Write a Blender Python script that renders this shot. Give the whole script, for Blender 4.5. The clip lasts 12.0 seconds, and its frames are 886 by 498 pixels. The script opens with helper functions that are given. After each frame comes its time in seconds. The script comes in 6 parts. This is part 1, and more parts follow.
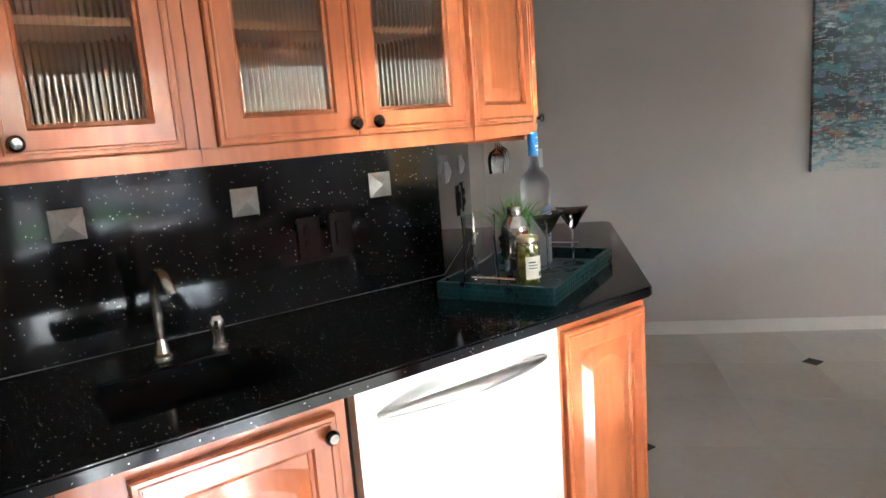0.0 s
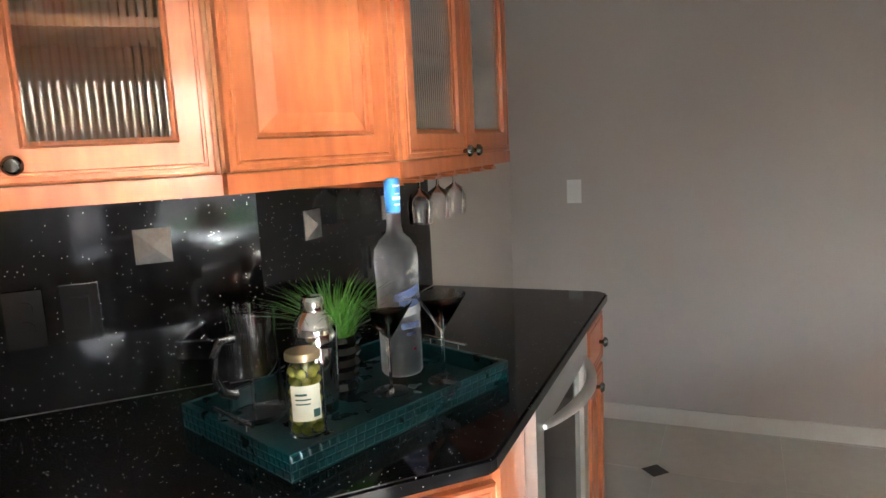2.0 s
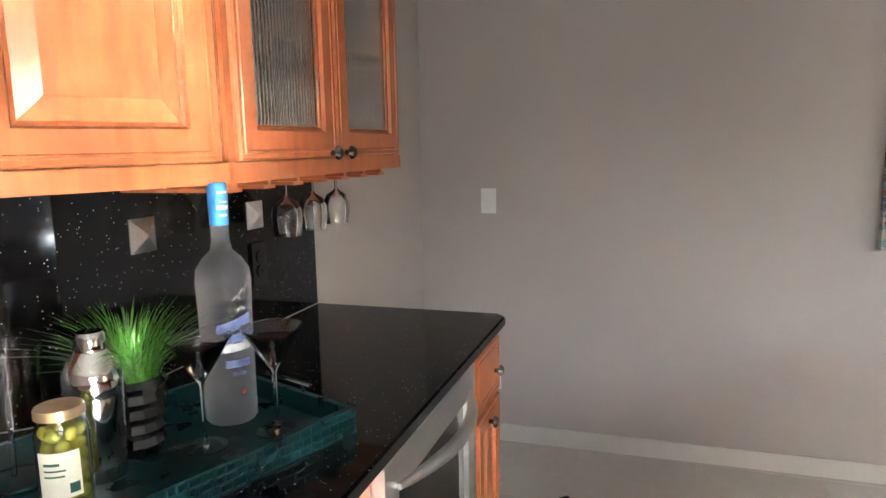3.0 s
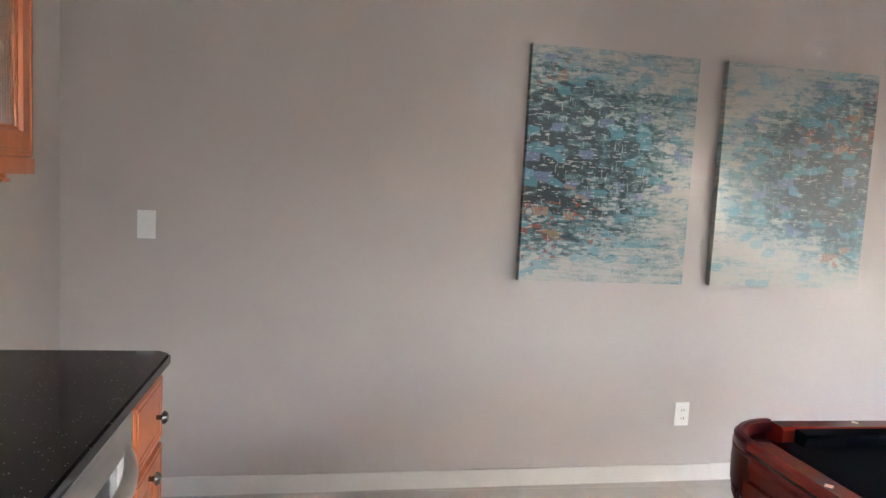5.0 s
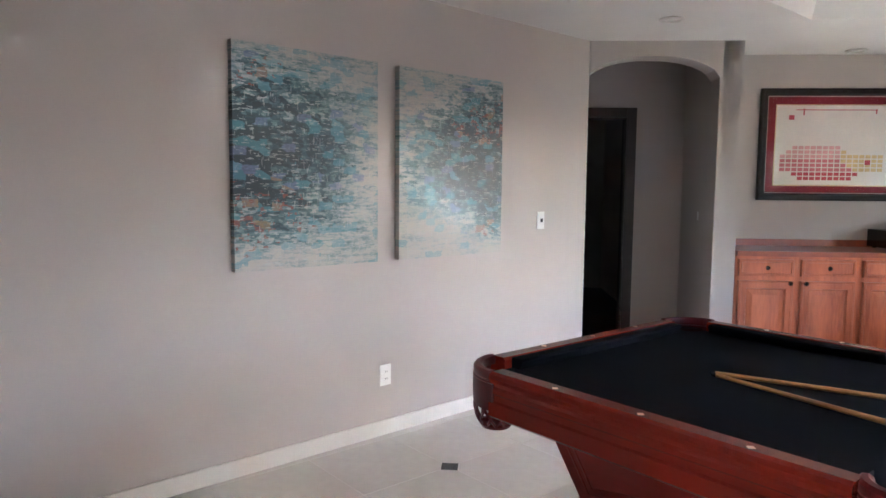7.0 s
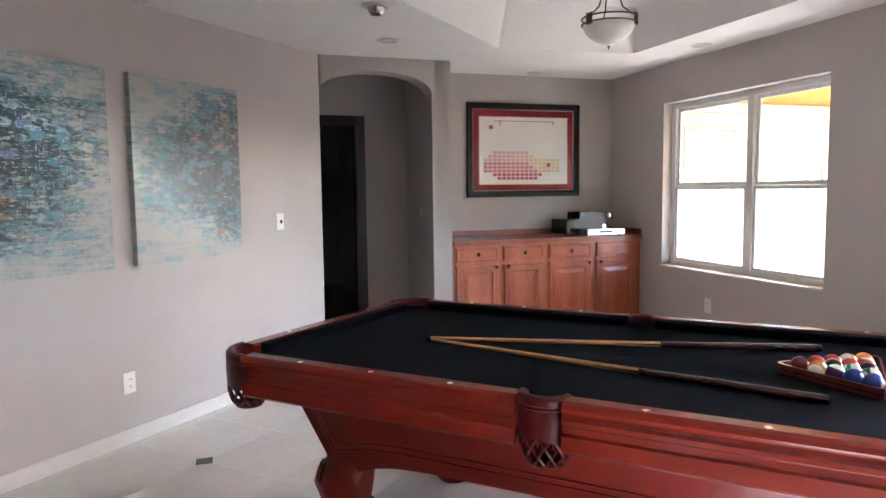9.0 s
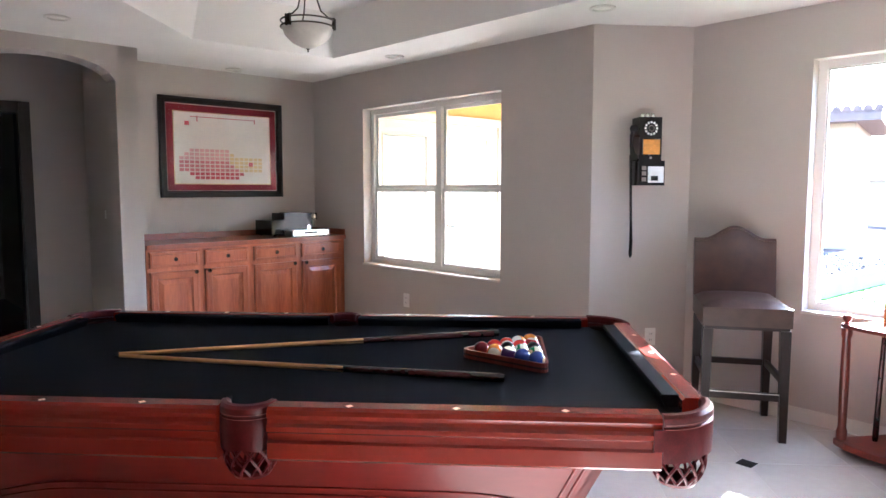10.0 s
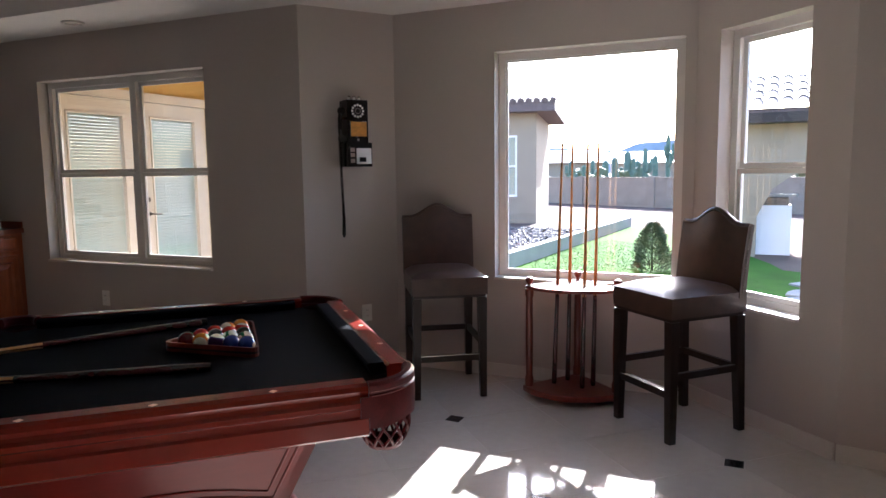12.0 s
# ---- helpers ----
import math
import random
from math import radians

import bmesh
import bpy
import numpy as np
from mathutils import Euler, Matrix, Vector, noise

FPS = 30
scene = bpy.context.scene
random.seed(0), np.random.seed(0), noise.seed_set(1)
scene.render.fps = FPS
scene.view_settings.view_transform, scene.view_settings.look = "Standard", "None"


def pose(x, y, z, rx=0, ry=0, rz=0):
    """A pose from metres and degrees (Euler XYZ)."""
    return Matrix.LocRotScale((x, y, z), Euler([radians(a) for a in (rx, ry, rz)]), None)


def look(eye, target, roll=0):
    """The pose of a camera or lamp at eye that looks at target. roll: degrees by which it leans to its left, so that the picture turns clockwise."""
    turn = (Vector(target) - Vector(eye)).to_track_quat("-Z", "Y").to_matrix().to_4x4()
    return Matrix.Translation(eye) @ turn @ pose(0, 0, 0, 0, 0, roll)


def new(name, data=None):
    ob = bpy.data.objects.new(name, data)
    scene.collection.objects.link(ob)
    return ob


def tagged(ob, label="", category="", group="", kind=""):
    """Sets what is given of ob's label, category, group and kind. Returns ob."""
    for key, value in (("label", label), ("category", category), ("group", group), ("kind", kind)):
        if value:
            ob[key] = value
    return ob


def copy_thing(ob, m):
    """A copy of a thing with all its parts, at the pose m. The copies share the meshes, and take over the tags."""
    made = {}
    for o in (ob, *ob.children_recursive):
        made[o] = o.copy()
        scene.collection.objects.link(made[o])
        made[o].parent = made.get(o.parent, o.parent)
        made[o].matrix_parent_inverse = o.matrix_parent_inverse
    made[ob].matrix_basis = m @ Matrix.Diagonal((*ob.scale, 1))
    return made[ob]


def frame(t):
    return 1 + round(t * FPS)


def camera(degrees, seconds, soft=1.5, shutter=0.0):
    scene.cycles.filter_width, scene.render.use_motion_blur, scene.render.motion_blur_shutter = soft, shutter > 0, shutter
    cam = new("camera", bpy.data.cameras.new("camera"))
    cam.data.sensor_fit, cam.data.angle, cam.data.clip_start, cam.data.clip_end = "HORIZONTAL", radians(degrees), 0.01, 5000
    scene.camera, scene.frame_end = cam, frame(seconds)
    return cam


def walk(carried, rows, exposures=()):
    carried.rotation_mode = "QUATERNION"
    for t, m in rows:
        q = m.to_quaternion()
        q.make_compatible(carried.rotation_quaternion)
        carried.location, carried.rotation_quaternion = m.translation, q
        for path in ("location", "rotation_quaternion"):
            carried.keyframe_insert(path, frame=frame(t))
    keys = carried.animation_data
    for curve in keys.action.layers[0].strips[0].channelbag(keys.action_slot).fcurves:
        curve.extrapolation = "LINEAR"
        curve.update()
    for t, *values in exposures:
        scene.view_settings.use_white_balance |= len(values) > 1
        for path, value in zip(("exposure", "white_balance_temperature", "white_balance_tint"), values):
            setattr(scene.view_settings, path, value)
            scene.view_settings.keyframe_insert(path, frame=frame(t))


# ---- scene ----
cam = camera(66.5, 12.0)
PATH = [
    (0, (0.351, -0.502, 1.402), (0.043, 1.441, 1.041), -4.3),
    (0.5, (0.57, -0.238, 1.387), (0.016, 1.649, 1.026), -5.0),
    (1, (0.732, -0.048, 1.399), (-0.032, 1.758, 1.005), -4.4),
    (1.5, (0.839, 0.183, 1.403), (-0.033, 1.945, 1.031), -4.1),
    (2, (0.967, 0.423, 1.426), (0.213, 2.249, 1.114), -2.8),
    (2.5, (1.065, 0.6, 1.423), (0.419, 2.469, 1.121), -1.6),
    (4.3, (1.001, 0.843, 1.383), (0.694, 2.801, 1.113), 1.8),
    (4.5, (1.0, 0.847, 1.382), (0.891, 2.829, 1.138), 2.4),
    (5, (0.992, 0.825, 1.375), (1.359, 2.782, 1.189), 3.0),
    (5.5, (0.906, 0.786, 1.369), (1.699, 2.615, 1.212), 2.6),
    (6, (0.811, 0.773, 1.378), (1.869, 2.458, 1.185), 2.1),
    (6.5, (0.669, 0.815, 1.37), (1.866, 2.407, 1.19), 2.0),
    (6.7, (0.625, 0.83, 1.361), (1.88, 2.377, 1.184), 1.4),
    (8.3, (0.346, 0.617, 1.367), (1.918, 1.84, 1.192), -0.9),
    (8.5, (0.327, 0.614, 1.361), (1.959, 1.758, 1.193), -0.9),
    (9, (0.292, 0.583, 1.363), (2.073, 1.475, 1.19), -0.7),
    (9.5, (0.29, 0.566, 1.374), (2.212, 1.092, 1.202), -0.4),
    (10, (0.297, 0.568, 1.368), (2.288, 0.64, 1.191), 0.0),
    (10.5, (0.296, 0.574, 1.363), (2.272, 0.324, 1.174), -0.1),
    (11, (0.297, 0.561, 1.357), (2.237, 0.117, 1.161), -0.4),
    (11.5, (0.293, 0.537, 1.354), (2.194, -0.053, 1.154), -0.5),
    (12, (0.294, 0.505, 1.346), (2.149, -0.208, 1.121), -0.7),
]
EXPOSURES = [(0, 4.2, 5200, 6), (1.5, 4.1, 5300, 7), (2.0, 4.15, 5400, 7), (2.5, 4.35, 5400, 8), (4.5, 4.85, 5350, 10), (5.5, 4.65, 5250, 11), (6.5, 4.6, 5150, 12), (8.5, 4.65, 5100, 13), (9.5, 4.65, 5100, 13), (10, 4.6, 5100, 14), (10.5, 4.15, 5050, 15), (11, 3.5, 5150, 15), (12, 2.65, 5500, 16)]
walk(cam, [(t, look(eye, target, roll)) for t, eye, target, roll in PATH], EXPOSURES)

# sunlight mirrored by the polished floor keeps its shape
scene.cycles.blur_glossy, scene.cycles.sample_clamp_indirect, scene.cycles.caustics_reflective = 0.0, 0.0, True

# ---- world and light ----
SUN_EL, SUN_DIR = 28.6, (-0.745, 0.667)
world = bpy.data.worlds.new("sky")
scene.world = world
world.use_nodes = True
wn = world.node_tree
sky = wn.nodes.new("ShaderNodeTexSky")
sky.sky_type, sky.sun_disc = "NISHITA", False
sky.sun_elevation = radians(SUN_EL)
sky.sun_rotation = math.atan2(-SUN_DIR[0], -SUN_DIR[1])
sky.dust_density = 1.6
wn.links.new(sky.outputs[0], wn.nodes["Background"].inputs[0])
wn.nodes["Background"].inputs[1].default_value = 0.15
sun = new("sun", bpy.data.lights.new("sun", "SUN"))
sun.data.energy, sun.data.angle, sun.data.color = 5.0, radians(0.5), (1.0, 0.93, 0.82)
sun.matrix_world = look((10, -8, 8), (10 + SUN_DIR[0], -8 + SUN_DIR[1], 8 - math.tan(radians(SUN_EL))))


# ---- materials ----
def mat(name, base, rough=0.5, metal=0.0, vary=0.12, scale=6.0, fine=60.0, bump=0.05, spec=0.5, wood=0.0, coat=0.0,
        second=None, stretch=(1, 1, 1), rvar=0.1, island=0.0):
    """Painted, stained, woven or polished surface: two scales of noise in colour, roughness and relief."""
    m = bpy.data.materials.new(name)
    m.use_nodes = True
    nt = m.node_tree
    n, ln = nt.nodes, nt.links
    b = n["Principled BSDF"]
    b.inputs["Metallic"].default_value = metal
    b.inputs["Specular IOR Level"].default_value = spec
    b.inputs["Coat Weight"].default_value = coat
    b.inputs["Coat Roughness"].default_value = 0.08
    tc = n.new("ShaderNodeTexCoord")
    mp = n.new("ShaderNodeMapping")
    mp.inputs["Scale"].default_value = stretch
    ln.new(tc.outputs["Object"], mp.inputs[0])
    big = n.new("ShaderNodeTexNoise")
    big.inputs["Scale"].default_value, big.inputs["Detail"].default_value = scale, 5
    big.inputs["Distortion"].default_value = wood
    small = n.new("ShaderNodeTexNoise")
    small.inputs["Scale"].default_value, small.inputs["Detail"].default_value = fine, 4
    ln.new(mp.outputs[0], big.inputs["Vector"])
    ln.new(mp.outputs[0], small.inputs["Vector"])
    mix = n.new("ShaderNodeMath")
    mix.operation = "MULTIPLY_ADD"
    mix.inputs[1].default_value = 0.4
    ln.new(small.outputs["Fac"], mix.inputs[0])
    sc = n.new("ShaderNodeMath")
    sc.operation = "MULTIPLY"
    sc.inputs[1].default_value = 0.6
    ln.new(big.outputs["Fac"], sc.inputs[0])
    ln.new(sc.outputs[0], mix.inputs[2])
    ramp = n.new("ShaderNodeValToRGB")
    lo = [max(0, c * (1 - 2 * vary)) for c in base]
    hi = [min(1, c * (1 + 2 * vary)) for c in (second or base)]
    ramp.color_ramp.elements[0].position, ramp.color_ramp.elements[1].position = 0.3, 0.7
    ramp.color_ramp.elements[0].color, ramp.color_ramp.elements[1].color = (*lo, 1), (*hi, 1)
    ln.new(mix.outputs[0], ramp.inputs[0])
    col = ramp.outputs[0]
    if island:
        info = n.new("ShaderNodeObjectInfo")
        hsv = n.new("ShaderNodeHueSaturation")
        mr = n.new("ShaderNodeMapRange")
        mr.inputs[3].default_value, mr.inputs[4].default_value = 1 - island, 1 + island
        ln.new(info.outputs["Random"], mr.inputs[0])
        ln.new(mr.outputs[0], hsv.inputs["Value"])
        ln.new(col, hsv.inputs["Color"])
        col = hsv.outputs[0]
    ln.new(col, b.inputs["Base Color"])
    rr = n.new("ShaderNodeMapRange")
    rr.inputs[3].default_value, rr.inputs[4].default_value = max(0.02, rough - rvar * rough), min(1, rough + rvar * rough)
    ln.new(big.outputs["Fac"], rr.inputs[0])
    ln.new(rr.outputs[0], b.inputs["Roughness"])
    if bump:
        bp = n.new("ShaderNodeBump")
        bp.inputs["Strength"].default_value, bp.inputs["Distance"].default_value = bump, 0.004
        ln.new(mix.outputs[0], bp.inputs["Height"])
        ln.new(bp.outputs[0], b.inputs["Normal"])
    return m


def glass_mat(name, color=(1, 1, 1), rough=0.0, ior=1.45, amount=1.0):
    m = bpy.data.materials.new(name)
    m.use_nodes = True
    b = m.node_tree.nodes["Principled BSDF"]
    b.inputs["Base Color"].default_value = (*color, 1)
    b.inputs["Transmission Weight"].default_value = amount
    b.inputs["Roughness"].default_value, b.inputs["IOR"].default_value = rough, ior
    return m


WALL = mat("wall_paint", (0.475, 0.428, 0.388), 0.75, vary=0.02, scale=2, fine=140, bump=0.12, spec=0.25)
CEIL = mat("ceiling_paint", (0.74, 0.715, 0.67), 0.85, vary=0.02, scale=3, fine=120, bump=0.15, spec=0.2)
TRIM = mat("trim_paint", (0.62, 0.59, 0.53), 0.45, vary=0.03, scale=4, fine=90, bump=0.03)
VINYL = mat("window_vinyl", (0.74, 0.72, 0.68), 0.35, vary=0.02, scale=4, fine=70, bump=0.02)
PLATE = mat("plate_plastic", (0.78, 0.77, 0.73), 0.35, vary=0.02, bump=0.01)
DARK_PLATE = mat("black_plastic", (0.006, 0.006, 0.0065), 0.16, vary=0.1, bump=0.02)
TILE = mat("floor_tile", (0.55, 0.51, 0.45), 0.09, vary=0.025, scale=1.4, fine=18, bump=0.0, spec=0.8, coat=0.6, rvar=0.03, second=(0.58, 0.54, 0.475))
TILE.node_tree.nodes["Principled BSDF"].inputs["Coat Roughness"].default_value = 0.03
TILE_DARK = mat("floor_insert_stone", (0.02, 0.022, 0.022), 0.15, vary=0.2, bump=0.02)
GROUT = mat("floor_grout", (0.50, 0.46, 0.40), 0.8, vary=0.06, scale=12, bump=0.1)
MAPLE = mat("stained_maple", (0.385, 0.096, 0.027), 0.33, vary=0.06, scale=5, fine=30, bump=0.03, wood=1.0, stretch=(1.6, 1.6, 0.28), coat=0.2, second=(0.48, 0.145, 0.045), island=0.08)
MAPLE_IN = mat("maple_interior", (0.34, 0.13, 0.045), 0.5, vary=0.12, scale=4, fine=30, bump=0.03, wood=1.0, stretch=(1.5, 1.5, 0.3))
CHERRY = mat("cherry_cabinet", (0.28, 0.062, 0.021), 0.35, vary=0.12, scale=4, fine=40, bump=0.04, wood=1.4, stretch=(2.2, 2.2, 0.25), coat=0.3, second=(0.37, 0.105, 0.037), island=0.10)
CHERRY_TOP = mat("cherry_top", (0.22, 0.055, 0.022), 0.3, vary=0.15, scale=5, fine=30, bump=0.03, wood=1.0, coat=0.3)
MAHOGANY = mat("mahogany", (0.135, 0.0095, 0.006), 0.30, vary=0.05, scale=4, fine=35, bump=0.01, spec=0.35, wood=0.6, stretch=(2.2, 0.3, 2.2), coat=0.08, second=(0.15, 0.012, 0.008))
RAIL_TOP = mat("mahogany_rail_top", (0.17, 0.017, 0.009), 0.24, vary=0.02, scale=5, fine=35, bump=0.008, spec=0.4, wood=0.5, stretch=(2.0, 0.25, 2.0), coat=0.15)
FELT = mat("black_felt", (0.0055, 0.0065, 0.010), 0.95, vary=0.12, scale=30, fine=400, bump=0.15, spec=0.06)
LEATHER_RED = mat("oxblood_leather", (0.065, 0.004, 0.0055), 0.34, spec=0.25, vary=0.2, scale=25, fine=220, bump=0.2)
STITCH = mat("pale_thread", (0.30, 0.12, 0.10), 0.7, bump=0.0)
LEATHER_BROWN = mat("brown_leather", (0.055, 0.028, 0.019), 0.36, vary=0.18, scale=14, fine=220, bump=0.15)
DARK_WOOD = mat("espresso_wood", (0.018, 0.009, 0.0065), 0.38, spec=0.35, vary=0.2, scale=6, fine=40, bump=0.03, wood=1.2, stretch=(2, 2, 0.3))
RACK_WOOD = mat("rack_wood", (0.155, 0.021, 0.010), 0.3, vary=0.18, scale=6, fine=40, bump=0.03, wood=1.2, stretch=(2, 2, 0.3), coat=0.4)
CUE_MAPLE = mat("cue_maple", (0.50, 0.24, 0.075), 0.3, vary=0.08, scale=8, fine=50, bump=0.0, coat=0.3)
CUE_BUTT = mat("cue_butt", (0.045, 0.008, 0.010), 0.2, vary=0.2, scale=8, fine=50, bump=0.0, coat=0.4)
PEARL = mat("pearl_inlay", (0.78, 0.68, 0.52), 0.3, vary=0.06, bump=0.0)
STEEL = mat("brushed_steel", (0.66, 0.65, 0.63), 0.34, 1.0, vary=0.05, scale=3, fine=200, bump=0.02, stretch=(1, 1, 12))
# paler than STEEL: the bright window's reflection is put into its colour
DW_STEEL_BRIGHT = mat("brightened_dishwasher_steel", (0.84, 0.83, 0.81), 0.40, 0.6, vary=0.04, scale=2, fine=160, bump=0.02, stretch=(1, 1, 14))
NICKEL = mat("satin_nickel", (0.58, 0.55, 0.50), 0.25, 1.0, vary=0.05, fine=120, bump=0.01)
KNOB = mat("dark_nickel", (0.16, 0.15, 0.14), 0.12, 1.0, vary=0.05, fine=120, bump=0.01)
CHROME = mat("chrome", (0.80, 0.80, 0.80), 0.08, 1.0, vary=0.03, bump=0.0)
BRONZE = mat("dark_bronze", (0.10, 0.08, 0.06), 0.4, 0.8, vary=0.1, bump=0.02)
TRAY_HIDE = mat("teal_croc_hide", (0.002, 0.024, 0.026), 0.28, vary=0.2, scale=20, fine=120, bump=0.2)
BLACK_GLASS = mat("black_gloss", (0.008, 0.008, 0.009), 0.06, vary=0.05, bump=0.0)
FROST = mat("alabaster_glass", (0.72, 0.69, 0.62), 0.35, vary=0.06, scale=9, fine=30, bump=0.02)
GRASS = mat("artificial_grass", (0.055, 0.16, 0.016), 0.45, vary=0.35, scale=30, fine=80, bump=0.05, second=(0.10, 0.26, 0.03))
STUCCO = mat("stucco", (0.32, 0.255, 0.185), 0.9, vary=0.06, scale=3, fine=60, bump=0.5)
CLEAR = glass_mat("clear_glass")
RIBBED = glass_mat("ribbed_glass", (0.93, 0.96, 0.96), 0.012, 1.5)


def granite():
    m = bpy.data.materials.new("black_granite")
    m.use_nodes = True
    nt = m.node_tree
    n, ln = nt.nodes, nt.links
    b = n["Principled BSDF"]
    b.inputs["Specular IOR Level"].default_value = 0.3
    tc = n.new("ShaderNodeTexCoord")
    vo = n.new("ShaderNodeTexVoronoi")
    vo.inputs["Scale"].default_value = 185
    no = n.new("ShaderNodeTexNoise")
    no.inputs["Scale"].default_value = 5
    ln.new(tc.outputs["Object"], vo.inputs["Vector"])
    ln.new(tc.outputs["Object"], no.inputs["Vector"])
    sep = n.new("ShaderNodeSeparateColor")
    ln.new(vo.outputs["Color"], sep.inputs[0])
    gt = n.new("ShaderNodeMath")
    gt.operation, gt.inputs[1].default_value = "GREATER_THAN", 0.905
    ln.new(sep.outputs[0], gt.inputs[0])
    near = n.new("ShaderNodeMath")
    near.operation, near.inputs[1].default_value = "LESS_THAN", 0.21
    ln.new(vo.outputs["Distance"], near.inputs[0])
    mul = n.new("ShaderNodeMath")
    mul.operation = "MULTIPLY"
    ln.new(gt.outputs[0], mul.inputs[0])
    ln.new(near.outputs[0], mul.inputs[1])
    mix = n.new("ShaderNodeMix")
    mix.data_type = "RGBA"
    mix.inputs[6].default_value, mix.inputs[7].default_value = (0.006, 0.006, 0.007, 1), (0.62, 0.60, 0.57, 1)
    ln.new(mul.outputs[0], mix.inputs[0])
    ln.new(mix.outputs[2], b.inputs["Base Color"])
    rr = n.new("ShaderNodeMapRange")
    rr.inputs[3].default_value, rr.inputs[4].default_value = 0.05, 0.09
    ln.new(no.outputs["Fac"], rr.inputs[0])
    ln.new(rr.outputs[0], b.inputs["Roughness"])
    return m


GRANITE = granite()


def painting_mat(name, seed, flip):
    """Abstract canvas: overlapping horizontal dabs that run from cream and pale blue into dark teal, with ochre, rust and lilac touches."""
    m = bpy.data.materials.new(name)
    m.use_nodes = True
    nt = m.node_tree
    n, ln = nt.nodes, nt.links
    b = n["Principled BSDF"]
    b.inputs["Roughness"].default_value = 0.42
    tc = n.new("ShaderNodeTexCoord")
    sx = n.new("ShaderNodeSeparateXYZ")
    ln.new(tc.outputs["Object"], sx.inputs[0])

    def calc(op, a, c, d=None):
        x = n.new("ShaderNodeMath")
        x.operation = op
        for k, v in enumerate((a, c, d)):
            if v is None:
                continue
            if isinstance(v, (int, float)):
                x.inputs[k].default_value = v
            else:
                ln.new(v, x.inputs[k])
        return x.outputs[0]

    def mapped(kx, kz, off):
        mp = n.new("ShaderNodeMapping")
        mp.inputs["Scale"].default_value, mp.inputs["Location"].default_value = (kx, 1, kz), (seed + off, off, seed * 1.7 + off)
        ln.new(tc.outputs["Object"], mp.inputs[0])
        return mp.outputs[0]

    def noise(kx, kz, off, detail=4):
        t = n.new("ShaderNodeTexNoise")
        t.inputs["Scale"].default_value, t.inputs["Detail"].default_value = 1, detail
        ln.new(mapped(kx, kz, off), t.inputs["Vector"])
        return t.outputs["Fac"]

    def dabs(kx, kz, off):
        """Blocky strokes with frayed sides: two random values for each stroke."""
        v = mapped(kx, kz, off)
        t = n.new("ShaderNodeTexNoise")
        t.inputs["Scale"].default_value, t.inputs["Detail"].default_value = 2.2, 3
        ln.new(v, t.inputs["Vector"])
        a = n.new("ShaderNodeMixRGB")
        a.blend_type, a.inputs[0].default_value = "ADD", 0.28
        ln.new(v, a.inputs[1])
        ln.new(t.outputs["Color"], a.inputs[2])
        vo = n.new("ShaderNodeTexVoronoi")
        vo.inputs["Scale"].default_value, vo.inputs["Randomness"].default_value, vo.distance = 1, 0.8, "CHEBYCHEV"
        ln.new(a.outputs[0], vo.inputs["Vector"])
        sp = n.new("ShaderNodeSeparateColor")
        ln.new(vo.outputs["Color"], sp.inputs[0])
        return sp.outputs[0], sp.outputs[1], sp.outputs[2]

    def blob(x0, z0, rx, rz):
        """1 in the middle of an ellipse, 0 at its rim and beyond."""
        u = calc("DIVIDE", calc("SUBTRACT", sx.outputs[0], x0), rx)
        w = calc("DIVIDE", calc("SUBTRACT", sx.outputs[2], z0), rz)
        r = calc("SQRT", calc("MULTIPLY_ADD", u, u, calc("MULTIPLY", w, w)), 0)
        return calc("MAXIMUM", calc("SUBTRACT", 1.0, r), 0.0)

    def over(under, color, fac):
        x = n.new("ShaderNodeMix")
        x.data_type = "RGBA"
        ln.new(fac, x.inputs[0])
        ln.new(under, x.inputs[6])
        x.inputs[7].default_value = (*color, 1)
        return x.outputs[2]

    s = -1 if flip else 1
    a1, a2, a3 = dabs(15, 27, 0.3)
    c1, c2, c3 = dabs(40, 66, 4.1)
    field = calc("MAXIMUM", blob(-0.34 * s, 0.03, 0.80, 0.50), calc("MULTIPLY", blob(-0.05 * s, -0.04 if flip else 0.02, 0.40, 0.30), 0.75))
    v = calc("MULTIPLY_ADD", field, 0.78, 0.03)
    reach = calc("MULTIPLY_ADD", field, 0.60, 0.09)
    v = calc("MULTIPLY_ADD", calc("MULTIPLY", calc("SUBTRACT", a1, 0.42), reach), 0.95, v)
    v = calc("MULTIPLY_ADD", calc("MULTIPLY", calc("SUBTRACT", c1, 0.45), reach), 0.85, v)
    v = calc("MULTIPLY_ADD", calc("SUBTRACT", noise(7, 60, 1.9), 0.5), 0.5, v)
    v = calc("MULTIPLY_ADD", calc("SUBTRACT", noise(60, 190, 7.7), 0.5), 0.30, v)
    v = calc("MULTIPLY_ADD", calc("SUBTRACT", noise(1.2, 6, 3.3, 2), 0.5), 0.42, v)
    r = n.new("ShaderNodeValToRGB")
    e = r.color_ramp.elements
    e[0].position, e[0].color = 0.0, (0.43, 0.40, 0.345, 1)
    e[1].position, e[1].color = 0.62, (0.009, 0.022, 0.028, 1)
    for p, c in ((0.08, (0.37, 0.37, 0.335)), (0.17, (0.24, 0.295, 0.285)), (0.26, (0.105, 0.17, 0.175)), (0.36, (0.05, 0.095, 0.105)), (0.48, (0.022, 0.050, 0.060))):
        q = e.new(p)
        q.color = (*c, 1)
    ln.new(v, r.inputs[0])
    col = r.outputs[0]
    soft = calc("MULTIPLY", noise(50, 120, 9.1), 1.5)
    blue = calc("MULTIPLY", calc("GREATER_THAN", a2, 0.94), calc("GREATER_THAN", field, 0.10))
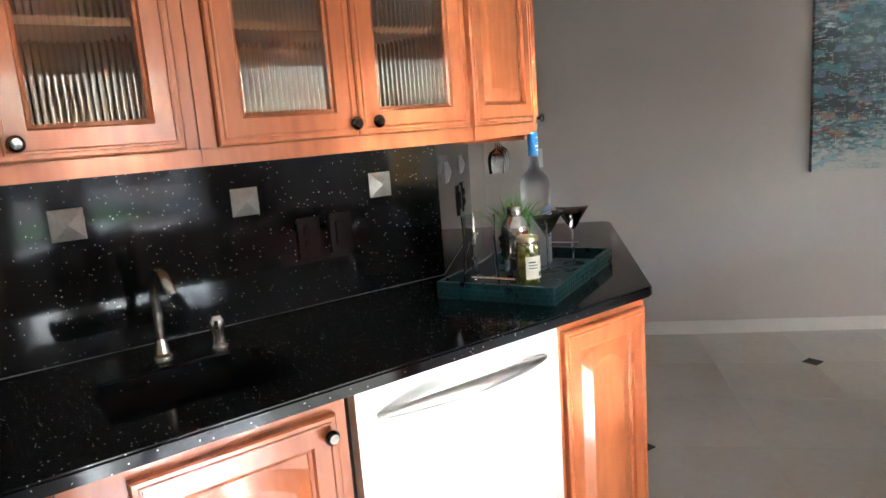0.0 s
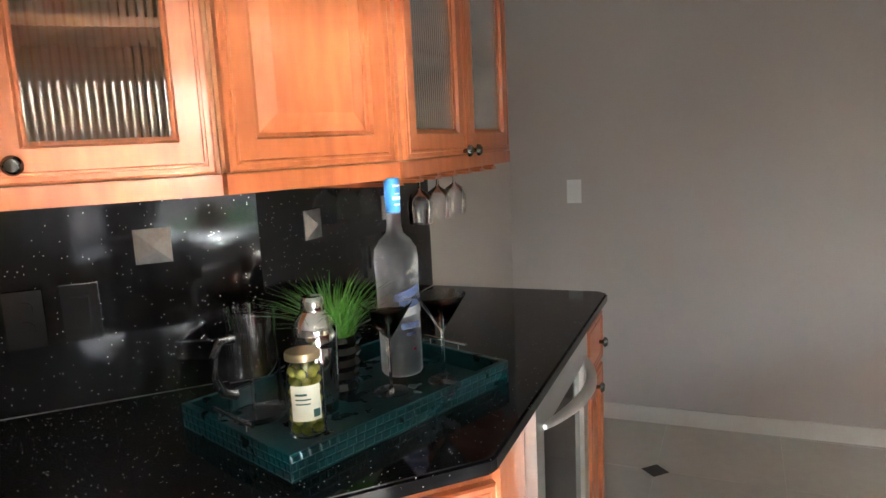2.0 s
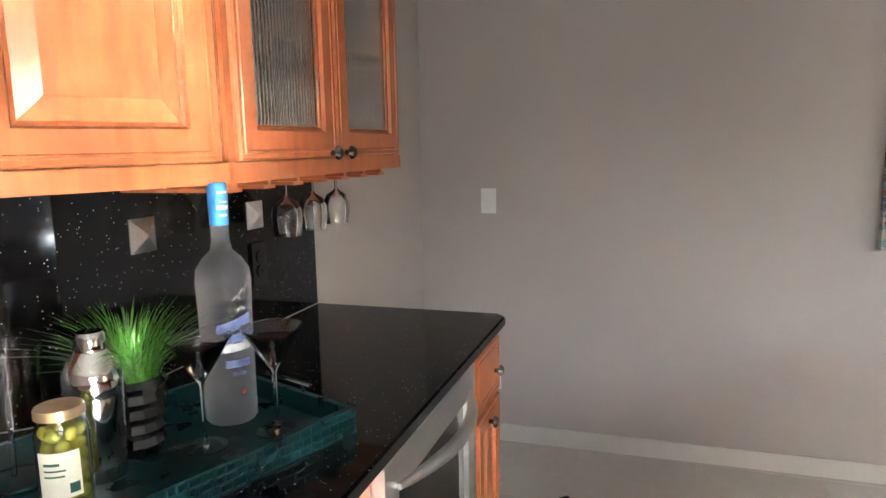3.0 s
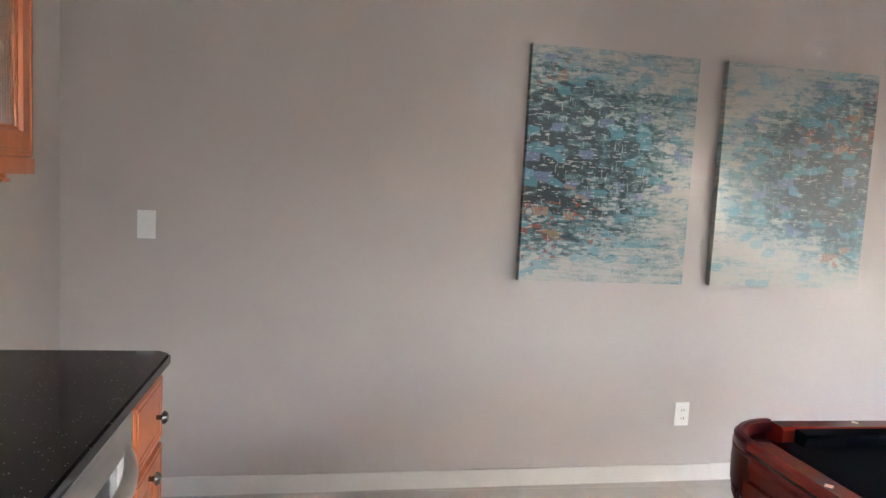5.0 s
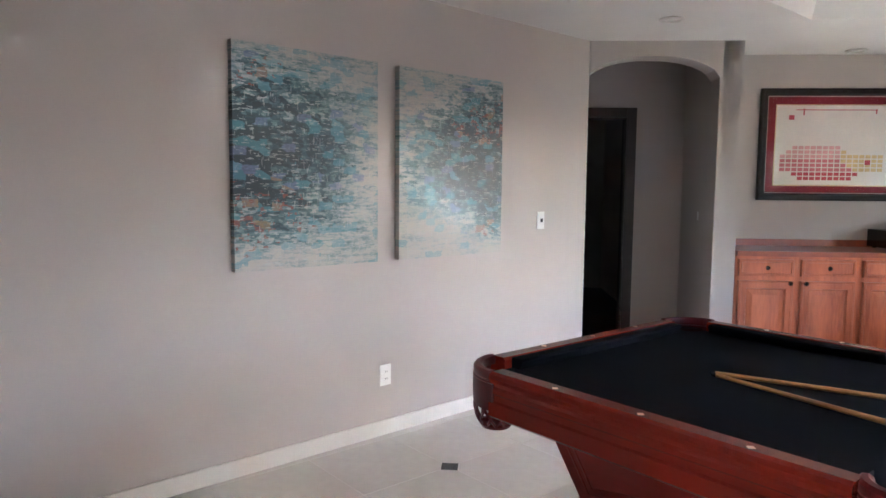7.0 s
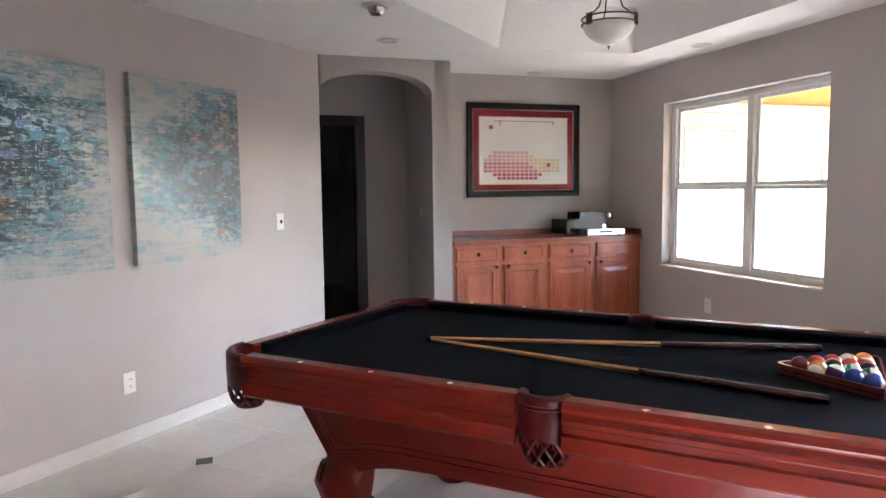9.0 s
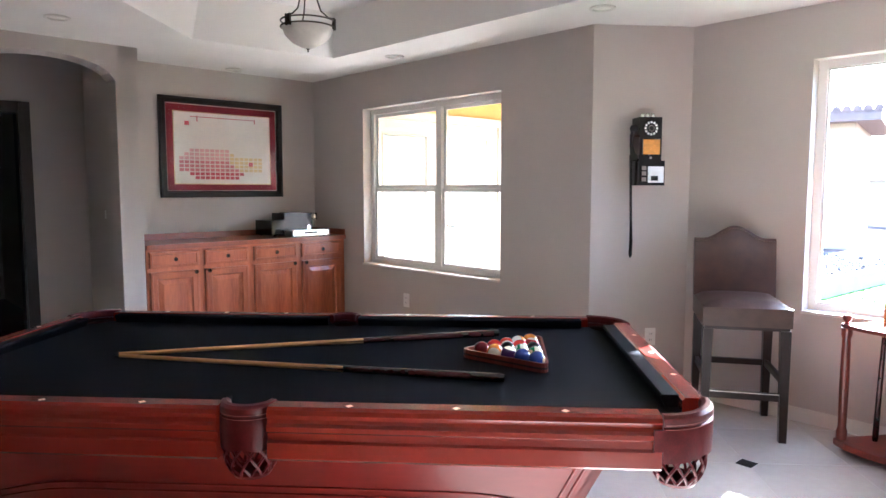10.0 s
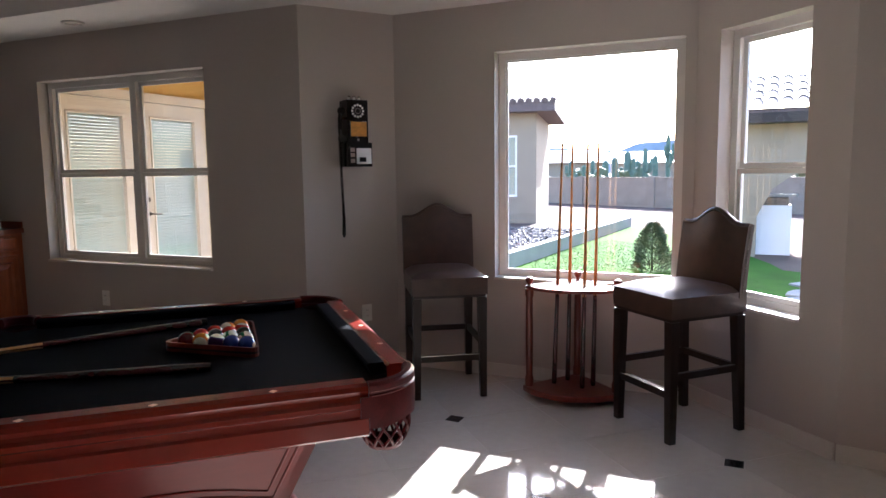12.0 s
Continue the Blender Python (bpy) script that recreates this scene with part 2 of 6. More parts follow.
    col = over(col, (0.15, 0.19, 0.30), calc("MULTIPLY", blue, calc("MULTIPLY", soft, 0.8)))
    aqua = calc("MULTIPLY", calc("GREATER_THAN", a3, 0.86), 0.5)
    col = over(col, (0.10, 0.27, 0.32), aqua)
    zone = calc("MAXIMUM", blob(-0.36 * s, 0.26 if flip else -0.28, 0.50, 0.24), calc("MULTIPLY", blob(-0.28 * s, -0.38 if flip else 0.40, 0.3, 0.16), 0.45))
    col = over(col, (0.25, 0.145, 0.05), calc("MULTIPLY", calc("GREATER_THAN", calc("MULTIPLY_ADD", zone, 0.25, a2), 1.03), calc("MULTIPLY", calc("GREATER_THAN", zone, 0.02), calc("MULTIPLY", soft, 0.85))))
    col = over(col, (0.21, 0.045, 0.02), calc("MULTIPLY", calc("GREATER_THAN", calc("MULTIPLY_ADD", zone, 0.30, c2), 1.06), calc("MULTIPLY", soft, 0.9)))
    white = calc("MULTIPLY", calc("GREATER_THAN", noise(26, 150, 5.5, 3), 0.63), 0.75)
    col = over(col, (0.42, 0.43, 0.41), white)
    drips = calc("MULTIPLY", calc("GREATER_THAN", noise(150, 22, 8.5, 3), 0.67), 0.55)
    col = over(col, (0.46, 0.48, 0.46), drips)
    ln.new(col, b.inputs["Base Color"])
    bp = n.new("ShaderNodeBump")
    bp.inputs["Strength"].default_value, bp.inputs["Distance"].default_value = 0.35, 0.003
    ln.new(v, bp.inputs["Height"])
    ln.new(bp.outputs[0], b.inputs["Normal"])
    return m


# ---- building blocks ----
def part(name, bm, material, parent=None, label="", bevel=0.0, smooth=False):
    """Link a bmesh as one mesh object under a thing or under a part."""
    if bevel:
        edges = [e for e in bm.edges if len(e.link_faces) == 2 and e.calc_face_angle(0) > 0.5]
        bmesh.ops.bevel(bm, geom=edges, offset=bevel, segments=2, profile=0.7, affect="EDGES", clamp_overlap=True)
    me = bpy.data.meshes.new(name)
    bm.to_mesh(me)
    bm.free()
    if smooth:
        me.shade_smooth()
        me.set_sharp_from_angle(angle=radians(38))
    me.materials.append(material)
    ob = new(name, me)
    if parent:
        ob.parent = parent
    if label:
        ob["label"] = label
    return ob


def thing(name, m, label, category, group="", kind=""):
    ob = new(name)
    ob.empty_display_size = 0.1
    ob.matrix_world = m
    return tagged(ob, label, category, group, kind)


def whole(name, bm, material, label, category, m=None, bevel=0.0, smooth=False, group="", kind=""):
    ob = part(name, bm, material, None, "", bevel, smooth)
    if m is not None:
        ob.matrix_world = m
    return tagged(ob, label, category, group, kind)


def box(bm, x0, x1, y0, y1, z0, z1):
    v = [bm.verts.new((x, y, z)) for x in (x0, x1) for y in (y0, y1) for z in (z0, z1)]
    for f in ((0, 1, 3, 2), (4, 6, 7, 5), (0, 4, 5, 1), (2, 3, 7, 6), (0, 2, 6, 4), (1, 5, 7, 3)):
        bm.faces.new([v[i] for i in f])
    return v


def boxed(*a):
    bm = bmesh.new()
    for b in (a if isinstance(a[0], tuple) else (a,)):
        box(bm, *b)
    return bm


def prism(bm, poly, z0, z1):
    lo = [bm.verts.new((x, y, z0)) for x, y in poly]
    hi = [bm.verts.new((x, y, z1)) for x, y in poly]
    k = len(poly)
    for i in range(k):
        bm.faces.new((lo[i], lo[(i + 1) % k], hi[(i + 1) % k], hi[i]))
    bm.faces.new(hi)
    bm.faces.new(lo[::-1])
    bmesh.ops.recalc_face_normals(bm, faces=bm.faces[:])
    return bm


def prismed(poly, z0, z1):
    return prism(bmesh.new(), poly, z0, z1)


def lathe(bm, prof, seg=24, at=(0, 0, 0), m=None):
    rings = []
    for r, z in prof:
        if r < 1e-5:
            rings.append([bm.verts.new((0, 0, z))])
        else:
            rings.append([bm.verts.new((r * math.cos(6.28319 * i / seg), r * math.sin(6.28319 * i / seg), z)) for i in range(seg)])
    for a, b in zip(rings, rings[1:]):
        for i in range(seg):
            j = (i + 1) % seg
            q = [a[i % len(a)], a[j % len(a)], b[j % len(b)], b[i % len(b)]]
            q = list(dict.fromkeys(q))
            if len(q) > 2:
                bm.faces.new(q)
    vs = [v for r in rings for v in r]
    if m is not None:
        bmesh.ops.transform(bm, matrix=m, verts=vs)
    bmesh.ops.translate(bm, vec=at, verts=vs)
    return bm


def turned(prof, seg=24, at=(0, 0, 0), m=None):
    return lathe(bmesh.new(), prof, seg, at, m)


def tube(bm, pts, radii, seg=10, closed=False):
    pts = [Vector(p) for p in pts]
    if not isinstance(radii, (list, tuple)):
        radii = [radii] * len(pts)
    rings, k = [], len(pts)
    up = Vector((0.13, 0.21, 0.97))
    for i, p in enumerate(pts):
        a = pts[(i - 1) % k] if closed or i else p
        b = pts[(i + 1) % k] if closed or i < k - 1 else p
        d = (b - a).normalized()
        s = d.cross(up)
        s = (s if s.length > 0.05 else d.cross(Vector((1, 0, 0)))).normalized()
        t = s.cross(d).normalized()
        rings.append([bm.verts.new(p + radii[i] * (s * math.cos(6.28319 * j / seg) + t * math.sin(6.28319 * j / seg))) for j in range(seg)])
    for i in range(k if closed else k - 1):
        a, b = rings[i], rings[(i + 1) % k]
        for j in range(seg):
            bm.faces.new((a[j], a[(j + 1) % seg], b[(j + 1) % seg], b[j]))
    if not closed:
        bm.faces.new(rings[0][::-1])
        bm.faces.new(rings[-1])
    return bm


def tubed(pts, radii, seg=10, closed=False):
    return tube(bmesh.new(), pts, radii, seg, closed)


def facing(a, b, z=0.0):
    """Frame of a wall line seen from the room: x from a to b, y into the wall, z up."""
    d = Vector((b[0] - a[0], b[1] - a[1], 0)).normalized()
    y = Vector((-d.y, d.x, 0))
    m = Matrix.Identity(4)
    m.col[0][:3], m.col[1][:3], m.col[2][:3], m.col[3][:3] = d, y, (0, 0, 1), (a[0], a[1], z)
    return m


# ---- structure ----
CZ = 2.40
R2 = math.sqrt(0.5)


def bar(s, d):
    """A place of the slanted bar: s along its wall, d out from it."""
    return (R2 * (s + d), R2 * (s - d))


ROOM = [(-0.02, 3.75), (4.54, 3.75), (5.29, 3.00), (5.65, 3.36), (6.935, 2.075), (4.681, -0.225), (4.782, -0.878),
        (3.415, -2.245), (2.44, -2.245), (1.95, -2.60), (-2.56, -2.60), (-2.56, -0.86), (-0.02, 1.665)]


def wall(name, a, b, openings=(), thick=0.14, z0=0.0, z1=2.45, trim_ends=(0, 0)):
    m = facing(a, b)
    n = math.dist(a, b)
    xs = sorted({-trim_ends[0], n + trim_ends[1], *(x for o in openings for x in o[:2])})
    bm = bmesh.new()
    for x0, x1 in zip(xs, xs[1:]):
        cuts = sorted((o[2], o[3]) for o in openings if o[0] <= x0 + 1e-4 and o[1] >= x1 - 1e-4)
        z = z0
        for lo, hi in cuts:
            if lo > z:
                box(bm, x0, x1, 0, thick, z, lo)
            z = hi
        if z1 > z:
            box(bm, x0, x1, 0, thick, z, z1)
    bmesh.ops.remove_doubles(bm, verts=bm.verts[:], dist=1e-5)
    inner = {}
    for f in bm.faces:
        inner.setdefault(tuple(round(c, 4) for c in f.calc_center_median()), []).append(f)
    bmesh.ops.delete(bm, geom=[f for fs in inner.values() if len(fs) > 1 for f in fs], context="FACES_ONLY")
    ob = part(name, bm, WALL)
    ob.matrix_world = m
    return tagged(ob, "warm taupe painted drywall wall", "wall", kind="structure")


names = ["wall_north", "wall_arch", "wall_return", "wall_alcove", "wall_window", "wall_phone", "wall_bay", "wall_south", "wall_slant",
         "wall_rear", "wall_west", "wall_bar", "wall_bar_side"]
WIN1, WIN2, WIN3 = (0.80, 2.446, 0.69, 2.075), (0.721, 1.870, 0.65, 2.10), (0.175, 0.745, 0.61, 2.09)
OPEN = {4: [WIN1], 6: [WIN2], 7: [WIN3]}
for i, nm in enumerate(names):
    if i != 1:
        wall(nm, ROOM[i], ROOM[(i + 1) % len(ROOM)], OPEN.get(i, ()), thick=(0.16 if i in (4, 6, 7) else 0.14))


def arch_wall():
    """The wall with the arched opening to the hall."""
    n, w, spring, rise = math.dist(ROOM[1], ROOM[2]), 0.90, 2.15, 0.145
    cx, steps = w / 2, 24
    arc = []
    for i in range(steps + 1):
        x = 0.004 + (w - 0.004) * i / steps
        arc.append((x, spring + rise * (max(0.0, 1 - abs((x - cx) / (w / 2)) ** 2.3)) ** 0.62))
    poly = [(w, 0.0), (n, 0.0), (n, 2.45), (0.004, 2.45)] + arc
    bm = bmesh.new()
    prism(bm, poly, 0, 0.20)
    bmesh.ops.transform(bm, matrix=Matrix(((1, 0, 0, 0), (0, 0, 1, 0), (0, 1, 0, 0), (0, 0, 0, 1))), verts=bm.verts[:])
    bmesh.ops.recalc_face_normals(bm, faces=bm.faces[:])
    ob = part("wall_arch", bm, WALL, bevel=0.012)
    ob.matrix_world = facing(ROOM[1], ROOM[2])
    tagged(ob, "taupe painted wall with an arched opening into a dark hall", "wall", kind="structure")


arch_wall()
# the dark hall behind the arch
HM = facing(ROOM[1], ROOM[2])


def placed(ob, m):
    ob.matrix_world = m
    return ob


for nm, b in (("wall_hall_right", (0.93, 1.07, 0.201, 4.6, 0, 2.45)), ("wall_hall_left", (-1.0, -0.85, -0.63, 4.6, 0, 2.45)),
              ("wall_hall_end", (0.475, 0.929, 0.90, 1.02, 0, 2.45)), ("wall_hall_over_door", (-0.30, 0.475, 0.90, 1.02, 1.985, 2.45)), ("wall_hall_side", (-0.85, -0.30, 0.90, 1.02, 0, 2.45))):
    tagged(placed(part(nm, boxed(*b), WALL), HM), "taupe painted wall of the unlit hall", "wall", kind="structure")
tagged(placed(part("ceiling_hall", boxed(-1.0, 1.07, -0.6, 4.7, 2.452, 2.55), CEIL), HM), "white painted hall ceiling", "ceiling", kind="structure")
# near-black sheet: the unlit room's shade is put into its floor colour
tagged(placed(part("floor_darkened", boxed(-0.85, 0.93, 0.901, 4.6, -0.003, 0.0005), DARK_WOOD), HM), "floor of the unlit room, shade put into its near-black colour", "floor", kind="structure")
hall_door = thing("door_1", HM @ pose(-0.30, 0.90, 0), "open doorway with dark wooden casing into an unlit room", "door", kind="structure")
part("casing", boxed((0.755, 0.835, -0.018, -0.001, 0, 2.045)), DARK_WOOD, hall_door, bevel=0.004)
part("casing", boxed((-0.06, 0.02, -0.018, -0.001, 0, 2.045)), DARK_WOOD, hall_door, bevel=0.004)
part("casing", boxed((0.021, 0.754, -0.018, -0.001, 1.965, 2.045)), DARK_WOOD, hall_door, bevel=0.004)
part("door_frame", boxed((0.745, 0.774, 0.0, 0.12, 0, 1.984), (0.001, 0.03, 0.0, 0.12, 0, 1.984), (0.031, 0.744, 0.0, 0.12, 1.955, 1.984)), DARK_WOOD, hall_door, "dark door lining")
leaf = part("door_leaf", boxed(0.035, 0.075, 0.13, 0.86, 0.01, 1.95), DARK_WOOD, hall_door, "dark stained door standing open", bevel=0.004)
tagged(placed(part("wall_hall_back", boxed(-1.0, 1.07, 4.601, 4.7, 0, 2.45), WALL), HM), "taupe painted wall of the unlit hall", "wall", kind="structure")

# ceiling with a raised tray
TRAY = [(2.3, 2.475), (5.014, 2.475), (5.739, 1.642), (4.15, -0.03), (3.3, -0.75), (2.0, -0.75), (1.55, -0.3), (1.55, 1.75)]


def ceiling():
    bm = bmesh.new()
    loops = []
    for poly in (ROOM, TRAY):
        vs = [bm.verts.new((x, y, CZ)) for x, y in poly]
        loops.append([bm.edges.new((vs[i], vs[(i + 1) % len(vs)])) for i in range(len(vs))])
    bmesh.ops.triangle_fill(bm, use_beauty=True, use_dissolve=False, edges=loops[0] + loops[1])
    cx = sum(p[0] for p in TRAY) / len(TRAY)
    cy = sum(p[1] for p in TRAY) / len(TRAY)
    lo = [bm.verts.new((x, y, CZ)) for x, y in TRAY]
    hi = [bm.verts.new((cx + (x - cx) * 0.93, cy + (y - cy) * 0.93, CZ + 0.30)) for x, y in TRAY]
    for i in range(len(TRAY)):
        j = (i + 1) % len(TRAY)
        bm.faces.new((lo[i], lo[j], hi[j], hi[i]))
    bm.faces.new(hi)
    # closed above
    top = [bm.verts.new((x, y, CZ + 0.45)) for x, y in ROOM]
    bm.faces.new(top)
    tagged(part("ceiling", bm, CEIL), "white painted ceiling with a raised tray", "ceiling", kind="structure")


ceiling()


# floor slab, tiles and dark inserts
def floor():
    slab = prismed([(x, y) for x, y in ((-2.75, -2.8), (7.2, -2.8), (7.2, 5.6), (-2.75, 5.6))], -0.12, -0.0012)
    return tagged(part("floor", slab, GROUT), "polished cream floor tiles with small black diamond inserts", "floor", kind="structure")


FLOOR = floor()


def window_unit(name, m, w, z0, z1, depth, splits, rail, label):
    """Vinyl window in its opening: frame, mullions, sashes, panes and a sill. splits: x of the mullions; rail: z of the meeting rail."""
    win = thing(name, m, label, "window", kind="structure")
    f, y0, y1 = 0.045, depth - 0.07, depth - 0.01
    part("window_frame", boxed((0, f, y0, y1, z0, z1), (w - f, w, y0, y1, z0, z1), (f, w - f, y0, y1, z0, z0 + f), (f, w - f, y0, y1, z1 - f, z1)), VINYL, win, bevel=0.004)
    part("window_sill", boxed(0.0, w, -0.02, y0 - 0.003, z0 - 0.004, z0 + 0.012), TRIM, win, bevel=0.005)
    edges = [f] + list(splits) + [w - f]
    for i, x in enumerate(splits):
        part("mullion", boxed(x - 0.03, x + 0.03, y0 - 0.002, y1, z0 + f, z1 - f), VINYL, win, bevel=0.004)
    for i in range(len(edges) - 1):
        a = edges[i] + (0.031 if i else 0.001)
        b = edges[i + 1] - (0.031 if i < len(splits) else 0.001)
        rows = [(z0 + f, z1 - f)] if rail is None else [(z0 + f, rail), (rail, z1 - f)]
        for k, (lo, hi) in enumerate(rows):
            g = 0.028 if rail is not None else 0.012
            yy = y0 + 0.010 + 0.018 * k
            sash = part("sash", boxed((a, a + g, yy, yy + 0.02, lo + 0.001, hi - 0.001), (b - g, b, yy, yy + 0.02, lo + 0.001, hi - 0.001), (a + g, b - g, yy, yy + 0.02, lo + 0.001, lo + g),
                                      (a + g, b - g, yy, yy + 0.02, hi - g, hi - 0.001)), VINYL, win, bevel=0.003)
            pane = part("pane", boxed(a + g, b - g, yy + 0.008, yy + 0.012, lo + g, hi - g), CLEAR, sash, "clear glass")
            pane.visible_shadow = False
    return win


def on_wall(i, opening, name, depth, splits, rail, label):
    m = facing(ROOM[i], ROOM[i + 1]) @ pose(opening[0], 0, 0)
    return window_unit(name, m, opening[1] - opening[0], opening[2], opening[3], depth, splits, rail, label)


on_wall(4, WIN1, "window_1", 0.16, [0.895], 1.373, "white vinyl double-hung twin window looking onto a patio")
on_wall(6, WIN2, "window_2", 0.16, [], None, "large white fixed picture window facing a sunny garden")
on_wall(7, WIN3, "window_3", 0.16, [], 1.348, "narrow white single-hung window beside the picture window")

def baseboard(a, b, gaps=()):
    n = math.dist(a, b)
    xs = [0.004]
    for g in gaps:
        xs += list(g)
    xs.append(n - 0.004)
    bm = bmesh.new()
    for x0, x1 in zip(xs[::2], xs[1::2]):
        box(bm, x0, x1, -0.012, -0.001, 0.0, 0.082)
    ob = part("baseboard", bm, TRIM, bevel=0.003)
    ob.matrix_world = facing(a, b)
    tagged(ob, "cream tile baseboard along the wall", "baseboard", kind="structure")


for i in (0, 2, 4, 5, 6, 7, 8, 9):
    baseboard(ROOM[i], ROOM[i + 1], ())
baseboard((-0.02, 2.66), ROOM[0])
baseboard((ROOM[1][0] + 0.90 * R2, ROOM[1][1] - 0.90 * R2), ROOM[2])


def plate(m, w=0.07, h=0.115, style="switch", material=None, label="", category="switch"):
    """A wall plate; x, z centred, standing proud of y = 0 towards the room."""
    pl = thing("light_switch" if style == "switch" else "outlet", m, label or ("white light switch plate on the taupe wall" if style == "switch" else "white power outlet on the taupe wall"),
               "switch" if style == "switch" else "outlet")
    mt = material or PLATE
    part("cover_plate", boxed(-w / 2, w / 2, -0.007, 0.0, -h / 2, h / 2), mt, pl, bevel=0.003)
    if style == "switch":
        part("rocker", boxed(-0.016, 0.016, -0.011, -0.0072, -0.033, 0.033), mt, pl, bevel=0.002)
    elif style == "toggle":
        part("toggle", boxed(-0.005, 0.005, -0.02, -0.0072, -0.012, 0.012), DARK_PLATE, pl)
    else:
        for z in (-0.02, 0.02):
            r = part("receptacle", turned([(0, 0.0), (0.0165, 0.0), (0.0165, 0.003), (0, 0.003)], 16, (0, 0, 0), pose(0, -0.0072, z, 90)), mt, pl)
            part("slot", boxed((-0.007, -0.005, -0.0113, -0.0103, z - 0.005, z + 0.005), (0.005, 0.007, -0.0113, -0.0103, z - 0.005, z + 0.005)), DARK_PLATE, r, "dark slots")
    return pl


NM = facing(ROOM[0], ROOM[1])
plate(NM @ pose(0.327, 0, 1.156))
plate(NM @ pose(0.345, 0, 0.313), style="outlet")
plate(NM @ pose(2.78, 0, 0.335), style="outlet")
plate(NM @ pose(4.065, 0, 1.157), style="toggle", label="white light switch with a toggle beside the arch")
plate(facing(ROOM[4], ROOM[5]) @ pose(1.392, 0, 0.427), style="outlet")
plate(facing(ROOM[5], ROOM[6]) @ pose(0.42, 0, 0.396), style="outlet")
plate(facing(ROOM[3], ROOM[4]) @ pose(1.76, 0, 1.06), style="outlet")
plate(HM @ Matrix(((0, 1, 0, 0.93), (-1, 0, 0, 0.42), (0, 0, 1, 1.17), (0, 0, 0, 1))), label="white light switch in the hall")


def downlight(x, y, r=0.075, eye=False):
    dl = thing("downlight", pose(x, y, CZ), "white recessed ceiling downlight, switched off", "downlight", "ceiling downlights")
    part("trim_ring", turned([(r, -0.001), (r, -0.008), (r * 0.78, -0.012), (r * 0.70, -0.006), (r * 0.70, -0.001)], 28), TRIM, dl, smooth=True)
    part("lamp_face", turned([(r * 0.69, -0.002), (0, -0.004)], 28), FROST, dl)
    if eye:
        part("eyeball", turned([(0, -0.055), (0.035, -0.05), (0.048, -0.03), (0.05, -0.009)], 20), NICKEL, dl, "satin nickel swivel eyeball", smooth=True)


for p in ((4.39, 3.042), (6.184, 2.587), (5.665, 1.141), (4.297, -0.2)):
    downlight(*p)
downlight(3.615, 2.647, 0.085, True)


# ---- the bar ----
BM = facing(bar(0, 0), bar(1, 0))          # x along the slanted wall; y = -d
SM = facing((0.0, 0.0), (0.0, 1.0))        # x along the side wall (north); y = -x of the room


def bar_m(s, d, z=0.0):
    return BM @ pose(s, -d, z)


def side_m(y, x, z=0.0):
    return SM @ pose(y, -x, z)


def knob(parent, x, y, z):
    """Round cabinet knob that stands out from the face y."""
    r = part("knob", turned([(0.0, 0.027), (0.010, 0.0265), (0.0155, 0.021), (0.0165, 0.016), (0.009, 0.012), (0.006, 0.008), (0.006, 0.0), (0.0, 0.0)], 16, (x, y, z), pose(0, 0, 0, 90)),
             KNOB, parent, "dark polished metal knob", smooth=True)
    return r


def frame_bm(x0, x1, z0, z1, st, y0, y1, bead=True):
    """Mitred frame of a door: one profile with an outer step and an inner bead, led round the four sides."""
    prof = [(0.0, y1), (0.0, y0 + 0.004), (0.004, y0)]
    if bead:
        prof += [(0.012, y0), (0.014, y0 - 0.0025), (0.018, y0 - 0.0025), (0.020, y0)]
    prof += [(st - 0.002, y0), (st, y0 + 0.004)]
    if bead:
        prof += [(st + 0.002, y0 + 0.008), (st + 0.009, y0 + 0.010)]
    prof += [(prof[-1][0], y1)]
    bm = bmesh.new()
    rings = [[bm.verts.new((xa + sx * i, y, za + sz * i)) for i, y in prof] for xa, za, sx, sz in ((x0, z0, 1, 1), (x1, z0, -1, 1), (x1, z1, -1, -1), (x0, z1, 1, -1))]
    for k in range(4):
        a, b = rings[k], rings[(k + 1) % 4]
        for i in range(len(prof)):
            j = (i + 1) % len(prof)
            bm.faces.new((a[i], b[i], b[j], a[j]))
    bmesh.ops.recalc_face_normals(bm, faces=bm.faces[:])
    return bm


def raised_panel(x0, x1, z0, z1, y_front, y_back, arch=0.0):
    """A raised field with sloped edges, its top arched where arch is given."""
    bm = bmesh.new()
    w, steps = 0.035, 12

    def outline(ins, top_arch):
        a, b, c, d = x0 + ins, x1 - ins, z0 + ins, z1 - ins
        pts = [(a, c), (b, c)]
        for i in range(steps + 1):
            x = b + (a - b) * i / steps
            u = 2 * i / steps - 1
            pts.append((x, d - top_arch * (u * u)))
        return pts

    o = [bm.verts.new((x, y_back, z)) for x, z in outline(0.004, 0.0)]
    o2 = [bm.verts.new((x, y_back - 0.001, z)) for x, z in outline(0.010, arch)]
    i1 = [bm.verts.new((x, y_front, z)) for x, z in outline(0.010 + w, arch)]
    k = len(o)
    for p, q in ((o, o2), (o2, i1)):
        for i in range(k):
            bm.faces.new((p[i], p[(i + 1) % k], q[(i + 1) % k], q[i]))
    bm.faces.new(i1)
    bmesh.ops.recalc_face_normals(bm, faces=bm.faces[:])
    return bm


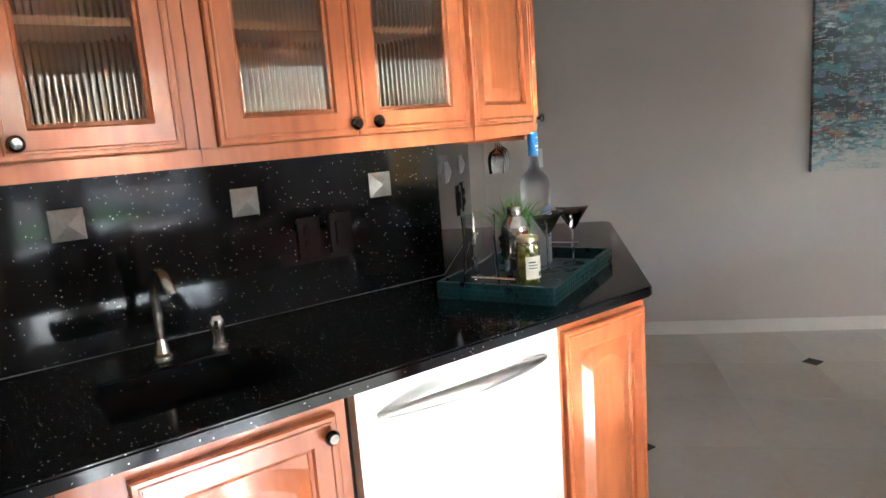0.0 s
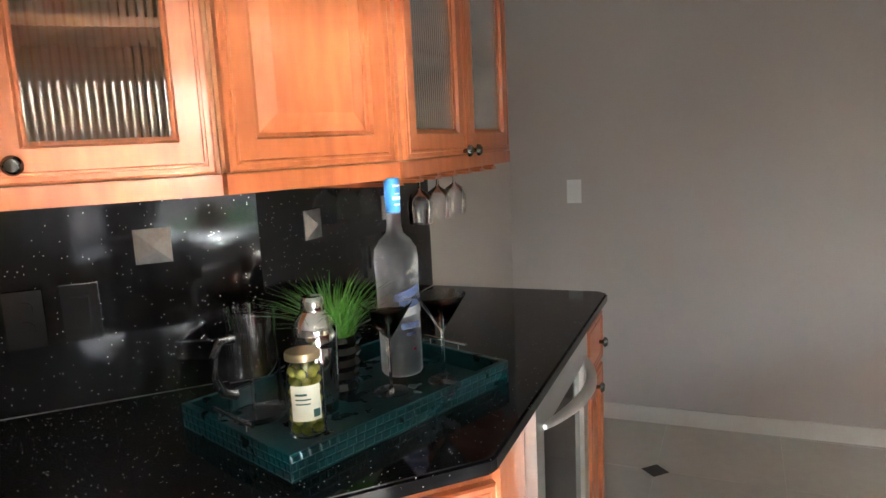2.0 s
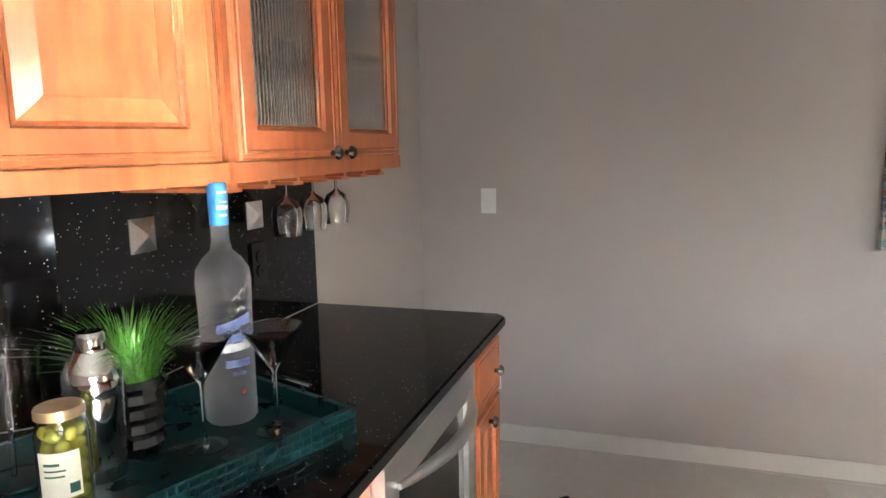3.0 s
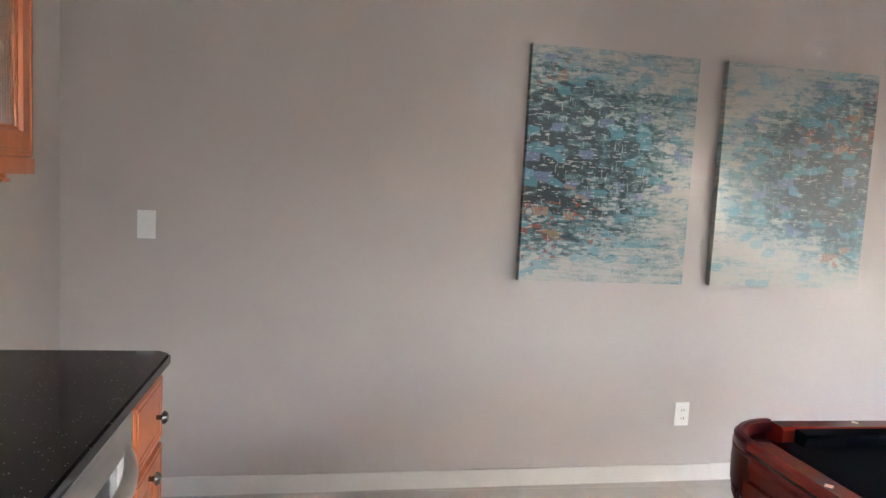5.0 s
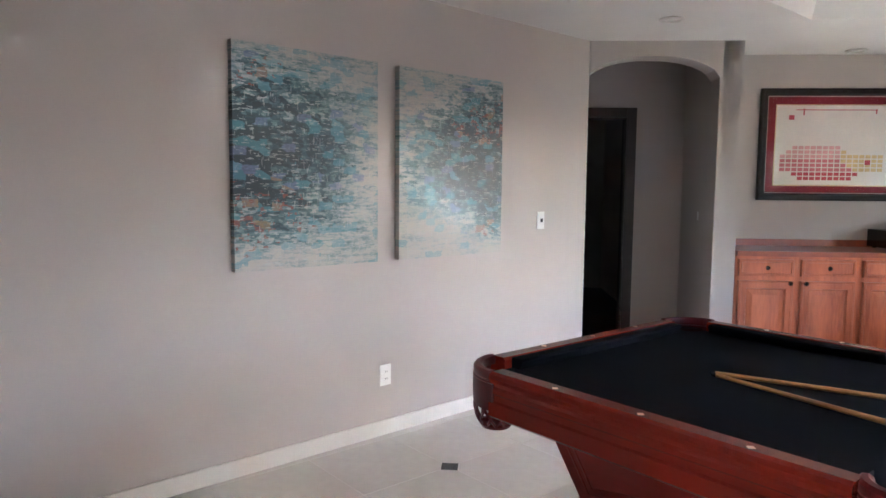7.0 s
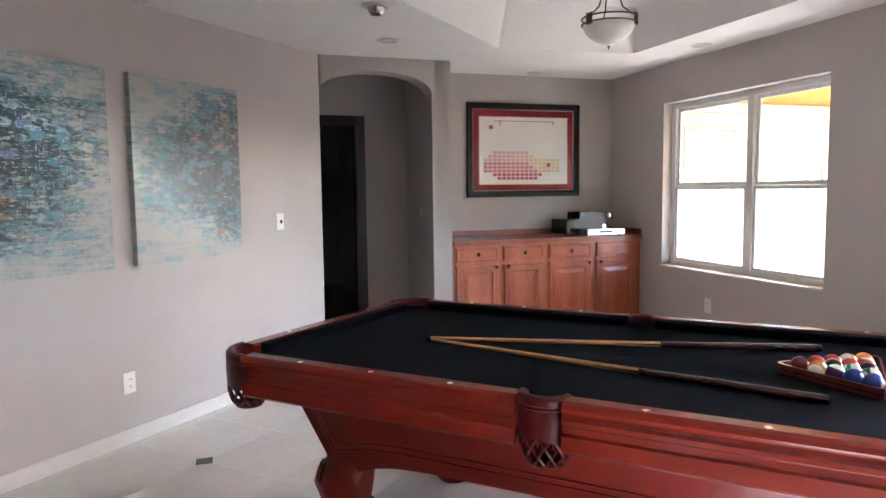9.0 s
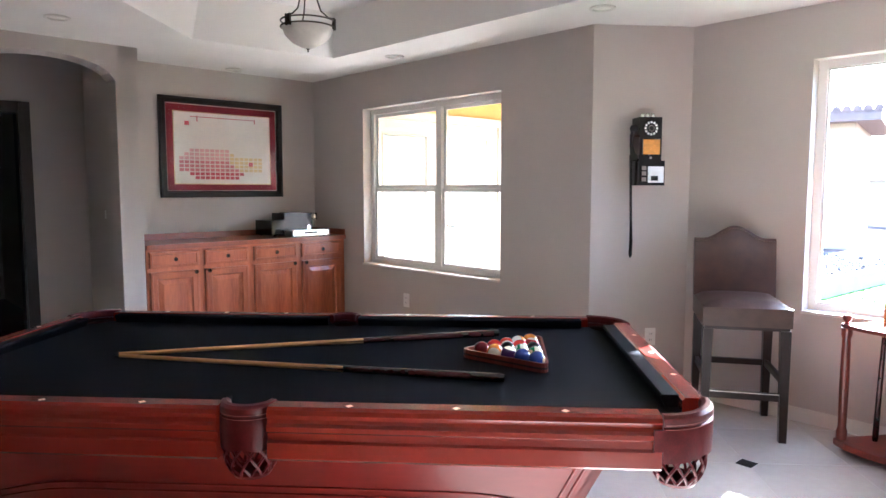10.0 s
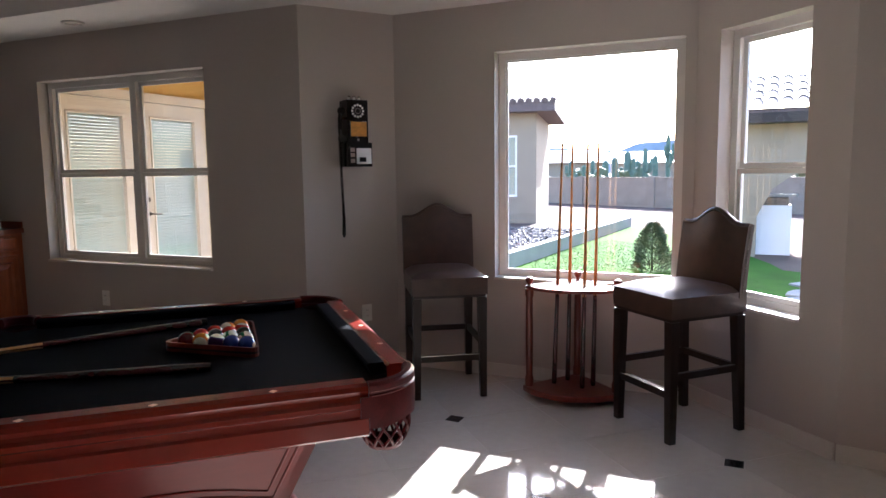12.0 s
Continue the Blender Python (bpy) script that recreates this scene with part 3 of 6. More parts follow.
def ribbed_pane(x0, x1, z0, z1, y):
    """A sheet of reeded glass: upright half-round flutes on the room side."""
    bm = bmesh.new()
    n = max(8, int((x1 - x0) / 0.0125))
    pts = []
    for i in range(n):
        for k in range(6):
            u = (i + k / 6) / n
            pts.append((x0 + (x1 - x0) * u, y - 0.0042 * math.sin(math.pi * k / 6)))
    pts.append((x1, y))
    poly = pts + [(x1, y + 0.003), (x0, y + 0.003)]
    lo = [bm.verts.new((a, b, z0)) for a, b in poly]
    hi = [bm.verts.new((a, b, z1)) for a, b in poly]
    for i in range(len(poly)):
        j = (i + 1) % len(poly)
        bm.faces.new((lo[i], lo[j], hi[j], hi[i]))
    bmesh.ops.recalc_face_normals(bm, faces=bm.faces[:])
    return bm


def cab_door(cab, x0, x1, z0, z1, kind="panel", kn=None, wood=None, st=0.058, name="door"):
    """A framed cabinet door on the face y = 0; the door stands out to y = -0.02."""
    wood = wood or MAPLE
    d = part(name, frame_bm(x0, x1, z0, z1, st, -0.021, -0.001), wood, cab, smooth=False)
    if kind == "glass":
        g = part("glass_pane", ribbed_pane(x0 + st + 0.004, x1 - st - 0.004, z0 + st + 0.004, z1 - st - 0.004, -0.009), RIBBED, d, "clear reeded glass", smooth=True)
        g.visible_shadow = False
    elif kind == "drawer":
        part("drawer_panel", boxed(x0 + st, x1 - st, -0.019, -0.004, z0 + st, z1 - st), wood, d, bevel=0.003)
    else:
        part("raised_panel", raised_panel(x0 + st, x1 - st, z0 + st, z1 - st, -0.019, -0.007, 0.035 if kind == "arch" else 0.0), wood, d)
    if kn:
        knob(d, kn[0], -0.021, kn[1])
    return d


def upper_cabinet(m, w, depth, doors, label, shelves=True, solid=False):
    cab = thing("wall_cabinet", m, label, "cabinet", "bar wall cabinets")
    z0, z1, t = 1.375, 2.15, 0.018
    body = boxed((0, t, 0.0, depth, z0, z1), (w - t, w, 0.0, depth, z0, z1), (t, w - t, 0.0, depth, z0, z0 + t), (t, w - t, 0.0, depth, z1 - t, z1), (t, w - t, depth - 0.008, depth, z0 + t, z1 - t))
    part("carcass", body, MAPLE_IN, cab)
    if shelves:
        part("shelf", boxed(t, w - t, 0.04, depth - 0.01, 1.645, 1.663), MAPLE_IN, cab, bevel=0.002)
        part("shelf", boxed(t, w - t, 0.04, depth - 0.01, 1.905, 1.923), MAPLE_IN, cab, bevel=0.002)
    xs = [0.0] + [x for d in doors for x in d[:2]] + [w]
    part("light_rail", boxed(0.0, w, -0.018, 0.004, 1.352, 1.388), MAPLE, cab, bevel=0.003)
    part("crown", boxed((0.0, w, -0.03, 0.01, 2.15, 2.18), (0.0, w, -0.05, 0.01, 2.18, 2.21)), MAPLE, cab, bevel=0.006)
    for a, b in zip(xs[::2], xs[1::2]):
        if b - a > 0.012:
            part("face_stile", boxed(a + 0.001, b - 0.001, -0.010, -0.001, 1.39, z1), MAPLE, cab, bevel=0.002)
    for x0, x1, kind, kn in doors:
        cab_door(cab, x0 + 0.0015, x1 - 0.0015, 1.391, 2.13, kind, kn)
    return cab


UD = -0.88
upper_cabinet(bar_m(-1.10, UD), 1.07, 0.27, [(0.02, 0.53, "glass", (0.50, 1.424)), (0.53, 1.05, "glass", (0.56, 1.424))], "orange-stained maple wall cabinet with reeded glass doors")
upper_cabinet(bar_m(-0.029, UD), 0.375, 0.27, [(0.007, 0.348, "glass", (0.042, 1.424))], "orange-stained maple wall cabinet with one reeded glass door")
upper_cabinet(bar_m(0.347, UD), 0.742, 0.27, [(0.038, 0.386, "glass", (0.371, 1.42)), (0.386, 0.736, "glass", (0.433, 1.422))], "orange-stained maple wall cabinet with a pair of reeded glass doors")
A1, A2 = bar(1.091, UD), (0.312, 1.757)
upper_cabinet(facing(A1, A2), math.dist(A1, A2), 0.10, [(0.006, math.dist(A1, A2) - 0.01, "panel", None)], "orange-stained maple corner wall cabinet with a raised panel door", shelves=False)
upper_cabinet(side_m(1.762, 0.31), 0.825, 0.27, [(0.022, 0.416, "glass", (0.436 - 0.055, 1.40)), (0.419, 0.813, "glass", (0.499 - 0.045, 1.40))], "reddish maple wall cabinet with reeded glass doors over the stemware rack")


# countertop with the sink cut out
def countertop():
    fx, end = 0.635, 2.64
    cy = fx + 0.545 / R2
    poly = [bar(-2.2, -1.17), bar(-2.2, -0.545), (fx - 0.006, cy - 0.006), (fx, cy + 0.01), (fx, end - 0.03), (fx - 0.03, end), (0.006, end), (0.006, 1.661)]
    hole = [bar(s, d) for s, d in ((0.07, -0.93), (0.07, -0.70), (0.09, -0.685), (0.42, -0.685), (0.44, -0.70), (0.44, -0.93), (0.42, -0.945), (0.09, -0.945))]
    bm = bmesh.new()
    for z in (0.884, 0.914):
        es, vv = [], []
        for q in (poly, hole):
            vs = [bm.verts.new((x, y, z)) for x, y in q]
            es += [bm.edges.new((vs[i], vs[(i + 1) % len(vs)])) for i in range(len(vs))]
            vv.append(vs)
        bmesh.ops.triangle_fill(bm, use_beauty=True, edges=es)
        if z < 0.9:
            low = vv
    for a, b in zip(low, vv):
        for i in range(len(a)):
            j = (i + 1) % len(a)
            bm.faces.new((a[i], a[j], b[j], b[i]))
    bmesh.ops.recalc_face_normals(bm, faces=bm.faces[:])
    edges = [e for e in bm.edges if len(e.link_faces) == 2 and e.calc_face_angle(0) > 1.2 and abs(e.verts[0].co.z - e.verts[1].co.z) < 1e-4]
    bmesh.ops.bevel(bm, geom=edges, offset=0.005, segments=2, affect="EDGES", clamp_overlap=True)
    whole("countertop", bm, GRANITE, "polished black speckled granite bar top", "countertop", kind="structure")


countertop()


def backsplash():
    """Polished slabs with slanting tile joints; small pyramid studs sit on them."""
    whole("backsplash", boxed(-2.2, 1.182, 1.170, 1.188, 0.9145, 1.352), GRANITE, "polished black granite backsplash behind the bar sink", "backsplash", BM, bevel=0.001, kind="structure")
    whole("backsplash", boxed(1.668, 2.64, -0.005, 0.0185, 0.9145, 1.352), GRANITE, "polished black granite backsplash of the side counter", "backsplash", SM, bevel=0.001, kind="structure")
    for k, s in enumerate((-0.737, -0.312, 0.112, 0.537, 0.961)):
        for sg in (-1, 1):
            j = bmesh.new()
            v = [j.verts.new(p) for p in ((s + sg * 0.037, 1.1694, 1.277), (s + sg * 0.0385, 1.1694, 1.277), (s + sg * 0.1095, 1.1694, 1.351), (s + sg * 0.108, 1.1694, 1.351))]
            j.faces.new(v if sg < 0 else v[::-1])
            whole("tile_joint", j, GROUT_BLACK, "thin dark joint between granite tiles", "joint", BM, kind="structure")


GROUT_BLACK = mat("dark_grout", (0.012, 0.012, 0.012), 0.09, bump=0.05)
backsplash()


def stud(m):
    bm = bmesh.new()
    h = 0.037
    c = [bm.verts.new(p) for p in ((-h, 0, -h), (h, 0, -h), (h, 0, h), (-h, 0, h))]
    f = [bm.verts.new(p) for p in ((-h, -0.003, -h), (h, -0.003, -h), (h, -0.003, h), (-h, -0.003, h))]
    t = bm.verts.new((0, -0.019, 0))
    for i in range(4):
        j = (i + 1) % 4
        bm.faces.new((c[i], c[j], f[j], f[i]))
        bm.faces.new((f[i], f[j], t))
    bmesh.ops.recalc_face_normals(bm, faces=bm.faces[:])
    whole("pyramid_stud", bm, STUD, "pewter pyramid stud set in the black backsplash", "stud", m, group="backsplash studs")


STUD = mat("pewter", (0.52, 0.51, 0.48), 0.32, 0.9, vary=0.08, scale=30, fine=120, bump=0.06)
for s in (-0.737, -0.312, 0.112, 0.537, 0.961):
    stud(BM @ pose(s, 1.1695, 1.238))
for y in (1.885, 2.308):
    stud(SM @ pose(y, -0.0055, 1.235))
plate(BM @ pose(0.71, 1.1695, 1.113), 0.07, 0.118, "outlet", DARK_PLATE, "black power outlet on the granite backsplash")
plate(BM @ pose(0.812, 1.1695, 1.115), 0.07, 0.118, "switch", DARK_PLATE, "black rocker switch on the granite backsplash")
plate(SM @ pose(2.312, -0.0055, 1.10), 0.07, 0.118, "outlet", DARK_PLATE, "black power outlet on the granite backsplash")
plate(SM @ pose(2.18, -0.0055, 1.10), 0.07, 0.118, "switch", DARK_PLATE, "black rocker switch on the granite backsplash")


def base_cabinet(m, w, depth, doors, label, mw=None):
    cab = thing("base_cabinet", m, label, "cabinet", "bar base cabinets")
    part("carcass", boxed(0.001, w - 0.001, 0.0, depth, 0.10, 0.883), MAPLE, cab, bevel=0.002)
    part("toe_kick", boxed(0.001, w - 0.001, 0.06, depth, 0.0, 0.099), DARK_WOOD, cab)
    for x0, x1, z0, z1, kind, kn in doors:
        cab_door(cab, x0, x1, z0, z1, kind, kn, name="drawer" if kind == "drawer" else "door", st=0.03 if kind == "drawer" else 0.058)
    return cab


BD = -0.61
base_cabinet(bar_m(-1.0, BD), 0.955, 0.55, [(0.02, 0.45, 0.12, 0.845, "arch", (0.42, 0.80)), (0.475, 0.93, 0.12, 0.845, "arch", (0.50, 0.80))], "orange-stained maple base cabinet with raised panel doors")
base_cabinet(bar_m(-0.044, BD), 0.535, 0.10, [(0.107, 0.504, 0.12, 0.84, "arch", (0.482, 0.80))], "orange-stained maple sink cabinet with a raised panel door")
cc = base_cabinet(bar_m(1.115, BD), 0.37, 0.16, [(0.018, 0.352, 0.12, 0.842, "arch", None)], "orange-stained maple corner base cabinet with an arched panel door")
base_cabinet(side_m(2.322, 0.60), 0.285, 0.58, [(0.012, 0.272, 0.70, 0.862, "drawer", (0.205, 0.775)), (0.012, 0.272, 0.12, 0.688, "arch", (0.135, 0.65))], "reddish maple end cabinet with a drawer over a door")


def dishwasher():
    dw = thing("dishwasher", bar_m(0.492, BD), "stainless steel dishwasher with a bowed bar handle", "dishwasher")
    part("tub", boxed(0.004, 0.617, 0.012, 0.50, 0.10, 0.88), DARK_PLATE, dw)
    part("door", boxed(0.012, 0.609, -0.022, 0.011, 0.11, 0.872), DW_STEEL_BRIGHT, dw, bevel=0.006)
    pts, rad = [], []
    for i in range(17):
        u = i / 16
        pts.append((0.062 + 0.50 * u, -0.026 - 0.045 * math.sin(math.pi * u), 0.803 + 0.012 * math.sin(math.pi * u)))
        rad.append(0.006 + 0.011 * math.sin(math.pi * u) ** 0.6)
    part("handle", tubed(pts, rad, 12), STEEL, dw, "brushed steel bowed handle", smooth=True)
    part("toe_panel", boxed(0.012, 0.609, 0.04, 0.06, 0.0, 0.099), DARK_PLATE, dw)


dishwasher()


def beverage_cooler():
    w = 0.60
    bc = thing("wine_cooler", side_m(1.70, 0.60), "stainless framed glass-door beverage cooler under the counter", "wine cooler")
    part("case", boxed(0.002, w - 0.002, 0.02, 0.55, 0.06, 0.88), DARK_PLATE, bc)
    d = part("door_frame", boxed((0.006, 0.07, -0.025, 0.018, 0.11, 0.872), (w - 0.07, w - 0.006, -0.025, 0.018, 0.11, 0.872), (0.07, w - 0.07, -0.025, 0.018, 0.11, 0.18), (0.07, w - 0.07, -0.025, 0.018, 0.80, 0.872)), STEEL, bc, bevel=0.003)
    part("door_glass", boxed(0.07, w - 0.07, -0.012, -0.004, 0.18, 0.80), BLACK_GLASS, d, "dark tinted glass")
    pts = [(0.06 + 0.48 * i / 16, -0.03 - 0.05 * math.sin(math.pi * i / 16), 0.815 - 0.0 * i) for i in range(17)]
    part("handle", tubed(pts, [0.006 + 0.009 * math.sin(math.pi * i / 16) ** 0.6 for i in range(17)], 12), STEEL, bc, "brushed steel bowed handle", smooth=True)
    part("grille", boxed(0.01, w - 0.01, 0.0, 0.02, 0.0, 0.10), DARK_PLATE, bc)


beverage_cooler()
whole("corner_filler", boxed(1.487, 1.700, -0.60, -0.10, 0.0, 0.883), MAPLE, "maple filler panel at the bar corner", "panel", SM, bevel=0.002)


def sink():
    sk = thing("bar_sink", bar_m(0, 0), "black undermount bar sink in the granite top", "sink")
    x0, x1, y0, y1, zb, zt = 0.062, 0.448, 0.677, 0.953, 0.74, 0.8835
    part("basin", boxed((x0 - 0.01, x0, y0 - 0.01, y1 + 0.01, zb, zt), (x1, x1 + 0.01, y0 - 0.01, y1 + 0.01, zb, zt), (x0, x1, y0 - 0.01, y0, zb, zt), (x0, x1, y1, y1 + 0.01, zb, zt), (x0 - 0.01, x1 + 0.01, y0 - 0.01, y1 + 0.01, zb - 0.012, zb)),
         BLACK_GLASS, sk)
    part("drain", turned([(0.04, 0.0), (0.04, 0.003), (0.03, 0.004), (0.0, 0.001)], 20, (0.25, 0.82, zb + 0.001)), NICKEL, sk, smooth=True)


sink()


def faucet():
    fc = thing("faucet", bar_m(0.245, -1.03, 0.914), "brushed nickel bar faucet with a hooked spout", "faucet")
    part("base", turned([(0.0, 0.0), (0.028, 0.0), (0.028, 0.006), (0.020, 0.012), (0.016, 0.03), (0.013, 0.045), (0.0, 0.045)], 20), NICKEL, fc, smooth=True)
    pts = [(0, 0, 0.04), (0, -0.001, 0.10), (0, -0.002, 0.15), (0.001, -0.008, 0.185), (0.003, -0.028, 0.208), (0.006, -0.055, 0.213), (0.009, -0.08, 0.203), (0.011, -0.094, 0.182), (0.012, -0.098, 0.165)]
    part("spout", tubed(pts, [0.0125, 0.0135, 0.0125, 0.012, 0.012, 0.012, 0.013, 0.0145, 0.015], 14), NICKEL, fc, smooth=True)


def soap_dispenser():
    sd = thing("soap_dispenser", bar_m(0.37, -1.005, 0.914), "short brushed nickel soap pump beside the sink", "soap dispenser")
    part("body", turned([(0.0, 0.0), (0.024, 0.0), (0.024, 0.004), (0.018, 0.01), (0.016, 0.035), (0.019, 0.05), (0.019, 0.066), (0.012, 0.078), (0.0, 0.082)], 20), NICKEL, sd, smooth=True)
    part("nozzle", tubed([(0, 0, 0.062), (-0.01, -0.03, 0.066), (-0.014, -0.046, 0.058)], [0.006, 0.005, 0.004], 8), NICKEL, sd, smooth=True)


faucet()
soap_dispenser()

# stemware rack and hanging glasses
rk = thing("stemware_rack", side_m(1.80, 0.29, 1.352), "red-stained wooden stemware rack under the wall cabinet", "glass rack")
for i in range(7):
    x = 0.02 + 0.118 * i
    part("rail", boxed((x - 0.006, x + 0.006, 0.0, 0.25, -0.012, 0.0), (x - 0.022, x + 0.022, 0.0, 0.25, -0.020, -0.0122)), MAPLE, rk, bevel=0.002)


def stem_glass(m):
    g = thing("wine_glass", m, "clear stemmed wine glass hanging upside down", "wine glass", "hanging stemware")
    prof = [(0.0, 0.0), (0.036, 0.0), (0.036, -0.002), (0.006, -0.006), (0.0042, -0.012), (0.0042, -0.045), (0.008, -0.053), (0.028, -0.066), (0.037, -0.088), (0.038, -0.11), (0.033, -0.150), (0.0315, -0.150), (0.0362, -0.11), (0.0355, -0.088), (0.027, -0.069), (0.0, -0.057)]
    part("bowl", turned(prof, 24), CLEAR, g, smooth=True).visible_shadow = False
    return g


for y, x in ((2.21, 0.165), (2.345, 0.165), (2.487, 0.165)):
    stem_glass(side_m(y, x, 1.345))


# ---- tray and drinks on the bar ----
TN = Vector((0.361, 1.232, 0.915))
TM = Matrix.Identity(4)
ta, tb = Vector((0.357, 0.934, 0)), Vector((-0.934, 0.357, 0))
TM.col[0][:3], TM.col[1][:3], TM.col[3][:3] = ta, tb, TN


def on_tray(a, b, z=0.0105, turn=0.0):
    return TM @ pose(a, b, z, 0, 0, turn)


def tray():
    tr = thing("serving_tray", TM, "teal crocodile-embossed serving tray with metal handles on the bar", "tray")
    L, W, h, t = 0.55, 0.354, 0.047, 0.012
    part("tray_base", boxed(t, L - t, t, W - t, 0.002, 0.010), TRAY_HIDE, tr)
    for q in ((0, L, 0, t), (0, L, W - t, W), (0, t, t, W - t), (L - t, L, t, W - t)):
        part("tray_wall", boxed(q[0], q[1], q[2], q[3], 0.0, h), TRAY_HIDE, tr, bevel=0.002)
    # raised scales in rows on the outer walls
    rnd = random.Random(4)
    bm = bmesh.new()

    def scales(n, pt, nor):
        for row in range(3):
            z0 = 0.003 + row * 0.0142
            x = -0.008 * (row % 2)
            while x < n - 0.003:
                w = rnd.uniform(0.014, 0.026)
                a, b = max(x + 0.0008, 0.001), min(x + w - 0.0008, n - 0.001)
                if b - a > 0.004:
                    base = [pt(a, z0), pt(b, z0), pt(b, z0 + 0.0132), pt(a, z0 + 0.0132)]
                    top = [pt(a + 0.0025, z0 + 0.0022), pt(b - 0.0025, z0 + 0.0022), pt(b - 0.0025, z0 + 0.011), pt(a + 0.0025, z0 + 0.011)]
                    vb = [bm.verts.new(Vector(p) + Vector(nor) * 0.0001) for p in base]
                    vt = [bm.verts.new(Vector(p) + Vector(nor) * 0.0016) for p in top]
                    for i in range(4):
                        j = (i + 1) % 4
                        bm.faces.new((vb[i], vb[j], vt[j], vt[i]))
                    bm.faces.new(vt)
                x += w
    scales(L, lambda a, z: (a, 0, z), (0, -1, 0))
    scales(W, lambda a, z: (0, a, z), (-1, 0, 0))
    scales(W, lambda a, z: (L, a, z), (1, 0, 0))
    bmesh.ops.recalc_face_normals(bm, faces=bm.faces[:])
    tagged(part("hide_relief", bm, TRAY_HIDE, tr, "embossed crocodile scales"), kind="stuff")
    for x in (0.006, L - 0.006):
        hd = part("handle", tubed([(x, W / 2 - 0.065, h + 0.016), (x, W / 2 + 0.065, h + 0.016)], 0.0042, 10), CHROME, tr, "polished steel bar handle", smooth=True)
        for y in (W / 2 - 0.045, W / 2 + 0.045):
            part("handle_post", tubed([(x, y, h), (x, y, h + 0.016)], 0.0035, 8), CHROME, hd, smooth=True)


tray()


def pitcher():
    p = thing("glass_pitcher", on_tray(0.105, 0.262), "clear glass pitcher with a looped handle and knotted stirrer", "pitcher")
    part("body", turned([(0, 0), (0.052, 0), (0.054, 0.006), (0.05, 0.08), (0.047, 0.15), (0.050, 0.212), (0.0475, 0.212), (0.0445, 0.15), (0.0475, 0.08), (0.050, 0.012), (0, 0.01)], 32), CLEAR, p, smooth=True).visible_shadow = False
    hp = [(-0.046, -0.012, 0.165), (-0.075, -0.02, 0.168), (-0.092, -0.026, 0.145), (-0.092, -0.026, 0.105), (-0.078, -0.022, 0.075), (-0.05, -0.014, 0.06)]
    part("handle", tubed(hp, [0.009, 0.0085, 0.008, 0.008, 0.0085, 0.010], 10), CLEAR, p, smooth=True).visible_shadow = False
    part("stirrer", tubed([(0.0, 0.012, 0.012), (0.006, 0.02, 0.12), (0.016, 0.026, 0.215)], 0.004, 8), CLEAR, p, smooth=True).visible_shadow = False


def olive_jar():
    j = thing("olive_jar", on_tray(0.118, 0.118, turn=-12), "glass jar of green olives with a paper label", "jar")
    part("glass", turned([(0, 0), (0.031, 0), (0.034, 0.005), (0.034, 0.118), (0.030, 0.130), (0.029, 0.140), (0.0275, 0.140), (0.0285, 0.13), (0.032, 0.117), (0.032, 0.006), (0, 0.003)], 28), CLEAR, j, smooth=True).visible_shadow = False
    part("lid", turned([(0, 0.152), (0.030, 0.152), (0.0315, 0.149), (0.0315, 0.139), (0.0298, 0.139), (0.0298, 0.148), (0, 0.148)], 28), GOLD_LID, j, "gold screw lid", smooth=True)
    rnd = random.Random(2)
    bm = bmesh.new()
    for layer in range(7):
        for k in range(6):
            a = 6.283 * k / 6 + layer * 0.5 + rnd.uniform(-0.1, 0.1)
            r = 0.0205
            m = Matrix.Translation((r * math.cos(a), r * math.sin(a), 0.015 + layer * 0.0168)) @ pose(0, 0, 0, rnd.uniform(0, 180), rnd.uniform(0, 180)) @ Matrix.Diagonal((0.0088, 0.0088, 0.0108, 1))
            bmesh.ops.create_icosphere(bm, subdivisions=2, radius=1, matrix=m)
    tagged(part("olives", bm, OLIVE, j, "green olives in brine", smooth=True), kind="stuff")
    lab = bmesh.new()
    for z0, z1, a0, a1 in ((0.034, 0.098, -2.75, -1.15),):
        pts = [(0.0346 * math.cos(a0 + (a1 - a0) * i / 12), 0.0346 * math.sin(a0 + (a1 - a0) * i / 12)) for i in range(13)]
        lo = [lab.verts.new((x, y, z0)) for x, y in pts]
        hi = [lab.verts.new((x, y, z1)) for x, y in pts]
        for i in range(12):
            lab.faces.new((lo[i], lo[i + 1], hi[i + 1], hi[i]))
    lb = part("paper_label", lab, PAPER, j, "cream paper label")
    ink = bmesh.new()
    for z0, z1, a0, a1 in ((0.080, 0.084, -2.5, -1.9), (0.072, 0.0745, -2.5, -1.7), (0.064, 0.0665, -2.5, -1.75), (0.040, 0.054, -1.62, -1.25)):
        pts = [(0.0350 * math.cos(a0 + (a1 - a0) * i / 5), 0.0350 * math.sin(a0 + (a1 - a0) * i / 5)) for i in range(6)]
        lo = [ink.verts.new((x, y, z0)) for x, y in pts]
        hi = [ink.verts.new((x, y, z1)) for x, y in pts]
        for i in range(5):
            ink.faces.new((lo[i], lo[i + 1], hi[i + 1], hi[i]))
    part("print_bars", ink, INK_GREEN, lb, "dark green printed bars")


GOLD_LID = mat("gold_lid", (0.62, 0.47, 0.28), 0.3, 0.9, vary=0.05, bump=0.01)
OLIVE = mat("olive", (0.26, 0.25, 0.035), 0.25, vary=0.2, scale=40, bump=0.02)
PAPER = mat("label_paper", (0.72, 0.69, 0.58), 0.6, vary=0.05, bump=0.02)
INK_GREEN = mat("label_ink", (0.03, 0.10, 0.075), 0.6, bump=0.0)


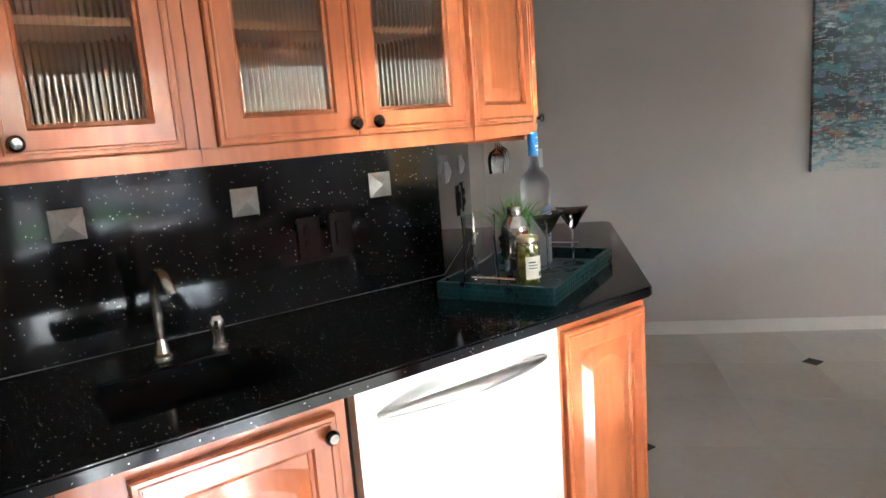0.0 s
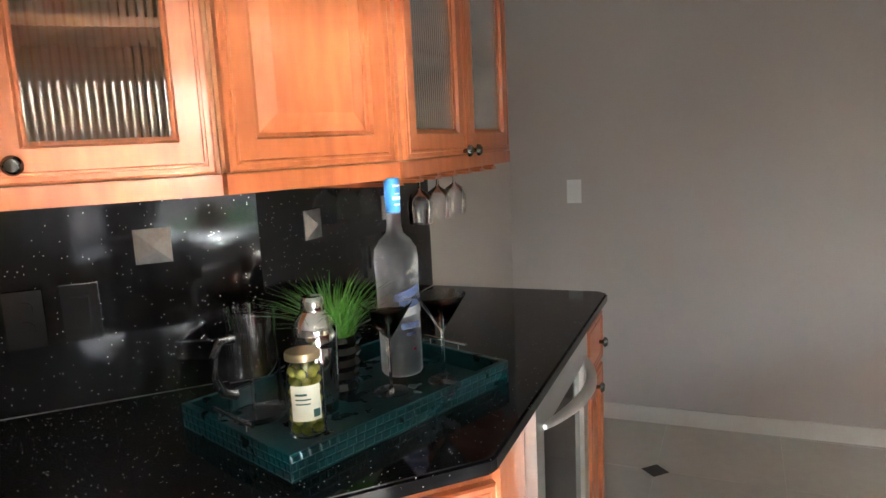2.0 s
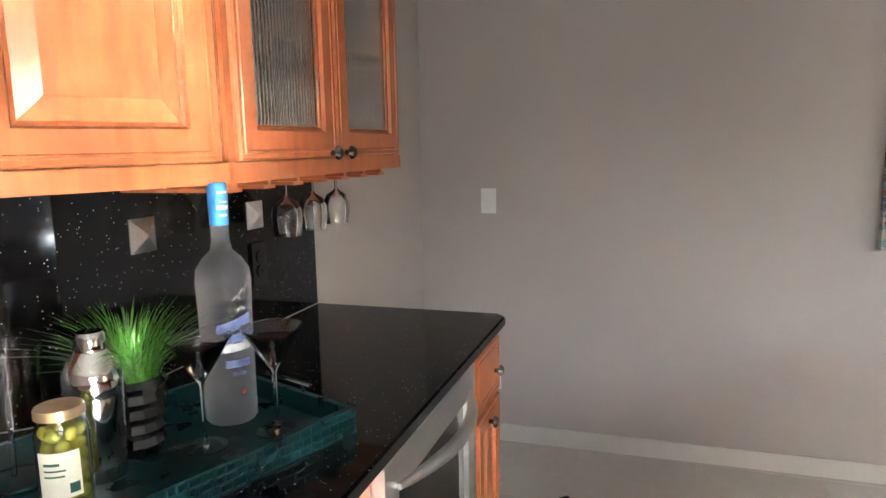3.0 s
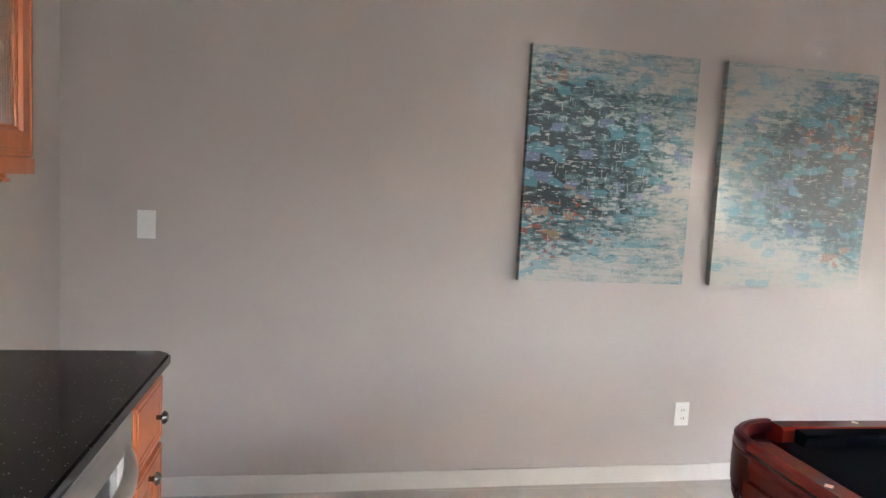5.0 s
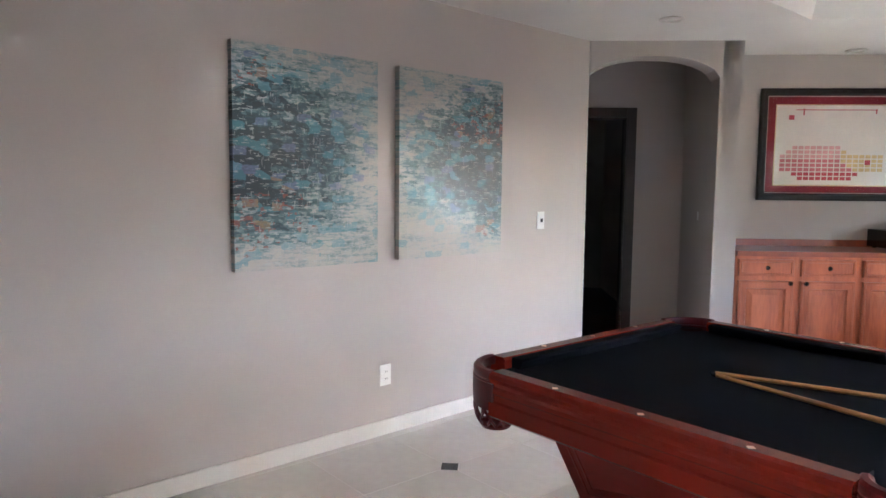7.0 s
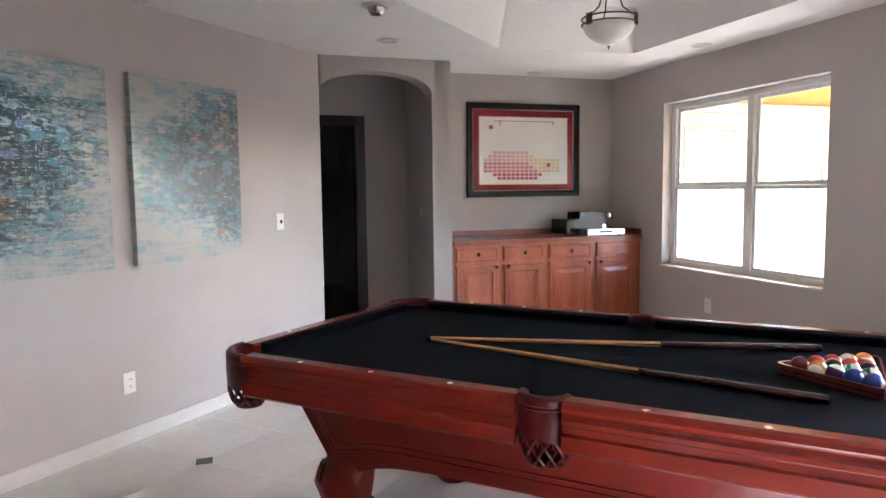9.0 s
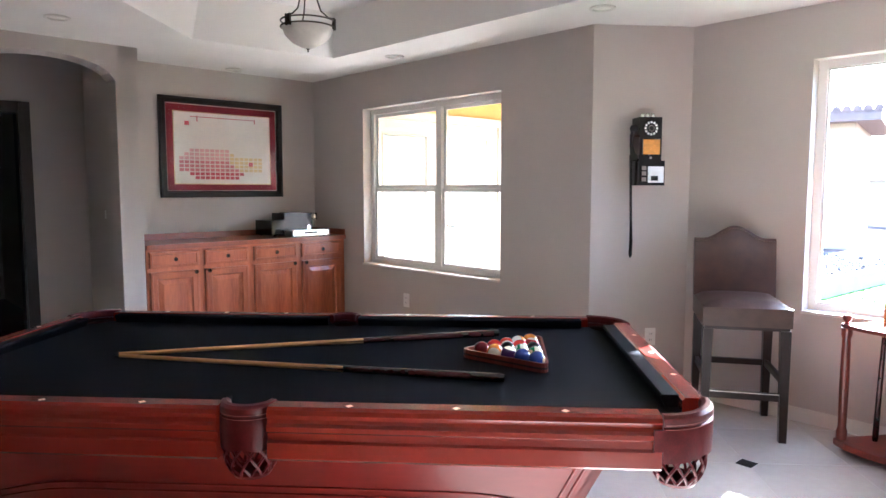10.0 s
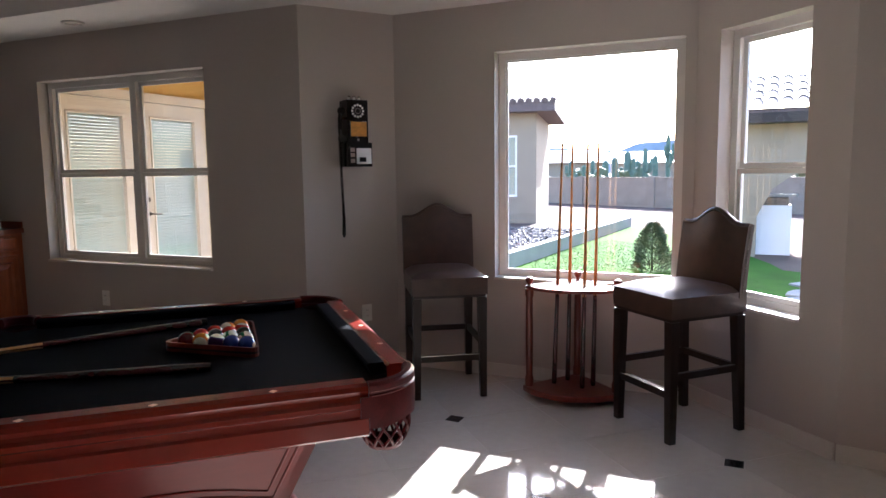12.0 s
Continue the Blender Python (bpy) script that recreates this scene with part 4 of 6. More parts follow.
def shaker():
    s = thing("cocktail_shaker", on_tray(0.195, 0.185), "polished steel cocktail shaker with ribbed sides", "shaker")
    prof = [(0, 0), (0.034, 0.0), (0.036, 0.004)]
    for i in range(11):
        z = 0.02 + i * 0.011
        prof += [(0.0375 + i * 0.0004, z), (0.0390 + i * 0.0004, z + 0.0055)]
    prof += [(0.0435, 0.150), (0.0435, 0.156)]
    part("body", turned(prof, 36), CHROME, s, smooth=True)
    part("collar", turned([(0.0437, 0.1565), (0.043, 0.165), (0.036, 0.183), (0.025, 0.196), (0.0225, 0.199)], 36), CHROME, s, smooth=True)
    part("cap", turned([(0.0232, 0.1992), (0.0235, 0.202), (0.0215, 0.222), (0.019, 0.226), (0, 0.227)], 30), CHROME, s, smooth=True)


def grass_pot():
    g = thing("potted_grass", on_tray(0.272, 0.222), "artificial green grass in a black facetted pot", "plant")
    bm = bmesh.new()
    prof = [(0, 0), (0.034, 0)] + [(0.036 + (0.006 if i % 2 else 0.0) + i * 0.0012, 0.006 + i * 0.0125) for i in range(10)] + [(0.046, 0.128), (0.042, 0.128), (0.040, 0.112), (0, 0.112)]
    part("pot", lathe(bm, prof, 14), BLACK_GLASS, g)
    rnd = random.Random(11)
    bm = bmesh.new()
    for i in range(300):
        a, r0 = rnd.uniform(0, 6.283), 0.036 * math.sqrt(rnd.random())
        lean = rnd.uniform(0.2, 1.15) * (0.35 + r0 / 0.036)
        h = rnd.uniform(0.09, 0.165)
        aa = a + rnd.uniform(-0.5, 0.5)
        d = Vector((math.cos(aa), math.sin(aa), 0))
        side = Vector((-d.y, d.x, 0)) * rnd.uniform(0.0018, 0.003)
        p0 = Vector((r0 * math.cos(a), r0 * math.sin(a), 0.108))
        rows = []
        for k in range(5):
            u = k / 4
            c = p0 + d * (lean * h * 0.85 * u * u) + Vector((0, 0, h * (u - 0.28 * lean * u * u)))
            w = side * (1 - u) ** 0.6
            rows.append((bm.verts.new(c - w), bm.verts.new(c + w)))
        for p, q in zip(rows, rows[1:]):
            bm.faces.new((p[0], p[1], q[1], q[0]))
    tagged(part("grass_blades", bm, GRASS, g, "bright green grass blades", smooth=True), kind="stuff")


FROSTED_BOTTLE = glass_mat("frosted_bottle", (0.78, 0.80, 0.82), 0.42, 1.4)
BLUE_FOIL = mat("blue_foil", (0.05, 0.22, 0.55), 0.35, vary=0.1, fine=90, bump=0.02)
BLUE_PRINT = mat("blue_print", (0.13, 0.17, 0.36), 0.5, vary=0.2, scale=40, bump=0.0)
WHITE_PRINT = mat("white_print", (0.8, 0.8, 0.8), 0.5, bump=0.0)
RED_PRINT = mat("red_print", (0.5, 0.03, 0.04), 0.5, bump=0.0)


def curved_patch(bm, r, a0, a1, z0, z1, k=8, tilt=0.0):
    for i in range(k):
        u0, u1 = a0 + (a1 - a0) * i / k, a0 + (a1 - a0) * (i + 1) / k
        dz0, dz1 = tilt * i / k, tilt * (i + 1) / k
        bm.faces.new([bm.verts.new(p) for p in ((r * math.cos(u0), r * math.sin(u0), z0 + dz0), (r * math.cos(u1), r * math.sin(u1), z0 + dz1), (r * math.cos(u1), r * math.sin(u1), z1 + dz1), (r * math.cos(u0), r * math.sin(u0), z1 + dz0))])


def vodka():
    b = thing("spirit_bottle", on_tray(0.446, 0.218), "tall frosted glass spirit bottle with a blue foil neck", "bottle")
    part("glass", turned([(0, 0), (0.042, 0), (0.046, 0.006), (0.0465, 0.20), (0.0485, 0.255), (0.046, 0.278), (0.034, 0.297), (0.019, 0.312), (0.0155, 0.33), (0.0155, 0.36), (0.0165, 0.405), (0, 0.405)], 36), FROSTED_BOTTLE, b, smooth=True).visible_shadow = False
    bm = bmesh.new()
    for z0, z1, a0, a1 in ((0.412, 0.416, -2.2, -1.1), (0.396, 0.3985, -2.0, -1.2), (0.384, 0.391, -2.3, -1.0), (0.372, 0.376, -2.1, -1.3)):
        curved_patch(bm, 0.0178, a0, a1, z0, z1, 5)
    part("foil_print", bm, WHITE_PRINT, b, "white printed bars on the foil")
    part("foil", turned([(0.0162, 0.356), (0.0172, 0.40), (0.0172, 0.422), (0.0155, 0.43), (0, 0.431)], 28), BLUE_FOIL, b, "blue foil capsule", smooth=True)
    bm = bmesh.new()
    for z0, z1, a0, a1, t in ((0.165, 0.185, -2.5, -1.2, 0.018), (0.15, 0.165, -2.3, -1.0, 0.01)):
        curved_patch(bm, 0.0492, a0, a1, z0, z1, 8, t)
    part("picture_band", bm, BLUE_PRINT, b, "blue printed mountain band")
    bm = bmesh.new()
    curved_patch(bm, 0.0488, -2.45, -1.0, 0.135, 0.149, 8, 0.004)
    part("white_band", bm, WHITE_PRINT, b, "white printed band")
    for a, z in ((-1.9, 0.225), (-1.65, 0.235), (-1.4, 0.242), (-1.75, 0.205)):
        bm = bmesh.new()
        curved_patch(bm, 0.0497, a, a + 0.16, z, z + 0.005, 3, 0.008)
        curved_patch(bm, 0.0497, a + 0.16, a + 0.32, z + 0.008, z + 0.013, 3, -0.006)
        part("printed_bird", bm, WHITE_PRINT, b, "white printed bird")
    bm = bmesh.new()
    curved_patch(bm, 0.0474, -2.25, -1.25, 0.107, 0.121)
    curved_patch(bm, 0.0474, -2.0, -1.5, 0.092, 0.099)
    part("name_bar", bm, BLUE_PRINT, b, "dark blue printed bar")
    bm = bmesh.new()
    curved_patch(bm, 0.0474, -1.72, -1.55, 0.058, 0.064, 3)
    part("flag_bar", bm, RED_PRINT, b, "small red printed bar")


def martini(a, b):
    g = thing("martini_glass", on_tray(a, b), "martini glass holding a dark red drink", "martini glass", "martini glasses")
    prof = [(0, 0), (0.036, 0), (0.036, 0.0015), (0.007, 0.005), (0.0035, 0.012), (0.0035, 0.105), (0.006, 0.112), (0.054, 0.188), (0.0527, 0.188), (0.0, 0.1135)]
    part("glass", turned(prof, 32), CLEAR, g, smooth=True).visible_shadow = False
    part("drink", turned([(0.0, 0.1145), (0.0385, 0.168), (0.0, 0.168)], 32), DRINK, g, "dark red drink", smooth=True)


DRINK = mat("red_wine_drink", (0.022, 0.007, 0.008), 0.05, vary=0.2, bump=0.0)
pitcher()
olive_jar()
shaker()
grass_pot()
vodka()
martini(0.345, 0.145)
martini(0.457, 0.100)


# ---- the pool table ----
def pool_table():
    q = 0.2794
    hw, hl = 2 * q, 4 * q
    T = thing("pool_table", pose(2.664, 1.134, 0, 0, 0, -1.75), "mahogany pool table with black cloth and leather net pockets", "pool table")
    ow, ol, zt = hw + 0.145, hl + 0.145, 0.80
    part("bed", boxed(-hw - 0.05, hw + 0.05, -hl - 0.05, hl + 0.05, 0.72, 0.765), FELT, T, "black cloth playing bed")
    pk = 0.075

    def rail(axis, side, a, b):
        """One straight rail from a to b: moulded wooden cap and fascia, with a cloth cushion inside."""
        h = hw if axis == "y" else hl
        prof = [(0.05, 0.795), (0.058, 0.803), (0.104, 0.803), (0.117, 0.797), (0.121, 0.785), (0.114, 0.772), (0.116, 0.762), (0.124, 0.755), (0.124, 0.742), (0.113, 0.735), (0.113, 0.716), (0.120, 0.710), (0.120, 0.668), (0.111, 0.66), (0.05, 0.66)]
        cush = [(0.0, 0.794), (0.004, 0.801), (0.0495, 0.801), (0.0495, 0.766), (0.014, 0.7655)]

        def sweep(pr, a, b):
            bm = bmesh.new()
            ends = []
            for t in (a, b):
                ring = []
                for o, z in pr:
                    c = side * (h + o)
                    ring.append(bm.verts.new((c, t, z) if axis == "y" else (t, c, z)))
                ends.append(ring)
            k = len(pr)
            for i in range(k):
                j = (i + 1) % k
                bm.faces.new((ends[0][i], ends[0][j], ends[1][j], ends[1][i]))
            bm.faces.new(ends[0])
            bm.faces.new(ends[1][::-1])
            bmesh.ops.recalc_face_normals(bm, faces=bm.faces[:])
            return bm
        lim = (hl if axis == "y" else hw) - 0.042
        r = part("rail", sweep(prof, -lim if a < -2 * pk else a, lim if b > 2 * pk else b), RAIL_TOP, T, "polished mahogany rail")
        part("cushion", sweep(cush, a, b), FELT, r, "black cloth cushion")
        marks = [k * q - 4 * q for k in range(1, 8)] if axis == "y" else [k * q - 2 * q for k in range(1, 4)]
        for t in marks:
            if a < t < b:
                c = side * (h + 0.089)
                x, y = (c, t) if axis == "y" else (t, c)
                dm = prismed([(x - 0.011, y), (x, y - 0.011), (x + 0.011, y), (x, y + 0.011)], 0.8031, 0.8036)
                part("diamond_inlay", dm, PEARL, r, "pearl diamond sight")

    for s in (-1, 1):
        rail("y", s, -hl + pk, -pk * 0.9)
        rail("y", s, pk * 0.9, hl - pk)
        rail("x", s, -hw + pk, hw - pk)

    def pocket(x, y, dx, dy):
        """Leather pocket: a stitched shield round a painted-on hole and a laced net below."""
        a = math.atan2(dy, dx)
        corner = abs(dx) > 0.1 and abs(dy) > 0.1
        r, spread = (0.162, 0.79) if corner else (0.080, 1.45)
        m = pose(x, y, 0, 0, 0, math.degrees(a))
        if corner:
            m = pose(x - dx * 0.04, y - dy * 0.04, 0, 0, 0, math.degrees(a))
        mb, rb = (pose(x + dx * 0.022, y + dy * 0.022, 0), 0.072) if corner else (m, r - 0.006)

        def shell(pr, spr, wave=0.0):
            """A profile of (radius, height) led round the pocket; wave scallops its lower edge."""
            bm = bmesh.new()
            k = 36
            rows = []
            for i in range(k + 1):
                t = -spr + 2 * spr * i / k
                c, sn = math.cos(t), math.sin(t)
                rows.append([bm.verts.new((rr * c, rr * sn, z - (wave * abs(math.sin(2.5 * t)) if z < 0.70 else 0.0))) for rr, z in pr])
            n = len(pr)
            for p, qq in zip(rows, rows[1:]):
                for i in range(n):
                    j = (i + 1) % n
                    bm.faces.new((p[i], p[j], qq[j], qq[i]))
            bm.faces.new(rows[0])
            bm.faces.new(rows[-1][::-1])
            bmesh.ops.recalc_face_normals(bm, faces=bm.faces[:])
            bmesh.ops.transform(bm, matrix=m, verts=bm.verts[:])
            return bm
        prof = [(r - 0.030, 0.790), (r - 0.027, 0.803), (r - 0.018, 0.808), (r - 0.006, 0.806), (r + 0.001, 0.798), (r + 0.001, 0.779), (r - 0.001, 0.776), (r + 0.002, 0.773), (r + 0.003, 0.735), (r + 0.001, 0.690), (r - 0.005, 0.690), (r - 0.006, 0.77), (r - 0.028, 0.775)]
        p = part("pocket", shell(prof, spread, 0.008), LEATHER_RED, T, "oxblood leather pocket", smooth=True)
        for zz in (0.7815, 0.7705):
            part("stitching", tubed([m @ Vector(((r + 0.0022) * math.cos(t), (r + 0.0022) * math.sin(t), zz)) for t in [-spread * 0.96 + 1.92 * spread * i / 30 for i in range(31)]], 0.0007, 4), STITCH, p, "pale stitching")
        if corner:
            for ux, uy in ((1, 0), (0, 1)):
                c = Vector((x + dx * (0.123 if ux else -0.052), y + dy * (0.123 if uy else -0.052), 0))
                e = Vector((0.0035 if ux else 0.012, 0.0035 if uy else 0.012, 0))
                part("leather_tab", boxed(c.x - e.x, c.x + e.x, c.y - e.y, c.y + e.y, 0.714, 0.770), LEATHER_RED, p, bevel=0.002)
        net = bmesh.new()
        n = 12
        for i in range(n):
            for sg in (-1, 1):
                pts = []
                for k in range(8):
                    t = k / 7
                    ang = 6.28319 * i / n + sg * 0.78 * t
                    rr = rb * (1 - 0.30 * t * t * t)
                    pts.append(mb @ Vector((rr * math.cos(ang), rr * math.sin(ang), 0.695 - 0.088 * t)))
                tube(net, pts, 0.0042, 5)
        lathe(net, [(rb * 0.70, 0.614), (rb * 0.74, 0.606), (rb * 0.66, 0.596), (0.03, 0.590), (0.0, 0.591)], 18, m=mb)
        part("net", net, LEATHER_RED, p, "braided leather net", smooth=True)
        # no opening is cut: a black disc on the bed paints the pocket's shade
        hole = turned([(0.056, 0.7665), (0.0, 0.7667)], 20, m=mb)
        part("hole", hole, DARK_PLATE, p, "black disc standing in for the shaded pocket depth")

    for sx in (-1, 1):
        for sy in (-1, 1):
            pocket(sx * hw, sy * hl, sx, sy)
        pocket(sx * (hw + 0.043), 0, sx, 0)

    # apron and tapered cabinet body with an arched lower edge
    part("apron", boxed(-hw - 0.03, hw + 0.03, -hl - 0.03, hl + 0.03, 0.652, 0.719), MAHOGANY, T, bevel=0.005)

    def side_panel(axis, s):
        top, bot = (hl - 0.13, hl - 0.27) if axis == "y" else (hw - 0.04, hw - 0.10)
        off_t, off_b = (hw - 0.04, hw - 0.10) if axis == "y" else (hl - 0.13, hl - 0.27)
        bm = bmesh.new()
        k = 28
        rows = []
        for i in range(k + 1):
            u = 2 * i / k - 1
            zb = 0.375 + 0.055 * (1 - min(1.0, (abs(u) / 0.86)) ** 6) - 0.0
            f = (0.651 - zb) / 0.30
            row = []
            for z, inset in ((0.651, 0.0), (zb, 0.0), (zb, 0.03), (0.651, 0.03)):
                g = (0.651 - z) / 0.30
                t = u * (top + (bot - top) * g)
                o = off_t + (off_b - off_t) * g - inset
                row.append(bm.verts.new((s * o, t, z) if axis == "y" else (t, s * o, z)))
            rows.append(row)
        for p, qq in zip(rows, rows[1:]):
            for i in range(4):
                j = (i + 1) % 4
                bm.faces.new((p[i], p[j], qq[j], qq[i]))
        bm.faces.new(rows[0])
        bm.faces.new(rows[-1][::-1])
        bmesh.ops.recalc_face_normals(bm, faces=bm.faces[:])
        pn = part("side_panel", bm, MAHOGANY, T)
        # a raised moulding line that follows the panel's edge
        line = bmesh.new()
        for inset in (0.05, 0.075):
            pts = []
            for i in range(41):
                w = i / 40
                if w < 0.15:
                    u, z = -1, 0.62 - (0.62 - 0.47) * (w / 0.15)
                elif w > 0.85:
                    u, z = 1, 0.47 + (0.62 - 0.47) * ((w - 0.85) / 0.15)
                else:
                    u = -1 + 2 * (w - 0.15) / 0.7
                    z = 0.43 + 0.03 * (1 - abs(u) ** 4) + 0.02 * math.cos(abs(u) * 9.4) * max(0, abs(u) - 0.45) + inset * 0.45
                z = min(z + (inset - 0.05) * 0.5, 0.62)
                g = (0.651 - z) / 0.30
                t = u * (top + (bot - top) * g - inset)
                o = off_t + (off_b - off_t) * g + 0.001
                pts.append((s * o, t, z) if axis == "y" else (t, s * o, z))
            tube(line, pts, 0.0035, 6)
        part("panel_moulding", line, MAHOGANY, pn, smooth=True)

    for s in (-1, 1):
        side_panel("y", s)
        side_panel("x", s)

    # carved legs that swell out and curl in to the foot
    def leg(sx, sy):
        bm = bmesh.new()
        prof = [(0.43, 0.075, 0.00), (0.40, 0.085, 0.010), (0.36, 0.100, 0.026), (0.31, 0.103, 0.036), (0.25, 0.088, 0.030), (0.18, 0.066, 0.010), (0.12, 0.056, -0.004), (0.075, 0.062, -0.002), (0.045, 0.080, 0.010), (0.02, 0.085, 0.014), (0.0, 0.070, 0.010)]
        rings = []
        d = Vector((sx, sy, 0)).normalized()
        c0 = Vector((sx * (hw - 0.16), sy * (hl - 0.30), 0))
        for z, r, o in prof:
            c = c0 + d * o
            ring = []
            for i in range(24):
                a = 6.28319 * i / 24
                rr = r * (1 + 0.07 * math.cos(6 * a) * (1 if 0.1 < z < 0.4 else 0.3))
                ring.append(bm.verts.new((c.x + rr * math.cos(a), c.y + rr * math.sin(a), z)))
            rings.append(ring)
        for p, qq in zip(rings, rings[1:]):
            for i in range(24):
                j = (i + 1) % 24
                bm.faces.new((p[i], qq[i], qq[j], p[j]))
        bm.faces.new(rings[-1])
        bm.faces.new(rings[0][::-1])
        lg = part("leg", bm, MAHOGANY, T, "carved mahogany cabriole leg", smooth=True)
        cv = bmesh.new()
        for k in range(-2, 3):
            sd = Vector((-d.y, d.x, 0))
            pts = []
            for i in range(14):
                z = 0.39 - 0.19 * i / 13
                r = 0.100 - 0.25 * abs(z - 0.33) - 0.006 * abs(k)
                an = k * 0.33 * (1 - i / 16)
                dd = d * math.cos(an) + sd * math.sin(an)
                pts.append(c0 + d * 0.03 + dd * r + Vector((0, 0, z)))
            tube(cv, pts, [0.004 + 0.006 * math.sin(math.pi * (i + 0.5) / 14) for i in range(14)], 6)
        part("carved_leaf", cv, RAIL_TOP, lg, "carved acanthus leaf", smooth=True)

    for sx in (-1, 1):
        for sy in (-1, 1):
            leg(sx, sy)
    return T


pool_table()
ZB = 0.7655


def cue(tip, butt, name="pool_cue", label="two-tone pool cue lying on the black cloth"):
    tip, butt = Vector(tip), Vector(butt)
    d = (butt - tip).normalized()
    c = thing(name, Matrix.Identity(4), label, "pool cue", "pool cues")
    L = (butt - tip).length

    def at(u):
        return tip + d * (L * u)
    part("shaft", tubed([at(0.012), at(0.3), at(0.62)], [0.0062, 0.0075, 0.0108], 12), CUE_MAPLE, c, "pale maple shaft", smooth=True)
    part("tip", tubed([at(0.0), at(0.0118)], [0.0058, 0.0062], 10), FELT, c, "blue-grey chalked tip", smooth=True)
    part("butt", tubed([at(0.6202), at(0.85), at(0.985)], [0.0112, 0.0135, 0.0148], 12), CUE_BUTT, c, "dark burgundy butt", smooth=True)
    part("bumper", tubed([at(0.9852), at(1.0)], [0.0148, 0.0125], 12), DARK_PLATE, c, "black rubber bumper", smooth=True)
    for k in range(4):
        pts = bmesh.new()
        a = math.pi / 2 * k
        s1 = d.cross(Vector((0, 0, 1))).normalized()
        o = s1 * math.cos(a) + s1.cross(d) * math.sin(a)
        tube(pts, [at(0.50) + o * 0.0096, at(0.60) + o * 0.0076, at(0.625) + o * 0.0070], [0.0004, 0.0042, 0.005], 6)
        part("inlay_point", pts, CUE_BUTT, c, "dark inlaid point")
    return c


cue((2.656, 1.846, ZB + 0.007), (3.03, 0.44, ZB + 0.0152))
cue((2.640, 1.830, ZB + 0.007), (2.365, 0.45, ZB + 0.0152))


def ball_rack():
    """Triangle of ply with balls inside."""
    P = [Vector((2.684, 0.600, 0)), Vector((2.455, 0.300, 0)), Vector((2.925, 0.275, 0))]
    c = (P[0] + P[1] + P[2]) / 3
    rk = thing("ball_rack", Matrix.Translation((c.x, c.y, ZB)), "wooden ball triangle with red and dark ply stripes on the cloth", "ball rack")
    loop = []
    for i in range(3):
        p, a, b = P[i] - c, P[i - 1] - c, P[(i + 1) % 3] - c
        for k in range(6):
            t = k / 5
            e0, e1 = p + (a - p) * 0.13, p + (b - p) * 0.13
            loop.append((e0 * (1 - t) ** 2 + p * 2 * t * (1 - t) + e1 * t ** 2))
    for z0, z1, mt, nm in ((0.002, 0.012, RACK_WOOD, "frame"), (0.0122, 0.019, DARK_WOOD, "stripe"), (0.0192, 0.033, RACK_WOOD, "frame")):
        bm = bmesh.new()
        k = len(loop)
        rows = []
        for p in loop:
            q = p * (1 - 0.012 / p.length)
            rows.append([bm.verts.new((p.x, p.y, z0)), bm.verts.new((p.x, p.y, z1)), bm.verts.new((q.x, q.y, z1)), bm.verts.new((q.x, q.y, z0))])
        for i in range(k):
            a, b = rows[i], rows[(i + 1) % k]
            for j in range(4):
                bm.faces.new((a[j], a[(j + 1) % 4], b[(j + 1) % 4], b[j]))
        bmesh.ops.recalc_face_normals(bm, faces=bm.faces[:])
        part(nm, bm, mt, rk)
    return P, c


BP, BC = ball_rack()
BALL_COL = [("maroon", (0.12, 0.012, 0.02)), ("orange", (0.65, 0.20, 0.02)), ("red", (0.5, 0.03, 0.02)), ("black", (0.01, 0.01, 0.01)), ("purple", (0.06, 0.02, 0.12)),
            ("green", (0.01, 0.16, 0.07)), ("blue", (0.02, 0.05, 0.25)), ("yellow", (0.75, 0.45, 0.03))]
BALL_MATS = {n: mat("ball_" + n, c, 0.08, vary=0.03, bump=0.0, coat=0.3) for n, c in BALL_COL}
IVORY = mat("ball_ivory", (0.78, 0.74, 0.62), 0.08, vary=0.02, bump=0.0, coat=0.3)


def balls():
    rnd = random.Random(8)
    r = 0.0286
    order = ["maroon", "orange", "red", "purple", "black", "red", "blue", "green", "red", "orange", "blue", "green", "black", "red", "orange"]
    e1 = ((BP[1] - BP[0])).normalized()
    e2 = ((BP[2] - BP[0])).normalized()
    cm = Vector((0, 0, 0))
    pos = []
    for row in range(5):
        for k in range(row + 1):
            pos.append(e1 * (2 * r * 1.005 * (row - k)) + e2 * (2 * r * 1.005 * k))
    for p in pos:
        cm += p / 15
    for i, p in enumerate(pos):
        c = BC + p - cm
        stripe = i % 2 == 1
        b = thing("billiard_ball", Matrix.Translation((c.x, c.y, ZB + r)) @ pose(0, 0, 0, rnd.uniform(0, 360), rnd.uniform(-60, 60), rnd.uniform(0, 360)),
                  ("striped white and %s" if stripe else "solid %s") % order[i] + " pool ball racked in the triangle", "pool ball", "racked balls")
        bm = bmesh.new()
        bmesh.ops.create_uvsphere(bm, u_segments=24, v_segments=16, radius=r)
        body = part("sphere", bm, IVORY if stripe else BALL_MATS[order[i]], b, smooth=True)
        if stripe:
            prof = [((r + 0.0002) * math.cos(a), (r + 0.0002) * math.sin(a)) for a in [(-0.68 + 1.36 * t / 8) for t in range(9)]]
            part("stripe", turned(prof, 24), BALL_MATS[order[i]], body, smooth=True)
        for sg in (1, -1):
            dot = turned([(0.0, sg * 0.0290), (0.007, sg * 0.0282), (0.0105, sg * 0.0268)], 14, m=pose(0, 0, 0, 90))
            part("number_spot", dot, IVORY, body, "ivory spot")


balls()

